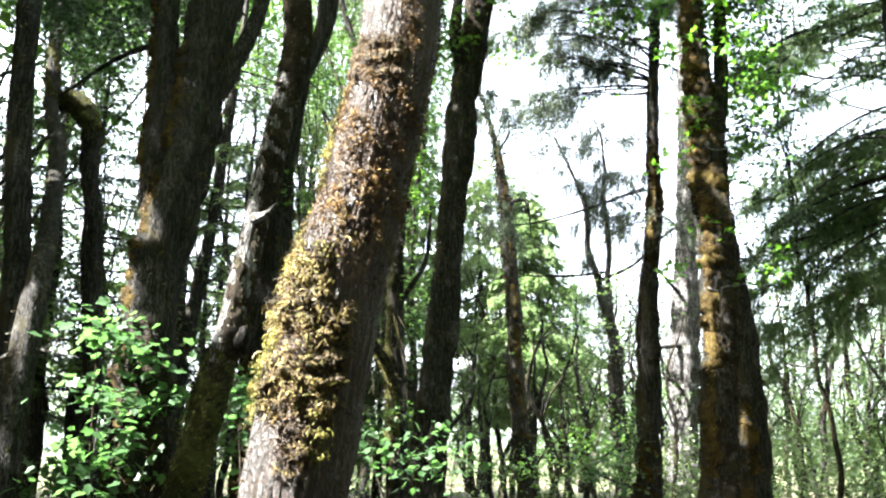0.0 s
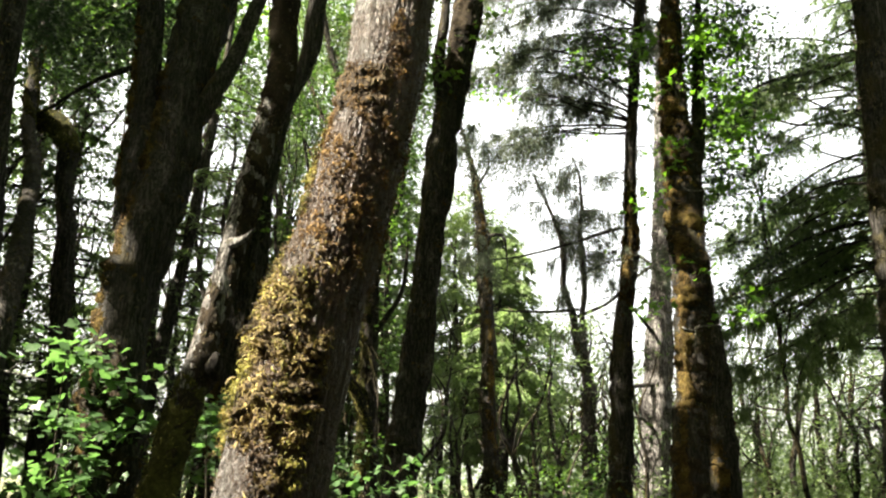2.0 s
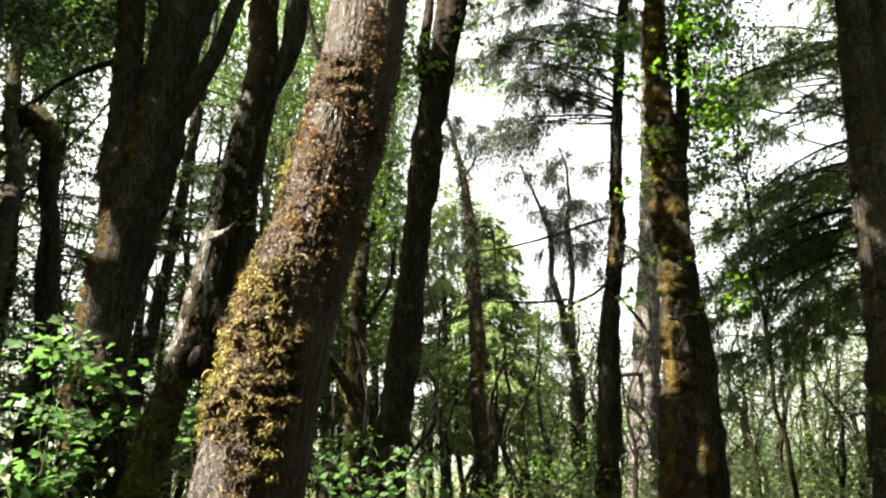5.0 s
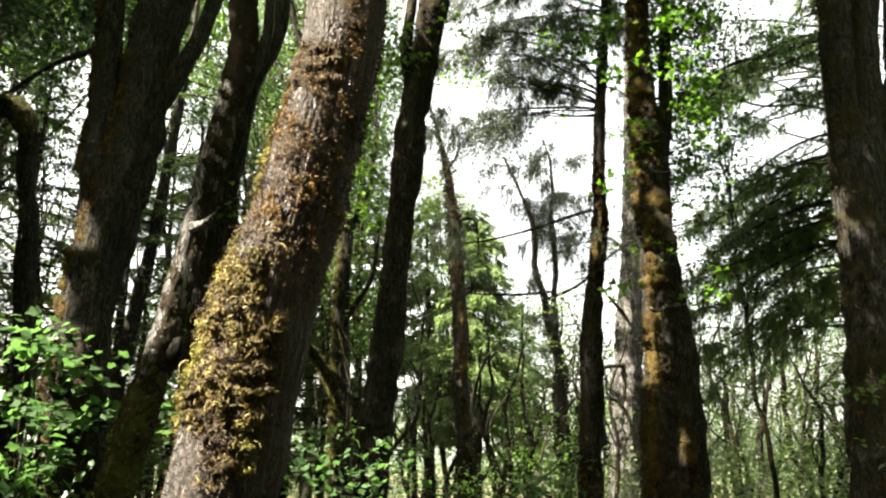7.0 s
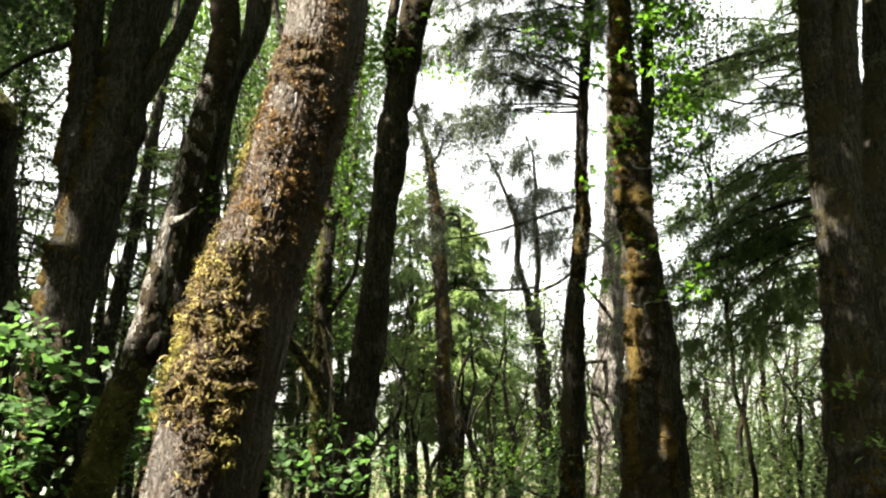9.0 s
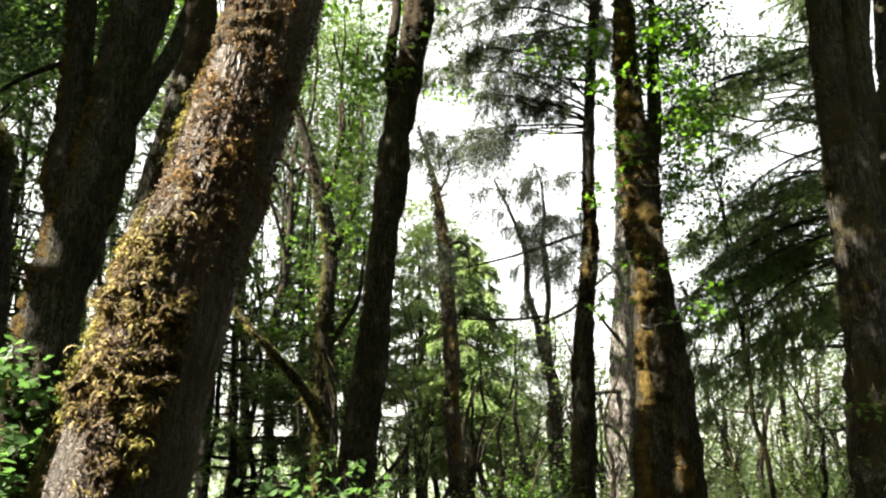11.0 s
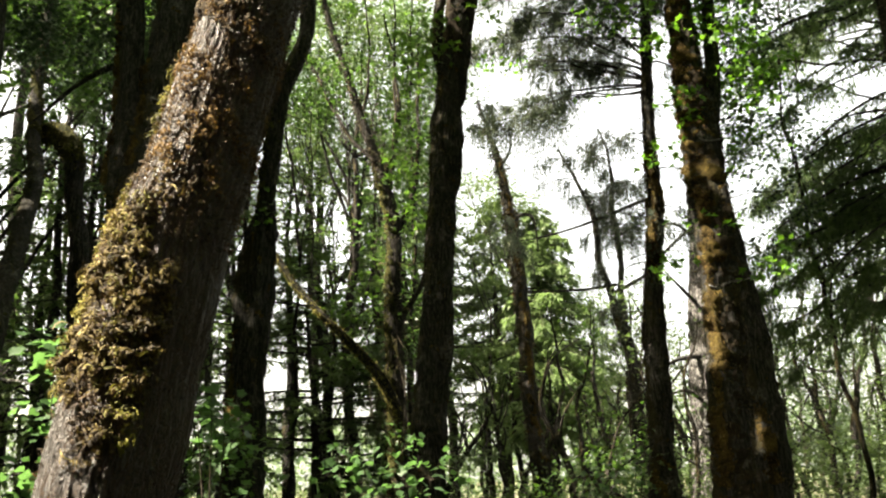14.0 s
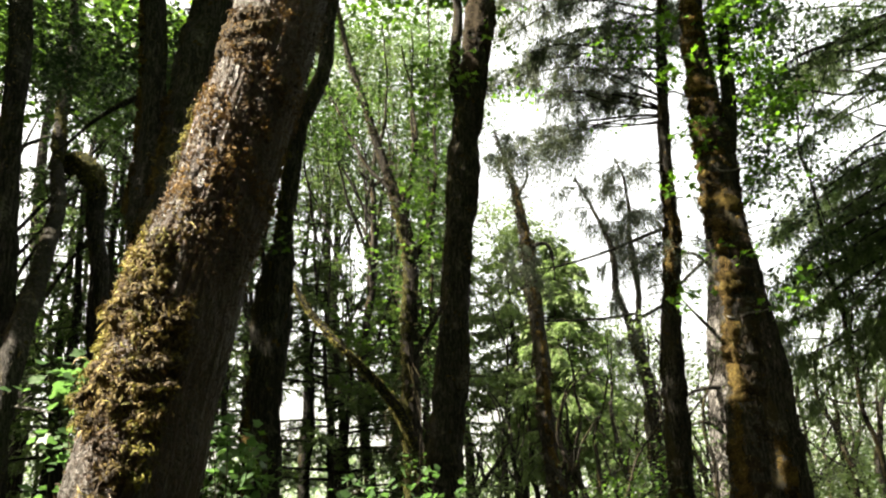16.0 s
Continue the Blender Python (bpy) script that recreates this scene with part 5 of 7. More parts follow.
        hanging_bough(tree, NEEDLE_LICHEN, at, rng.uniform(-1.7, 1.7), rng.uniform(0.7, 1.7), rng, 0.25, 0.5, 120, 0.4, 0.02, 0.06)
    for _ in range(24):
        z = rng.uniform(4.0, 8.6)
        at = np.array((np.interp(z, main.c[:, 2], main.c[:, 0]), 15.6, z))
        hanging_bough(tree, NEEDLE_GREY, at, rng.uniform(0, 6.28), rng.uniform(0.5, 1.1), rng, 0.3, 0.5, 70 if z > 5.6 else 14, 0.5 if z > 5.6 else 0.15, 0.012, 0.055)


lichen_fir()


def cedar():
    tree = thing("cedar_tree", "cedar trunk with pale grey fibrous bark", "tree", (5.0, 24.0, 0))
    main = wood(tree, "trunk", [(5.02, 24.00, -1.16, 0.611), (5.20, 24.00, 0.71, 0.480), (5.30, 24.00, 2.01, 0.444), (5.46, 24.00, 3.62, 0.419), (5.62, 24.00, 5.31, 0.376), (5.77, 24.00, 7.06, 0.306), (5.94, 24.00, 9.26, 0.269), (6.11, 24.00, 12.36, 0.218), (6.25, 24.00, 16.73, 0.088)], BARK_CEDAR, 40, 0.08, 0.10, 44, "pale grey fibrous bark")
    for n, pts in enumerate(([(5.46, 23.86, 4.50, 0.073), (4.66, 23.27, 4.36, 0.050), (3.78, 22.98, 3.93, 0.014)], [(5.53, 23.86, 5.97, 0.073), (4.94, 23.27, 6.40, 0.043), (4.51, 23.12, 6.98, 0.014)],
                             [(5.38, 23.71, 3.20, 0.066), (4.66, 23.12, 3.50, 0.043), (4.07, 23.12, 3.27, 0.014)], [(5.68, 23.71, 7.85, 0.066), (5.09, 23.42, 8.30, 0.043), (4.37, 23.27, 8.14, 0.014)])):
        wood(tree, "dead_branch", pts, BARK_DARK, 7, 0.1, 0.1, 60 + n, wander=0.03)


cedar()


def mossy_pair():
    """The mossy maple on the right."""
    tree = thing("maple_tree", "mossy brown maple with orange moss down its face", "tree", (3.6, 12.9, 0))
    rng = np.random.default_rng(20)
    main = wood(tree, "trunk", [(3.26, 12.9, -0.3, 0.36), (3.33, 12.9, 1.12, 0.285), (3.38, 12.9, 1.82, 0.275), (3.44, 12.9, 2.69, 0.265), (3.51, 12.9, 3.59, 0.26), (3.57, 12.9, 4.53, 0.275), (3.58, 12.9, 5.51, 0.285), (3.56, 12.9, 6.53, 0.29), (3.53, 12.9, 7.58, 0.235), (3.52, 12.9, 8.68, 0.195), (3.55, 12.9, 9.83, 0.18), (3.6, 12.8, 12.0, 0.12), (3.7, 12.7, 14.0, 0.04)], BARK_BLACK, 40, 0.08, 0.12, 45)
    up = wood(tree, "limb", [(3.65, 12.9, 6.3, 0.16), (3.9, 13.0, 7.4, 0.13), (4.05, 13.1, 9.0, 0.10), (4.2, 13.2, 11.0, 0.04)], BARK_BLACK, 14, 0.12, 0.1, 47)
    fuzz(main, 908, 4500)
    moss_skin(main, main.ob, PELT_RUST, side_moss(-0.72, 0.45, 1.1, 1.0, 6.4), 111, 0.05, 0.04, "orange brown moss")
    moss_skin(main, main.ob, PELT_RUST, side_moss(-1.0, 1.3, 0.85, 5.4, 9.8), 115, 0.03, 0.05, "rust brown moss")
    moss_skin(main, main.ob, PELT_BROWN, side_moss(0.7, 1.3, 0.7, 0.5, 9.0), 114, 0.03, 0.07, "dark brown moss and shade tone")
    moss_skin(main, main.ob, PELT_RUST, side_moss(-0.2, 1.2, 0.9, 8.9, 10.8), 112, 0.04, 0.05, "orange moss")
    wood(tree, "dead_twig", [(3.30, 12.55, 4.05, 0.012), (3.43, 12.5, 3.98, 0.018), (3.52, 12.4, 4.03, 0.018), (3.72, 12.4, 4.05, 0.014), (3.93, 12.4, 4.09, 0.006)], BARK_PALE, 6, 0.06, label="thin pale dead twig")
    wood(tree, "dead_twig", [(3.47, 12.4, 4.03, 0.012), (3.44, 12.4, 3.7, 0.010), (3.42, 12.4, 3.4, 0.004)], BARK_PALE, 6, 0.06, label="thin pale dead twig")
    wood(tree, "dead_twig", [(3.39, 12.5, 6.49, 0.008), (3.50, 12.5, 6.35, 0.013), (3.72, 12.5, 6.33, 0.012), (3.93, 12.5, 6.38, 0.004)], BARK_PALE, 6, 0.06, label="thin pale curved twig")
    crown(tree, [(3.0, 12.3, 8.2, 0.4, 0.8, 0.5, 0.8), (3.3, 12.2, 7.0, 0.5, 0.7, 0.3, 0.9), (4.1, 12.8, 8.7, 0.6, 1.0, 0.8, 1.0), (4.5, 13.2, 7.7, 0.6, 1.2, 0.7, 1.0), (4.5, 13.4, 6.7, 0.5, 1.0, 0.6, 0.9), (3.0, 12.2, 6.0, 0.3, 0.5, 0.2, 0.8), (4.3, 13.0, 9.8, 0.8, 1.0, 0.6, 1.0),
                 (2.8, 13.5, 9.5, 0.4, 1.0, 0.6, 0.6), (3.5, 12.0, 5.0, 0.5, 0.5, 0.2, 0.7), (4.1, 12.2, 4.2, 0.5, 0.6, 0.3, 0.6), (2.8, 12.2, 4.2, 0.4, 0.5, 0.2, 0.5)], roots_of(main, up), LEAF_BRIGHT, 0.12, rng, 15.0, 14, 0.13, 0.009, 0.3, None, "bright green maple leaves", 0.45, True)
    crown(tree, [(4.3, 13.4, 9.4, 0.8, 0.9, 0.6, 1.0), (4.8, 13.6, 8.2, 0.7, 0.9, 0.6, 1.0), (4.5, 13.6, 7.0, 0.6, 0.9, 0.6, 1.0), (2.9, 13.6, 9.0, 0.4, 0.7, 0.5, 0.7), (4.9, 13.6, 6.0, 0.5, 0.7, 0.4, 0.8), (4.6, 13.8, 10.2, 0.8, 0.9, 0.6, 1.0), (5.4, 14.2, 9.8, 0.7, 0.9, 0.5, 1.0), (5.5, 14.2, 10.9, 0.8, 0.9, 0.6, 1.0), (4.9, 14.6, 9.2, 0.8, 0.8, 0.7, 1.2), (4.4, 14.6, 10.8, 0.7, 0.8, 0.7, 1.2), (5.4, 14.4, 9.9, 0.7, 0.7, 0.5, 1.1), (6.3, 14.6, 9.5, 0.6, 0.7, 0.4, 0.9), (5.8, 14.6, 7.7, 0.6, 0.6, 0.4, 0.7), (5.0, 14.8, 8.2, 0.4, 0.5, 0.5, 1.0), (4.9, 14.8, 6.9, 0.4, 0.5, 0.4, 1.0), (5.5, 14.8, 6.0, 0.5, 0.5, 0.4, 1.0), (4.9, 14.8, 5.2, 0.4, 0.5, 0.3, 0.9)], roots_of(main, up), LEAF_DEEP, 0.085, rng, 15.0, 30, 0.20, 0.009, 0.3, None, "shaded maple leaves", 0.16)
    crown(tree, [(3.8, 12.6, 13.6, 2.4, 2.4, 1.4, 1.0), (1.6, 11.8, 12.8, 1.8, 2.0, 1.0, 0.8)], roots_of(main), LEAF_MAPLE, 0.28, rng, 8.0, 12, 0.32, 0.014, 0.2, sun_gap)


mossy_pair()


def dark_neighbour():
    tree = thing("maple_tree", "dark leaning maple stem behind the mossy one", "tree", (4.3, 14.5, 0))
    main = wood(tree, "trunk", [(4.28, 14.5, -0.3, 0.35), (4.32, 14.5, 1.14, 0.287), (4.35, 14.5, 1.85, 0.274), (4.36, 14.5, 2.75, 0.258), (4.34, 14.5, 3.7, 0.235), (4.26, 14.5, 4.68, 0.194), (4.22, 14.5, 5.3, 0.167), (4.1, 14.4, 6.5, 0.14), (4.05, 14.4, 8.5, 0.11), (4.0, 14.4, 12.0, 0.03)], BARK_BLACK, 28, 0.1, 0.12, 46)
    fuzz(main, 909, 2600)
    moss_skin(main, main.ob, PELT_RUST, side_moss(-0.45, 0.45, 1.1, 0.5, 3.0), 113, 0.04, 0.05, "orange brown moss")


dark_neighbour()


def right_maple():
    """The stout dark trunk that closes the view on the right."""
    tree = thing("maple_tree", "stout dark brown maple with a sunlit pale streak", "tree", (5.2, 10, 0))
    rng = np.random.default_rng(21)
    main = wood(tree, "trunk", [(5.2, 10, -0.3, 0.46), (5.27, 10, 1.15, 0.36), (5.32, 10, 1.70, 0.345), (5.36, 10, 2.38, 0.345), (5.40, 10, 3.09, 0.33), (5.46, 10, 3.82, 0.31), (5.48, 10, 4.59, 0.31), (5.48, 10, 5.38, 0.30), (5.45, 10, 6.21, 0.22), (5.45, 10, 7.06, 0.205), (5.53, 10, 7.96, 0.20), (5.4, 10, 10.0, 0.16), (5.2, 10, 12.0, 0.05)], BARK_BLACK, 44, 0.07, 0.11, 48)
    twin = wood(tree, "side_stem", [(5.60, 9.95, 5.0, 0.18), (5.72, 10, 5.8, 0.185), (5.80, 10, 6.4, 0.18), (5.85, 10, 7.1, 0.18), (5.98, 10, 8.0, 0.18), (6.4, 10, 10.2, 0.13), (6.9, 10, 12.4, 0.04)], BARK_BLACK, 24, 0.1, 0.1, 49)
    fuzz(main, 910, 5000)
    fuzz(twin, 911, 1500)
    moss_skin(main, main.ob, PELT_RUST, side_moss(-0.2, 0.8, 0.75, 0.3, 2.2), 121, 0.04, 0.05, "rust brown moss")
    fir_branch(tree, NEEDLE, np.array((5.3, 10.1, 5.55)), radians(176), 0.8, rng, 0.2, 0.1, 0.4, 0.1, 0.02)
    crown(tree, [(4.9, 9.5, 2.45, 0.25, 0.2, 0.12, 1.0), (5.4, 9.4, 1.9, 0.35, 0.25, 0.15, 1.0)], roots_of(main), LEAF_MAPLE, 0.10, rng, 40.0, 10, 0.12, 0.006, 0.8, None, "small fresh shoots")
    # Unseen crown; its leftmost blobs are added to keep sun off this trunk.
    crown(tree, [(5.6, 10, 12.2, 3.0, 3.0, 1.6, 1.0), (3.4, 8.2, 11.0, 2.4, 2.4, 1.2, 1.0), (7.8, 8.8, 11.8, 2.4, 2.4, 1.4, 1.0), (0.8, 7.6, 11.6, 2.8, 2.4, 1.2, 1.2), (2.0, 9.6, 12.4, 2.4, 2.2, 1.2, 1.0)], roots_of(main, twin), LEAF_MAPLE, 0.28, rng, 8.0, 12, 0.32, 0.014, 0.2, sun_gap)
    slim = thing("maple_tree", "slim dark maple stem behind the stout one", "tree", (6.9, 12, 0))
    pole = wood(slim, "trunk", [(6.8, 12, -0.3, 0.26), (6.96, 12, 3.39, 0.207), (7.19, 12, 5.19, 0.206), (7.41, 12, 7.13, 0.205), (7.70, 12, 9.24, 0.20), (7.9, 12, 12.0, 0.10), (8.0, 12, 14.0, 0.03)], BARK_BLACK, 20, 0.12, 0.1, 50)
    limb = wood(slim, "limb", [(7.75, 12, 9.6, 0.08), (8.3, 12.2, 10.8, 0.05), (8.9, 12.3, 12.4, 0.02)], BARK_BLACK, 10, 0.15, 0.1, 51)
    fuzz(pole, 921, 1800)
    crown(slim, [(7.7, 13.2, 9.2, 0.4, 0.5, 1.0, 1.0), (7.5, 13.2, 7.4, 0.4, 0.5, 0.8, 0.8)], roots_of(pole), LEAF_DARK, 0.11, rng, 22.0, 20, 0.18, 0.008, 0.4, None, "shaded green maple leaves")
    crown(slim, [(8.2, 12, 14.0, 1.8, 1.8, 1.1, 1.0)], roots_of(pole, limb), LEAF_MAPLE, 0.28, rng, 8.0, 12, 0.32, 0.014, 0.2, sun_gap)


right_maple()


def edge_maple():
    tree = thing("maple_tree", "slim dark maple at the edge of the group", "tree", (-6.3, 10, 0))
    rng = np.random.default_rng(22)
    main = wood(tree, "trunk", [(-6.2, 10, -0.3, 0.24), (-6.3, 10, 2.2, 0.17), (-6.45, 10, 4.09, 0.163), (-6.57, 10, 5.20, 0.161), (-6.66, 10, 6.21, 0.158), (-6.71, 10, 7.10, 0.154), (-6.75, 10, 8.03, 0.150), (-6.85, 10, 9.02, 0.15), (-7.0, 9.9, 11.5, 0.08), (-7.1, 9.8, 13.5, 0.02)], BARK_DARK, 20, 0.12, 0.1, 55)
    moss_on(main, main.ob, MOSS_GOLD, 800, 131, side_moss(0.3, 0.8, 0.6, 6.0, 10.0), 0.05, 0.010, 0.02, "moss", "golden moss")
    # Unseen crown, widened to throw shade on the black trunk.
    crown(tree, [(-7.4, 9.4, 12.6, 2.2, 2.2, 1.3, 1.0), (-9.2, 7.2, 12.0, 2.4, 2.4, 1.3, 1.0), (-9.4, 10.6, 13.0, 2.6, 2.4, 1.3, 1.2), (-6.8, 11.6, 12.6, 1.6, 1.6, 1.0, 1.0)], roots_of(main), LEAF_DARK, 0.28, rng, 8.0, 12, 0.32, 0.014, 0.2, sun_gap)


edge_maple()


def dark_pole():
    tree = thing("fir_tree", "thin dark fir pole with bare side branches", "tree", (-7.4, 18, 0))
    rng = np.random.default_rng(23)
    main = wood(tree, "trunk", [(-7.5, 18, -0.3, 0.24), (-7.31, 18, 2.63, 0.187), (-7.22, 18, 3.75, 0.178), (-7.03, 18, 5.03, 0.161), (-6.78, 18, 6.78, 0.146), (-6.62, 18, 8.47, 0.122), (-6.52, 18, 9.5, 0.11), (-6.3, 18, 12, 0.07), (-6.2, 18, 14, 0.02)], BARK_DARK, 16, 0.15, 0.08, 56)
    for _ in range(56):
        z = rng.uniform(2.0, 12.0)
        at = np.array((np.interp(z, main.c[:, 2], main.c[:, 0]), 18, z))
        fir_branch(tree, NEEDLE_MID, at, rng.uniform(0, 6.28), rng.uniform(0.6, 2.2), rng, 0.25, -0.05, 0.4, 0.5 if z > 6.5 else 0.25, 0.022, 0.08)


dark_pole()


def fir(x, y, height, reach, low, count, needle, seed, label, dense=1.0, radius=0.16, az=(0, 6.283), top_bare=0.0, leaflet=0.085, hang=0.5, droop=0.4, skip=(0, 0)):
    """A fir with drooping boughs that shorten towards its top."""
    tree = thing("fir_tree", label, "tree", (x, y, 0), "firs among the maples")
    rng = np.random.default_rng(seed)
    main = wood(tree, "trunk", [(x, y, -0.3, radius * 1.4), (x + 0.05, y, height * 0.3, radius), (x - 0.05, y, height * 0.7, radius * 0.5), (x, y, height, 0.015)], BARK_DARK, 12, 0.3, 0.08, seed, wander=0.04)
    for n in range(count):
        u = low + (1 - low) * (n + rng.uniform(0, 1)) / count
        z = height * u
        if skip[0] < z < skip[1]:
            continue
        at = np.array((np.interp(z, main.c[:, 2], main.c[:, 0]), y, z))
        ln = reach * (0.15 + 0.95 * (1 - u) ** 0.8) * rng.uniform(0.6, 1.15)
        fir_branch(tree, needle, at, rng.uniform(*az), ln, rng, droop * rng.uniform(0.6, 1.3), 0.12, hang, dense, 0.012 * ln + 0.01, leaflet)
    return tree


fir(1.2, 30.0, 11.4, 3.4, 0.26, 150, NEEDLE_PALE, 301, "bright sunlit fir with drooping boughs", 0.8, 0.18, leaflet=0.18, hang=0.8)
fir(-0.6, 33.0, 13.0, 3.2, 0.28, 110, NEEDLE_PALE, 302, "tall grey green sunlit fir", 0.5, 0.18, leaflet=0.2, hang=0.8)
fir(-6.6, 24.0, 12.0, 3.6, 0.42, 44, NEEDLE_MID, 303, "dark fir with level spreading boughs", 0.42, 0.16, leaflet=0.15, hang=0.3, droop=0.15)
fir(-9.6, 27.0, 13.0, 3.4, 0.12, 60, NEEDLE_MID, 304, "dark fir with level spreading boughs", 0.7, 0.16, leaflet=0.16, hang=0.4, droop=0.2)
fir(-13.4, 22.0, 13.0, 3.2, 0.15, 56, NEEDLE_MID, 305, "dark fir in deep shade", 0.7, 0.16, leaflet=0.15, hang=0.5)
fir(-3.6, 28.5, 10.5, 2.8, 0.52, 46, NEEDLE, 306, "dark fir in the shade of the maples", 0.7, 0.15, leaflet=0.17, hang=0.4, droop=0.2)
fir(8.9, 15.2, 15.0, 4.4, 0.38, 66, NEEDLE_MID, 307, "dark fir with long drooping boughs", 1.0, 0.24, (1.9, 4.4), leaflet=0.09, hang=0.6, skip=(8.4, 9.2))
fir(13.5, 26.0, 12.0, 3.4, 0.15, 70, NEEDLE, 309, "green fir beyond the stout maple", 0.6, 0.18, leaflet=0.12)
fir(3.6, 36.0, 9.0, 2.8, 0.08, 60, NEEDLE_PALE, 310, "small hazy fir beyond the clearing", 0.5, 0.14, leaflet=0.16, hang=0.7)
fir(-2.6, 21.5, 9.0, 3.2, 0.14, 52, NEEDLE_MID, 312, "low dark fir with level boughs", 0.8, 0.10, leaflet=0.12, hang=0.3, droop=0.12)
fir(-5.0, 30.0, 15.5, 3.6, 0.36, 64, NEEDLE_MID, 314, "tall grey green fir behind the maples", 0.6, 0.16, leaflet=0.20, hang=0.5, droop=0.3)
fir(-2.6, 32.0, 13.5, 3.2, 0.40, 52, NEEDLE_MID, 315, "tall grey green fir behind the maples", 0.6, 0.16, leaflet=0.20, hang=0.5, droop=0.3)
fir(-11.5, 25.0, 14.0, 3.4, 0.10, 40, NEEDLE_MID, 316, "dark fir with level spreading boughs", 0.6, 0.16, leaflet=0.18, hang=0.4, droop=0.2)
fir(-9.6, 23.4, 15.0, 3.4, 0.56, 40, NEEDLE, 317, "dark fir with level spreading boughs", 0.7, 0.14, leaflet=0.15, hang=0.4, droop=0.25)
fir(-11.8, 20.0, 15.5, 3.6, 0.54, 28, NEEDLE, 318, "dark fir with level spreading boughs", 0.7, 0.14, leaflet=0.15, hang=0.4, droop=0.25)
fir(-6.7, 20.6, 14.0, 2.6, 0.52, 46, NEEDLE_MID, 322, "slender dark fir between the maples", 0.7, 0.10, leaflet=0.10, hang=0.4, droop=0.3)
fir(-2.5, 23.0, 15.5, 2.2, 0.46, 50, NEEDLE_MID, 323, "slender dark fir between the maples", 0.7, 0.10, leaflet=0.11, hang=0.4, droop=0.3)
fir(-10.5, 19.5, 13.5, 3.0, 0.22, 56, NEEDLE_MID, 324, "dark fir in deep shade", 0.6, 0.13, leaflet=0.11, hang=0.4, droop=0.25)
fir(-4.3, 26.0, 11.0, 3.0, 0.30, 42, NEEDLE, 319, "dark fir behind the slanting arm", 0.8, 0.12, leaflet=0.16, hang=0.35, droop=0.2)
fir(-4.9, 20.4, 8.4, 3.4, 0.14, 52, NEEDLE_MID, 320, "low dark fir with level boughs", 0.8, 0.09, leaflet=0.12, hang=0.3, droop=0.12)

def shaggy_fir(x, y, height, low, high, count, needle, seed, label, reach, strands, skip=(0, 0)):
    """An old fir whose drooping arms are hung with tangled sprays and dead twigs."""
    tree = thing("fir_tree", label, "tree", (x, y, 0), "firs among the maples")
    rng = np.random.default_rng(seed)
    main = wood(tree, "trunk", [(x, y, -0.3, 0.24), (x + 0.05, y, height * 0.4, 0.17), (x - 0.05, y, height * 0.8, 0.09), (x, y, height, 0.02)], BARK_DARK, 12, 0.3, 0.08, seed, wander=0.05)
    for n in range(count):
        z = low + (high - low) * (n + rng.uniform(0, 1)) / count
        if skip[0] < z < skip[1]:
            continue
        at = np.array((np.interp(z, main.c[:, 2], main.c[:, 0]), y, z))
        length = reach * rng.uniform(0.45, 1.05)
        hanging_bough(tree, needle, at, math.pi + rng.normal(0, 0.38), length, rng, rng.uniform(-0.15, 0.25), rng.uniform(0.1, 0.5), strands, rng.uniform(0.25, 0.5), 0.03, 0.10, rng.uniform(0.2, 0.5))


shaggy_fir(9.4, 16.6, 13.0, 4.4, 11.5, 32, NEEDLE_MID, 308, "dark old fir with tangled drooping boughs", 5.0, 52, (8.9, 9.6))
shaggy_fir(9.8, 18.6, 14.0, 4.6, 12.5, 26, NEEDLE_MID, 311, "grey green old fir with tangled drooping boughs", 5.8, 44, (9.4, 10.3))

# long dead boughs of the right-hand fir against the sky
bough_tree = thing("fir_tree", "leaning dead fir pole with long bare boughs", "tree", (8.3, 15.0, 0), "firs among the maples")
wood(bough_tree, "trunk", [(8.3, 15.0, -0.3, 0.1), (8.2, 15.0, 5.0, 0.08), (8.1, 15.0, 9.0, 0.06), (8.0, 15.0, 13.0, 0.04)], BARK_DARK, 10, 0.3)
wood(bough_tree, "dead_branch", [(8.1, 15.0, 8.6, 0.032), (7.4, 15.0, 8.72, 0.027), (6.5, 15.0, 8.70, 0.022), (5.8, 15.0, 8.86, 0.016), (5.2, 15.0, 8.84, 0.006)], BARK_DARK, 8, 0.1, 0.12, 57, wander=0.03)
wood(bough_tree, "dead_branch", [(8.1, 15.0, 10.4, 0.06), (7.2, 15.0, 10.0, 0.05), (6.2, 15.0, 9.7, 0.035), (5.4, 15.0, 9.3, 0.012)], BARK_DARK, 8, 0.1, 0.12, 58, wander=0.03)


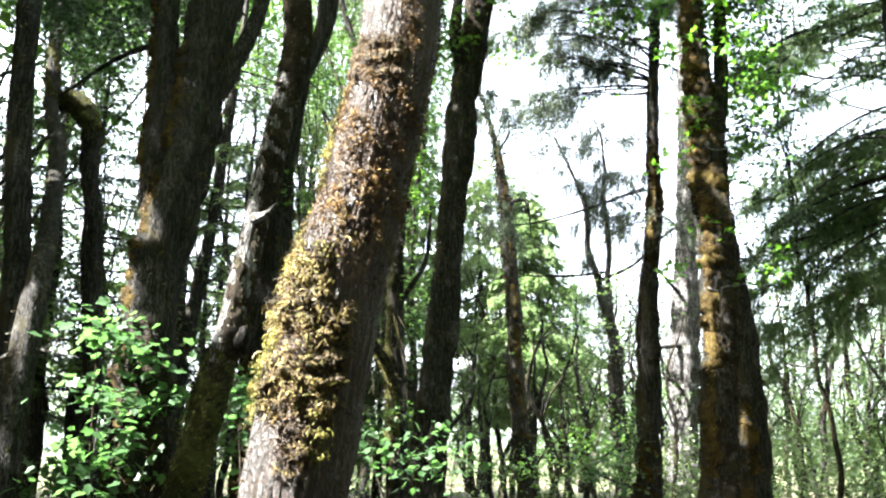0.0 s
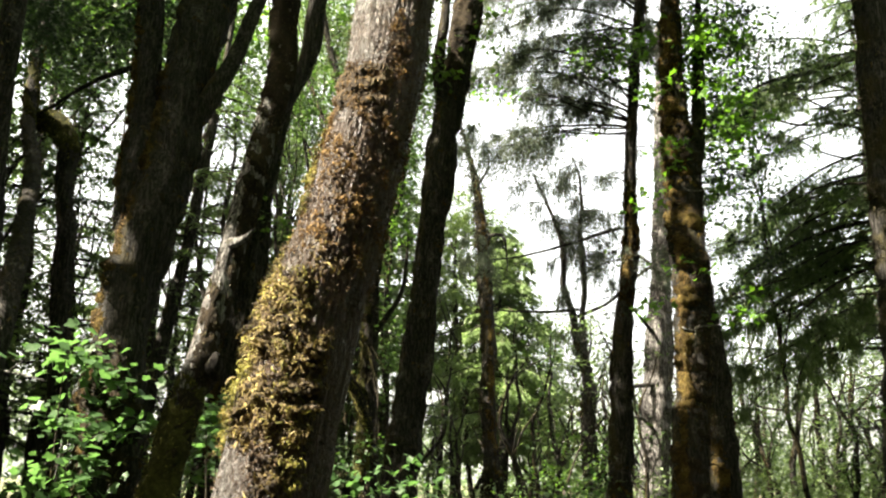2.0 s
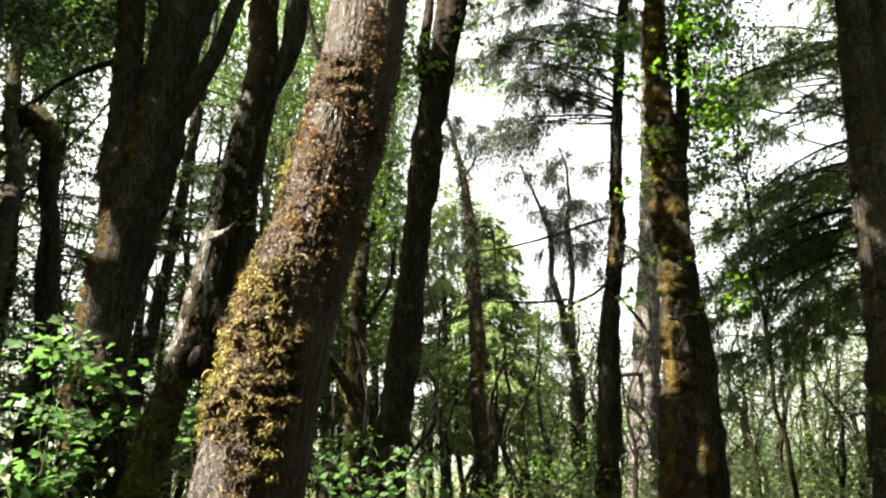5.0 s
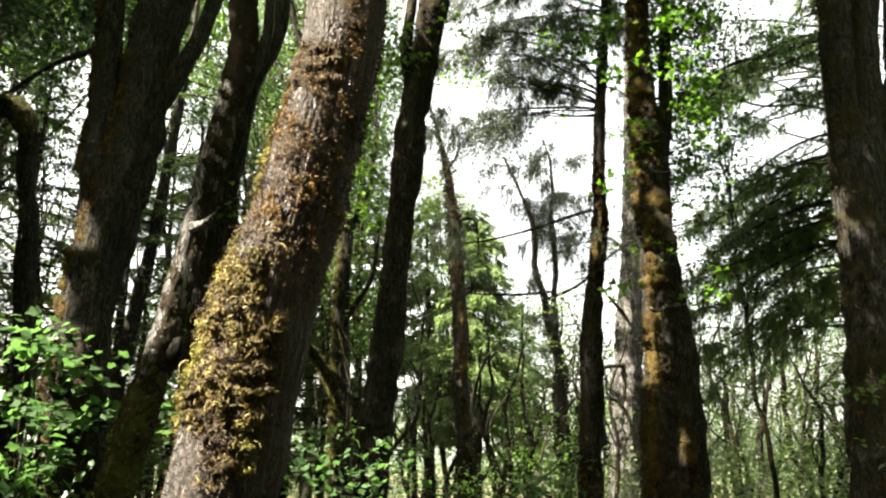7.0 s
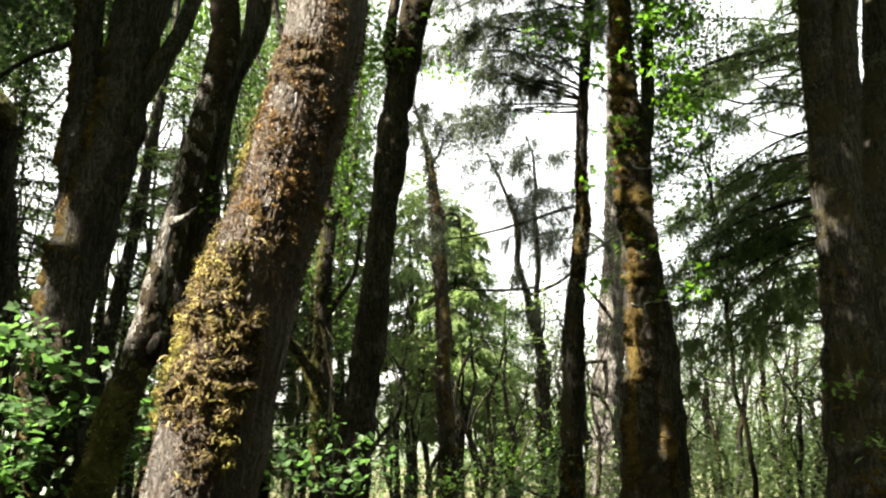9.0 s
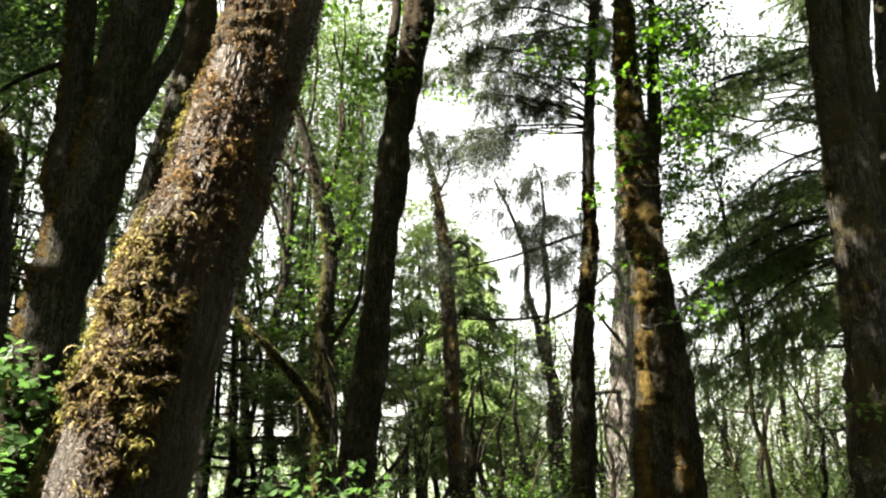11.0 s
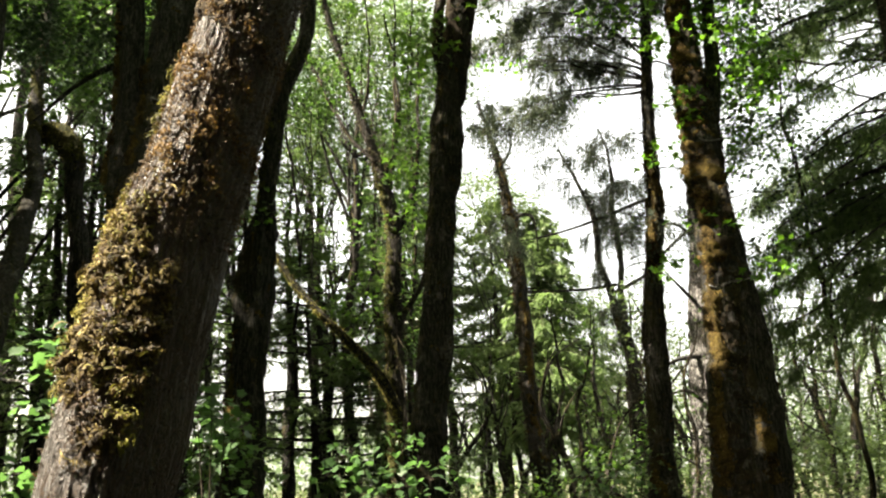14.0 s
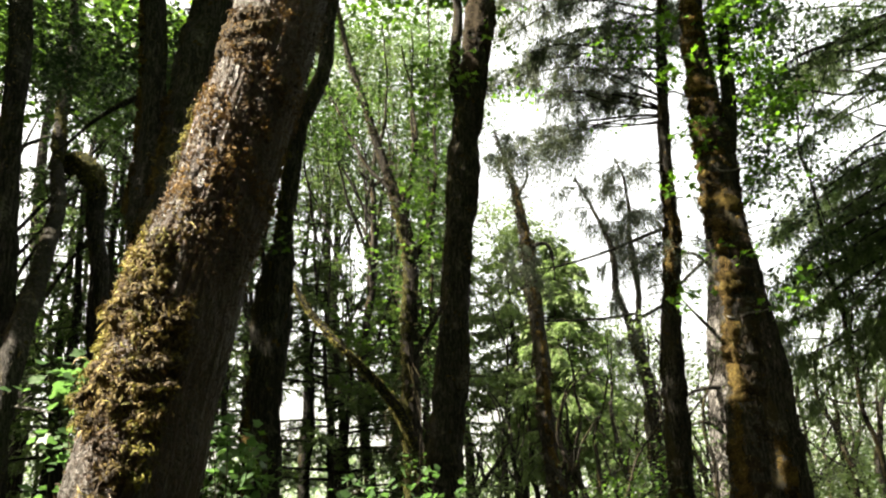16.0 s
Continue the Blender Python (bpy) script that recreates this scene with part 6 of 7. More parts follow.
def leafy_tree(x, y, height, blobs, leaf, seed, label, size=0.14, per_m3=4.0, per=12, radius=0.12, limbs=5, spread=0.28, share=0.25):
    """A slim broadleaf tree of the background: stem, a few limbs, a loose crown."""
    tree = thing("maple_tree", label, "tree", (x, y, 0), "background maples")
    rng = np.random.default_rng(seed)
    bend = rng.normal(0, 0.35, 4)
    main = wood(tree, "trunk", [(x, y, -0.3, radius * 1.3), (x + bend[0], y, height * 0.3, radius), (x + bend[1], y, height * 0.65, radius * 0.6), (x + bend[2], y + bend[3], height, 0.02)], BARK_BROWN, 10, 0.25, 0.08, seed, wander=0.06)
    stems = [main]
    for n in range(limbs):
        u = rng.uniform(0.3, 0.8)
        at = np.array([np.interp(u * main.length, main.s, main.c[:, i]) for i in range(3)])
        b = blobs[n % len(blobs)]
        to = np.array(b[:3]) + rng.normal(0, 0.4, 3) * np.array(b[3:6])
        mid = (at + to) / 2 + rng.normal(0, 0.25, 3)
        stems.append(wood(tree, "limb", [(*at, radius * 0.4), (*mid, radius * 0.25), (*to, 0.012)], BARK_DARK, 7, 0.25, 0.06, seed + n, wander=0.04))
    crown(tree, blobs, roots_of(*stems), leaf, size, rng, per_m3, per, spread, 0.012, share, glade)
    return tree


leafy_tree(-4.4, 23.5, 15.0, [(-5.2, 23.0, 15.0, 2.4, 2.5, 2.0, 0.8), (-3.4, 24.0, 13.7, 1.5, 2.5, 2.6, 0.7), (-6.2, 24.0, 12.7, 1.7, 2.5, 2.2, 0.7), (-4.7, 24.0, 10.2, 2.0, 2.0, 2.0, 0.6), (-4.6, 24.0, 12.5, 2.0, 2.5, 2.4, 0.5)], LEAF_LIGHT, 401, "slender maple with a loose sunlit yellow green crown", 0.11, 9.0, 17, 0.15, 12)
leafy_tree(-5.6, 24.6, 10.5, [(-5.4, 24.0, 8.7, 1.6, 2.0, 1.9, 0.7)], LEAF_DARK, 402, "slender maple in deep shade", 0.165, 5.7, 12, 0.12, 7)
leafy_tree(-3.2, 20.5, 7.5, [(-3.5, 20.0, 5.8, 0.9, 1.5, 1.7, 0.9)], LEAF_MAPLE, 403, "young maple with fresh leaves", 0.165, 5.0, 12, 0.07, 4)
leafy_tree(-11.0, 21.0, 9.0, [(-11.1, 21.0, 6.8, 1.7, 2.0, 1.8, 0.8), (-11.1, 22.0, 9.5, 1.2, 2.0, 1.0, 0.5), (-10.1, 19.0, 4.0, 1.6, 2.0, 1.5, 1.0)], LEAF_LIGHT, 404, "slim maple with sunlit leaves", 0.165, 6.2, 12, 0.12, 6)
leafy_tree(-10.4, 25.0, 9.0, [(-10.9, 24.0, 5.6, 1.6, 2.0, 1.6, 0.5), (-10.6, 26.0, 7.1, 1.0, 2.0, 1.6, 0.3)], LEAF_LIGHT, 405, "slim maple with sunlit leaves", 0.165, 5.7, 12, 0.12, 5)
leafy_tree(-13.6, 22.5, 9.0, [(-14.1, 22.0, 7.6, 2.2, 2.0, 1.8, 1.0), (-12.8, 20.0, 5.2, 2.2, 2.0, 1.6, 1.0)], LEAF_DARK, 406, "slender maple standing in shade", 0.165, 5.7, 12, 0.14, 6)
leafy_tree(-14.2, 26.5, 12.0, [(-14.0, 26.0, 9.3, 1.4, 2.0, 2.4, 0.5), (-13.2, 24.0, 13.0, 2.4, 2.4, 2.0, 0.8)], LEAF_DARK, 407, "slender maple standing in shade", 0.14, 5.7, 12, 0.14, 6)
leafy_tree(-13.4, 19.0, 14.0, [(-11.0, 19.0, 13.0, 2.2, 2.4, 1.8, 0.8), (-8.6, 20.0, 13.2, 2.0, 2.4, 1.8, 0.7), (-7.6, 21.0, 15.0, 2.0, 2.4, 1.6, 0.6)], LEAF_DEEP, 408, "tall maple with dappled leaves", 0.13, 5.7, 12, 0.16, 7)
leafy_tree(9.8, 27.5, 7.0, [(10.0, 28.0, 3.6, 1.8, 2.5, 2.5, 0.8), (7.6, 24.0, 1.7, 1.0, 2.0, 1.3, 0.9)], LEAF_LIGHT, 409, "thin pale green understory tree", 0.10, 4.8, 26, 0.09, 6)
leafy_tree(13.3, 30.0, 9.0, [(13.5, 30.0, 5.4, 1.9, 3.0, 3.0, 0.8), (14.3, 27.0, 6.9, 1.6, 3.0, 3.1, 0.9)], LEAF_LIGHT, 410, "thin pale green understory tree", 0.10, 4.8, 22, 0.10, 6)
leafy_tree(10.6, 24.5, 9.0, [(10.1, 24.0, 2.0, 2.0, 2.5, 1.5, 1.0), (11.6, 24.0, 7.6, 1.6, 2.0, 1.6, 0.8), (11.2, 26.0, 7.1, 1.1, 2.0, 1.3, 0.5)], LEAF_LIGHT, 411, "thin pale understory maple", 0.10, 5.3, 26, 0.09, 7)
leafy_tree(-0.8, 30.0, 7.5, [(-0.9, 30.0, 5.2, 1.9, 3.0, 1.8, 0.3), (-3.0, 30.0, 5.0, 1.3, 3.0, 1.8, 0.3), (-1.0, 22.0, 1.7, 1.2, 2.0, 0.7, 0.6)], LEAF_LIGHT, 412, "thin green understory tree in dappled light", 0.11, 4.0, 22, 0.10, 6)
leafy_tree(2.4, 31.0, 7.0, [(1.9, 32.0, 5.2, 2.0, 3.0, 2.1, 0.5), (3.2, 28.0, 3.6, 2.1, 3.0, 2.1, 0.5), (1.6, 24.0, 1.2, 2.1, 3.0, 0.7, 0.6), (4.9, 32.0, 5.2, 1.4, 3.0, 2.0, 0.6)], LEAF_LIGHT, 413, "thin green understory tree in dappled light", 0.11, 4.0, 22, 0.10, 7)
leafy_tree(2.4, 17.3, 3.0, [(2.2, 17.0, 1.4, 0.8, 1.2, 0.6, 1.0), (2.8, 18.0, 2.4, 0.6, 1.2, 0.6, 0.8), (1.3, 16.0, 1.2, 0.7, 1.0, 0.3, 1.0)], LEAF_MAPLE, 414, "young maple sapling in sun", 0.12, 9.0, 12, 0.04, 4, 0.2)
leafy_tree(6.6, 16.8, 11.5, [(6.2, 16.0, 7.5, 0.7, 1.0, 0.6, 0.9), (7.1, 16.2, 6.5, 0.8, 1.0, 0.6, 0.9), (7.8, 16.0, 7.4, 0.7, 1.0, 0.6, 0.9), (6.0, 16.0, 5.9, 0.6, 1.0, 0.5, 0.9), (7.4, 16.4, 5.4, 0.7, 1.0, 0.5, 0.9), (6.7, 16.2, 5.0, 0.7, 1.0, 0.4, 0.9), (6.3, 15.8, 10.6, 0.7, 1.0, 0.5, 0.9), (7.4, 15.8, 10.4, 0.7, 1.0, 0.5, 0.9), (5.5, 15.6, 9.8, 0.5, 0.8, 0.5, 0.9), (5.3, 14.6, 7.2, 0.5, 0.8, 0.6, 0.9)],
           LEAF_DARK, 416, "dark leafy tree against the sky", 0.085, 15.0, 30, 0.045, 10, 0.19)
leafy_tree(4.6, 27.2, 6.5, [(4.4, 27.0, 5.4, 1.0, 2.0, 1.4, 0.8), (4.2, 27.0, 3.0, 1.4, 2.0, 1.2, 0.8), (6.0, 28.0, 4.4, 1.2, 2.0, 1.2, 0.7)], LEAF_LIGHT, 417, "thin green understory tree", 0.11, 4.5, 22, 0.08, 6)
leafy_tree(8.9, 27.4, 6.5, [(8.9, 27.0, 4.8, 1.3, 2.0, 1.6, 0.8), (10.4, 27.0, 6.2, 1.2, 2.0, 0.7, 0.4), (8.0, 26.0, 2.6, 1.6, 2.0, 1.2, 0.9)], LEAF_LIGHT, 418, "thin pale green understory tree", 0.10, 4.5, 26, 0.08, 6)
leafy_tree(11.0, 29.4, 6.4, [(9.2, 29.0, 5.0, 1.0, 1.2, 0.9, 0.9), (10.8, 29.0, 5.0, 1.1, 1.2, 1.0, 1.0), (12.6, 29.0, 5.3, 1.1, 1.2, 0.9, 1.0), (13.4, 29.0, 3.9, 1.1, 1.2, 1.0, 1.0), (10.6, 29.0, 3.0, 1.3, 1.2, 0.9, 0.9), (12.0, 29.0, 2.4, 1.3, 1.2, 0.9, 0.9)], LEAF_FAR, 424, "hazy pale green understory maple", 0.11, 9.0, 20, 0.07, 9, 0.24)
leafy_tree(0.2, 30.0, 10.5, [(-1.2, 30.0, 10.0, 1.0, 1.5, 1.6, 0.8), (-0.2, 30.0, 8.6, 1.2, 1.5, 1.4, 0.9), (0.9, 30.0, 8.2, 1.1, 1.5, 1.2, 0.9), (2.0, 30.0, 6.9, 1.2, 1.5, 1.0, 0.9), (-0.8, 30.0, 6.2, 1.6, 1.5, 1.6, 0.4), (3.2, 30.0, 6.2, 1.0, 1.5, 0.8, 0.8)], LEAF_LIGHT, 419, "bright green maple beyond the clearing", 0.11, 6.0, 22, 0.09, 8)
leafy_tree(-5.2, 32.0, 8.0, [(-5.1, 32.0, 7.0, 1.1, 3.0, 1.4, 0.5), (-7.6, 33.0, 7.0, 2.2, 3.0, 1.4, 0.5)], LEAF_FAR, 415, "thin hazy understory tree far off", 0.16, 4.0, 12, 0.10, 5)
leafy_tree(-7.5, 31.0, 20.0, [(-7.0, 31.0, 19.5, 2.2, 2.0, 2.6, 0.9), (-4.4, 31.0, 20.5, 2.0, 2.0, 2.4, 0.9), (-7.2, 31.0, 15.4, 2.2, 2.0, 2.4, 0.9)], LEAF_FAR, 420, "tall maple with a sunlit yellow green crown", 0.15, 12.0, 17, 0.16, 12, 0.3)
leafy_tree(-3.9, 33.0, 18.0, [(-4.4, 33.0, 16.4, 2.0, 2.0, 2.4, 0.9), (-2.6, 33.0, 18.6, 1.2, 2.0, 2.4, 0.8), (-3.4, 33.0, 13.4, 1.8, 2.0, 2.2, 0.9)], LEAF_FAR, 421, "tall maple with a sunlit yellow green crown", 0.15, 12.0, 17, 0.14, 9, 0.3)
leafy_tree(-7.2, 28.0, 16.0, [(-8.2, 28.0, 16.0, 1.6, 1.6, 1.8, 0.9), (-6.2, 28.0, 16.4, 1.4, 1.6, 1.8, 0.9), (-7.6, 28.0, 13.0, 1.6, 1.6, 1.6, 0.9), (-6.0, 28.0, 12.6, 1.3, 1.6, 1.6, 0.9), (-9.0, 30.0, 19.0, 2.0, 2.0, 2.0, 0.9)], LEAF_DARK, 422, "slim maple with dappled green leaves", 0.12, 7.0, 17, 0.12, 8, 0.26)
leafy_tree(0.5, 30.6, 12.4, [(-0.6, 30.6, 12.2, 0.9, 1.4, 1.2, 0.9), (0.5, 30.6, 11.2, 0.9, 1.4, 1.3, 1.0), (1.2, 30.6, 9.4, 0.9, 1.4, 1.2, 1.0), (2.2, 30.6, 8.0, 0.9, 1.4, 0.9, 1.0), (3.6, 30.6, 7.0, 1.1, 1.4, 0.7, 0.9)], LEAF_LIGHT, 423, "bright green maple beyond the clearing", 0.12, 20.0, 16, 0.09, 8, 0.24)


def leafy_screen():
    """Slim maples close together on the left, whose loose crowns fill the view up to the top."""
    rng = np.random.default_rng(66)
    for n in range(11):
        x0 = -0.72 + 0.063 * n
        blobs = []
        for k in range(1 if n < 4 else 2, 8):
            y = rng.uniform(17.5, 28)
            z = y * (0.04 + 0.088 * (k + rng.uniform(-0.4, 0.4)))
            blobs.append((y * (x0 + rng.uniform(-0.03, 0.03)), y, 1.6 + z, y * 0.055, 1.4, y * 0.045, rng.uniform(0.5, 1.0) * (0.6 if n < 4 else 1.0) * (0.2 if n < 7 and k < 4 else 0.45 if n < 4 and k < 6 else 1.0)))
        y = 22 + rng.uniform(-2, 2)
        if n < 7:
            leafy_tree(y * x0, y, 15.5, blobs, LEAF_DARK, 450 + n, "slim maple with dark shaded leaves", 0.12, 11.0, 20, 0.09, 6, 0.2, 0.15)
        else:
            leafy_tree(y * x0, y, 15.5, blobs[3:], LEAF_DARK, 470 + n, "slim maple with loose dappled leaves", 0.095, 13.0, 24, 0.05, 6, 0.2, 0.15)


leafy_screen()


def thin_stems():
    """Slim bare-stemmed trees in the understory: a few models, set about."""
    rng = np.random.default_rng(77)
    models = []
    for n in range(6):
        tree = thing("sapling", "thin mossy understory stem with few leaves", "tree", (0, 0, 0), "thin understory stems")
        h = 4.5 + 0.5 * n
        b = rng.normal(0, 0.3, 6)
        main = wood(tree, "trunk", [(0, 0, -0.3, 0.085), (b[0], 0, h * 0.3, 0.07), (b[1] + b[0], b[2], h * 0.65, 0.05), (b[1] + b[3], b[4], h, 0.012)], BARK_DARK if n % 2 else BARK_BROWN, 8, 0.2, 0.1, 500 + n, wander=0.09)
        stems = [main]
        for k in range(3):
            u = rng.uniform(0.3, 0.8) * main.length
            at = np.array([np.interp(u, main.s, main.c[:, i]) for i in range(3)])
            to = at + np.array((rng.normal(0, 0.7), rng.normal(0, 0.5), rng.uniform(0.8, 1.8)))
            stems.append(wood(tree, "limb", [(*at, 0.035), (*((at + to) / 2 + rng.normal(0, 0.15, 3)), 0.025), (*to, 0.008)], BARK_DARK, 6, 0.2, 0.08, 520 + k, wander=0.05))
        crown(tree, [(*(s.c[-1]), 0.7, 0.7, 0.5, 1.0) for s in stems], roots_of(*stems), LEAF_LIGHT if n % 2 else LEAF_DARK, 0.12, rng, 6.0, 10, 0.22, 0.008, 0.5, None)
        models.append(tree)
    spots = [(10.2, 25.0), (10.9, 25.2), (11.7, 25.0), (9.7, 23.0), (9.1, 24.4), (8.2, 22.0), (1.2, 22.0), (1.7, 24.5), (2.1, 23.0), (2.6, 25.5), (1.0, 25.0), (3.0, 27.0), (0.2, 26.0), (-0.2, 22.5), (5.4, 26.0), (4.6, 24.0), (12.6, 26.0), (13.2, 25.0), (7.3, 23.6)]
    while len(spots) < 76:
        x, y = rng.uniform(-16, 17), rng.uniform(18.5, 36)
        if abs(x / y - 0.03) > 0.008 and not (-0.34 < x / y < -0.09 and rng.uniform() < 0.93) and min(math.hypot(x - a, y - c) for a, c in spots) > 0.7:
            spots.append((x, y))
    for n, (x, y) in enumerate(spots):
        m = pose(x, y, 0, rng.normal(0, 3), rng.normal(0, 5), rng.uniform(0, 360)) @ Matrix.Scale(rng.uniform(0.75, 1.15), 4)
        tree = models[n] if n < len(models) else copy_thing(models[n % len(models)], m)
        tree.matrix_basis = m


thin_stems()


def undergrowth():
    """Low bushes between the stems: too many to count."""
    rng = np.random.default_rng(88)
    n = 3200
    x, y = rng.uniform(-26, 28, n), rng.uniform(17, 58, n)
    z = rng.uniform(0.05, 1, n) ** 1.2 * (1.4 + 0.9 * np.sin(x * 0.9) * np.sin(y * 0.7) + 0.02 * (y - 17))
    x[:900], y[:900] = rng.uniform(3.5, 16, 900), rng.uniform(18, 27, 900)
    z[:900] = rng.uniform(0.0, 2.0, 900)
    x[900:1300], y[900:1300] = rng.uniform(-11, -2, 400), rng.uniform(24, 38, 400)
    z[900:1300] = rng.uniform(0.0, 1.5, 400)
    v, f = sprays(np.stack([x, y, np.maximum(z, 0.05)], -1), 0.40, 18, 0.11, rng, 0.6)
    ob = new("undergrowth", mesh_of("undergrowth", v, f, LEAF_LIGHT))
    tagged(ob, "low green bushes and ferns under the trees", "undergrowth", kind="stuff")


undergrowth()

leafy_tree(1.9, 15.4, 1.9, [(1.75, 15.2, 1.15, 0.6, 0.7, 0.5, 1.0), (2.3, 15.6, 1.5, 0.35, 0.6, 0.6, 1.0), (1.1, 15.8, 0.9, 0.5, 0.7, 0.3, 1.0)], LEAF_LIGHT, 430, "low pale green bush in full sun", 0.10, 22.0, 16, 0.03, 5, 0.14)
leafy_tree(0.3, 19.6, 2.6, [(0.2, 19.5, 1.2, 0.9, 0.8, 0.5, 1.0), (1.6, 20.0, 1.5, 0.7, 0.8, 0.7, 1.0), (2.3, 20.5, 2.2, 0.5, 0.8, 0.7, 0.8)], LEAF_MAPLE, 431, "low green maple sapling in dappled sun", 0.12, 12.0, 14, 0.03, 5, 0.18)

# ---- near shrub ----


def leaf_mesh(name, seed):
    """A broad toothed leaf, folded along its rib."""
    rng = np.random.default_rng(seed)
    k = 21
    a = np.linspace(-2.6, 2.6, k)
    r = 0.52 * (1 + 0.20 * np.cos(a * 4.8) + 0.05 * np.cos(a * 15) + rng.normal(0, 0.03, k)) * (1 - 0.06 * np.abs(a))
    y, x = 0.5 + r * np.cos(a), r * np.sin(a) * 0.95
    rim = np.stack([x, y, 0.16 * np.abs(x) - 0.14 * (y - 0.4) ** 2], -1)
    v = np.concatenate([[(0, 0, 0), (0, 0.5, 0)], rim])
    f = [(1, 2 + i + 1, 2 + i) for i in range(k - 1)] + [(0, 1, 2), (0, 2 + k - 1, 1)]
    return mesh_of(name, v, np.array(f), SHRUB_LEAF)


SHRUB_LEAF = leafy("shrub_leaf", (0.022, 0.056, 0.020), (0.080, 0.150, 0.056), (0.130, 0.285, 0.070), 0.42)
LEAVES = [leaf_mesh("leaf", 600 + n) for n in range(5)]


def shrub(label, base, tips, count, size, seed, spread):
    """A shrub of bent thin stems whose single leaves can be told apart."""
    bush = thing("shrub", label, "shrub", base, "leafy shrubs")
    rng = np.random.default_rng(seed)
    stems = []
    for n, tip in enumerate(tips):
        mid = (np.array(base) * 0.45 + np.array(tip) * 0.55) + (0, 0, 0.15) + rng.normal(0, 0.08, 3)
        stems.append(wood(bush, "stem", [(*base, 0.014), (*mid, 0.010), (*tip, 0.003)], TWIG, 6, 0.06, 0.05, seed + n, wander=0.02))
    ends = np.array(tips)
    pts = ends[rng.integers(0, len(ends), count)] + rng.normal(0, 1, (count, 3)) * spread
    v, f = twigs_to(pts, np.concatenate([s.c[len(s.c) // 2 :: 2] for s in stems]), 0.004, rng, 0.6)
    part("twigwork", mesh_of("twigwork", v, f, TWIG), bush, "", "stuff")
    for n, p in enumerate(pts):
        ob = part("leaf", LEAVES[n % 5], bush)
        s = size * rng.uniform(0.6, 1.25)
        ob.matrix_basis = Matrix.LocRotScale(p, Euler((rng.normal(-0.25, 0.5), rng.normal(0, 0.45), rng.uniform(0, 6.28))), (s, s, s))


shrub("bright green broad-leaved shrub in a patch of sun", (-4.80, 9.20, -0.1),
      [(-4.70, 9.00, 3.00), (-4.40, 9.00, 2.90), (-4.10, 9.20, 2.60), (-4.60, 9.00, 2.20), (-4.10, 9.00, 2.10), (-4.80, 9.00, 1.60), (-4.30, 8.80, 1.60), (-5.00, 9.00, 1.20), (-4.40, 9.00, 1.20), (-5.6, 9.1, 1.3)], 560, 0.125, 701, (0.19, 0.29, 0.14))
shrub("broad-leaved shrub half in shade", (-4.58, 9.32, -0.1),
      [(-4.58, 9.48, 2.07), (-3.95, 9.95, 2.23), (-3.32, 10.11, 2.15), (-3.08, 9.95, 1.76), (-4.58, 9.32, 1.44), (-3.63, 9.80, 1.52), (-5.21, 9.32, 1.28), (-3.00, 9.80, 1.28), (-3.24, 9.50, 2.25), (-3.05, 9.50, 1.87), (-3.35, 9.50, 1.94), (-3.18, 9.50, 2.37)], 300, 0.120, 704, (0.21, 0.25, 0.13))
shrub("low green shrub at the foot of the dark trunk", (-0.9, 9.1, -0.1),
      [(-1.5, 9.0, 1.65), (-1.2, 9.0, 1.5), (-0.8, 9.0, 1.7), (-0.5, 9.2, 1.5), (-1.0, 9.1, 1.3)], 150, 0.092, 702, (0.22, 0.25, 0.11))
shrub("pale green bush in full sun", (1.9, 15.0, -0.1), [(1.6, 14.9, 1.35), (1.9, 14.9, 1.5), (2.2, 15.0, 1.3), (1.75, 14.8, 1.1), (2.1, 14.8, 1.05), (2.45, 15.1, 1.7)], 170, 0.10, 705, (0.22, 0.2, 0.14))
shrub("small green shrub beside the mossy maple", (-2.85, 9.00, -0.1), [(-2.92, 8.85, 2.20), (-2.78, 8.85, 2.35), (-2.62, 8.85, 2.12)], 50, 0.120, 703, (0.12, 0.12, 0.06))

def dead_twigs():
    """Pale dry twigs caught among the shrub leaves."""
    for label, forks in (("pale dry forked twig caught in the shrub", ([(-4.63, 9.12, 2.48, 0.009), (-4.51, 9.12, 2.61, 0.013), (-4.33, 9.12, 2.68, 0.012), (-4.11, 9.12, 2.67, 0.005)], [(-4.51, 9.12, 2.61, 0.011), (-4.33, 9.08, 2.53, 0.005)], [(-4.63, 9.12, 2.48, 0.009), (-4.68, 9.15, 1.43, 0.018), (-4.64, 9.12, -0.10, 0.021)])),
                         ("bleached bent dead branch lying across the shrub", ([(-6.01, 9.00, 2.55, 0.018), (-5.60, 9.00, 2.75, 0.018), (-5.24, 9.00, 2.72, 0.015), (-4.88, 9.00, 2.64, 0.006)], [(-6.01, 9.00, 2.55, 0.017), (-6.12, 9.09, 0.88, 0.021), (-5.94, 9.00, -0.10, 0.024)], [(-5.35, 9.00, 2.73, 0.011), (-5.13, 8.91, 2.86, 0.005)]))):
        twig = thing("dead_branch", label, "branch", forks[0][0][:2] + (0,))
        for n, pts in enumerate(forks):
            wood(twig, "twig", pts, BARK_PALE, 6, 0.04, 0.1, 940 + n, wander=0.008)


dead_twigs()

# ---- unseen woods around and behind ----


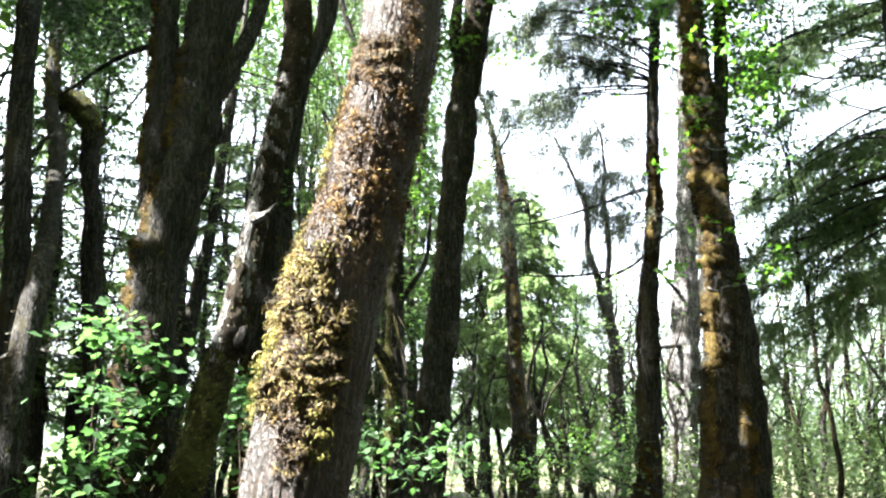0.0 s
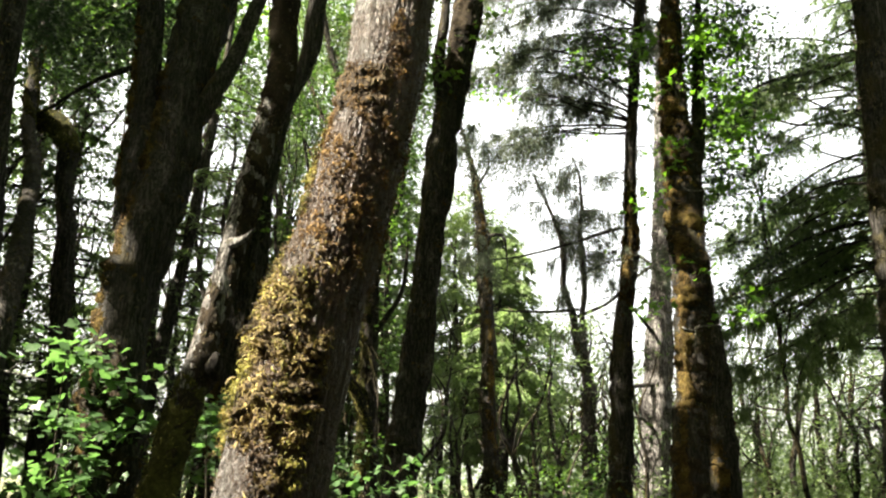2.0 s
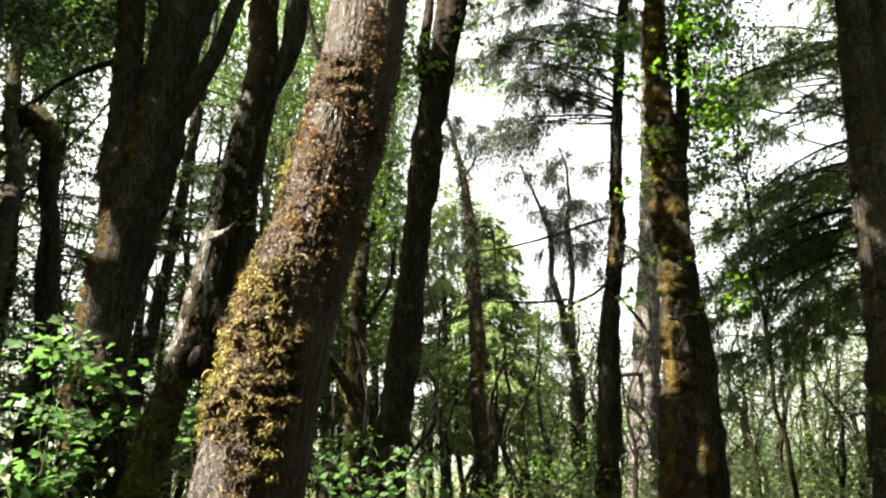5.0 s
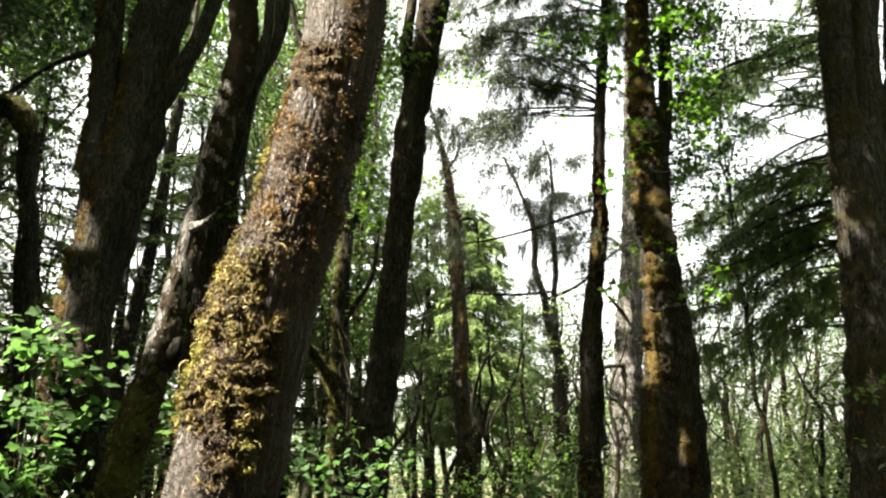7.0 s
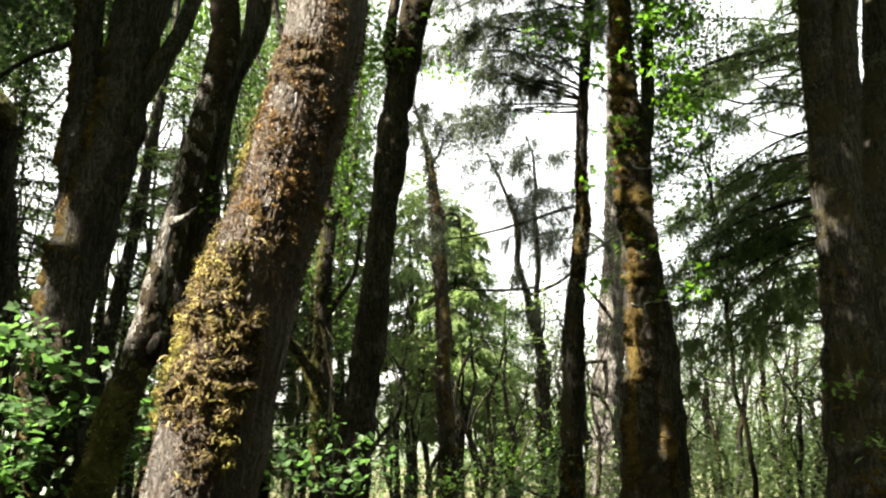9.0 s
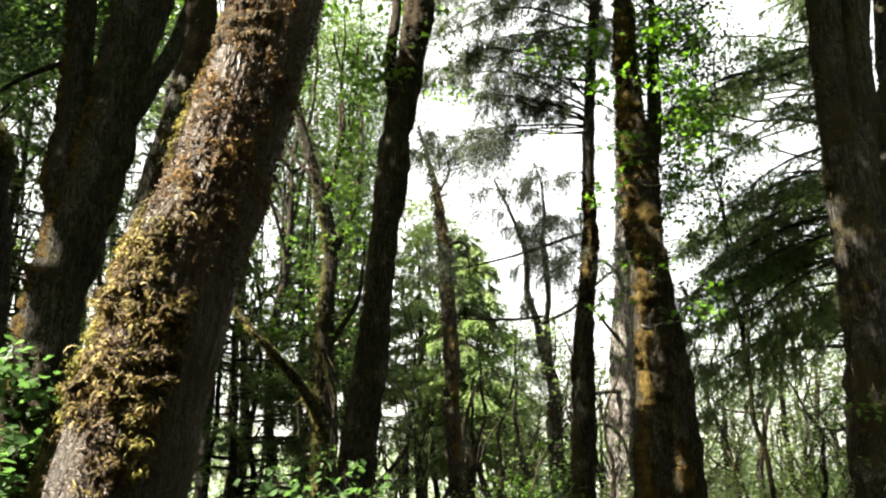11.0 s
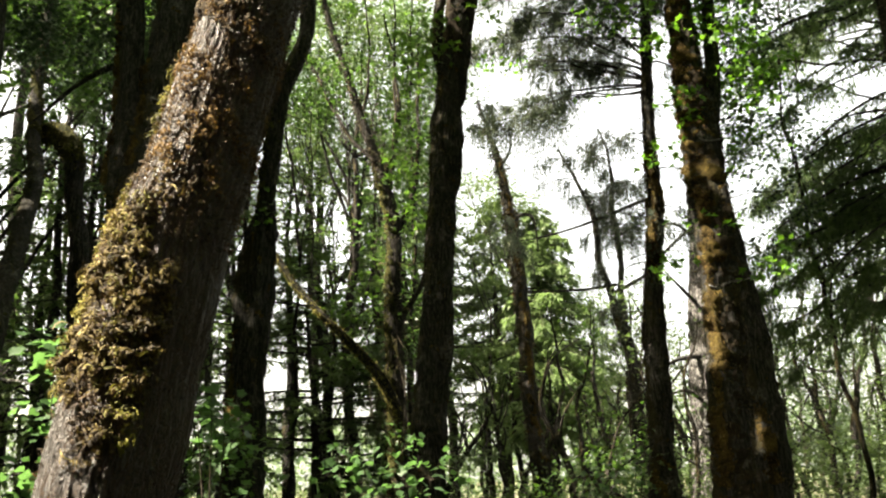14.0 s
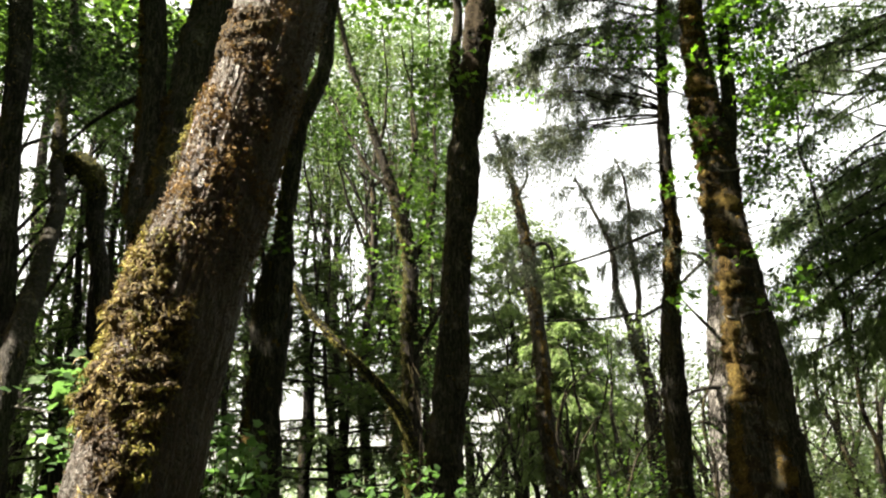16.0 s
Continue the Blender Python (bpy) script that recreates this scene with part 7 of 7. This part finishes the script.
def closing_trees():
    """Plain unseen trees added behind and beside the camera, closing the place, cutting light."""
    rng = np.random.default_rng(99)
    for n, (x, y) in enumerate(((-9.5, 2.0), (-6.5, -3.5), (-1.5, -5.0), (13.0, -1.0), (13.0, 6.0), (-13.0, 6.5), (-4.0, -10.0), (4.0, -9.0), (14.0, 12.0), (-15.0, 14.0), (-12.0, -3.0), (-12.5, 9.5))):
        tree = thing("maple_tree", "unseen dark maple added out of view to block light", "tree", (x, y, 0), "grove edge maples")
        main = wood(tree, "trunk", [(x, y, -0.3, 0.4), (x + rng.normal(0, 0.2), y, 4, 0.3), (x + rng.normal(0, 0.4), y, 9, 0.2), (x, y, 13, 0.03)], BARK_DARK, 12, 0.3, 0.1, 800 + n)
        crown(tree, [(x, y, 11.0, 3.8, 3.8, 2.0, 1.0), (x + rng.normal(0, 1.5), y + rng.normal(0, 1.5), 7.6, 3.0, 3.0, 1.8, 1.0), (x, y, 4.0, 1.6, 1.6, 1.4, 0.5)], roots_of(main), LEAF_MAPLE, 0.36 if y > 0 else 0.5, rng, 3.6 if y > 0 else 2.8, 13 if y > 0 else 12, 0.45, 0.015, 0.1, sun_gap)


closing_trees()


def added_shade_canopy():
    """Unseen tall maples added on the sunny side; their high crowns shade the woods below."""
    rng = np.random.default_rng(123)
    for n, (x, y, h) in enumerate(((-17.0, 18.0, 17.5), (-16.0, 24.0, 18.5), (-12.8, 28.0, 19.0))):
        tree = thing("maple_tree", "unseen tall maple added to shade the woods", "tree", (x, y, 0), "high crowned maples")
        main = wood(tree, "trunk", [(x, y, -0.3, 0.36), (x + 0.3, y, h * 0.4, 0.26), (x - 0.2, y, h * 0.75, 0.16), (x, y, h + 0.5, 0.03)], BARK_DARK, 12, 0.4, 0.1, 830 + n)
        crown(tree, [(x, y, h, 3.4, 3.2, 1.3, 1.0), (x + 2.4, y + rng.normal(0, 1.5), h - 0.4, 2.4, 2.6, 1.1, 1.0), (x - 2.6, y + rng.normal(0, 1.5), h - 0.8, 2.6, 2.6, 1.2, 1.0)], roots_of(main), LEAF_MAPLE, 0.4, rng, 3.4, 12, 0.45, 0.015, 0.1, sun_gap)


added_shade_canopy()
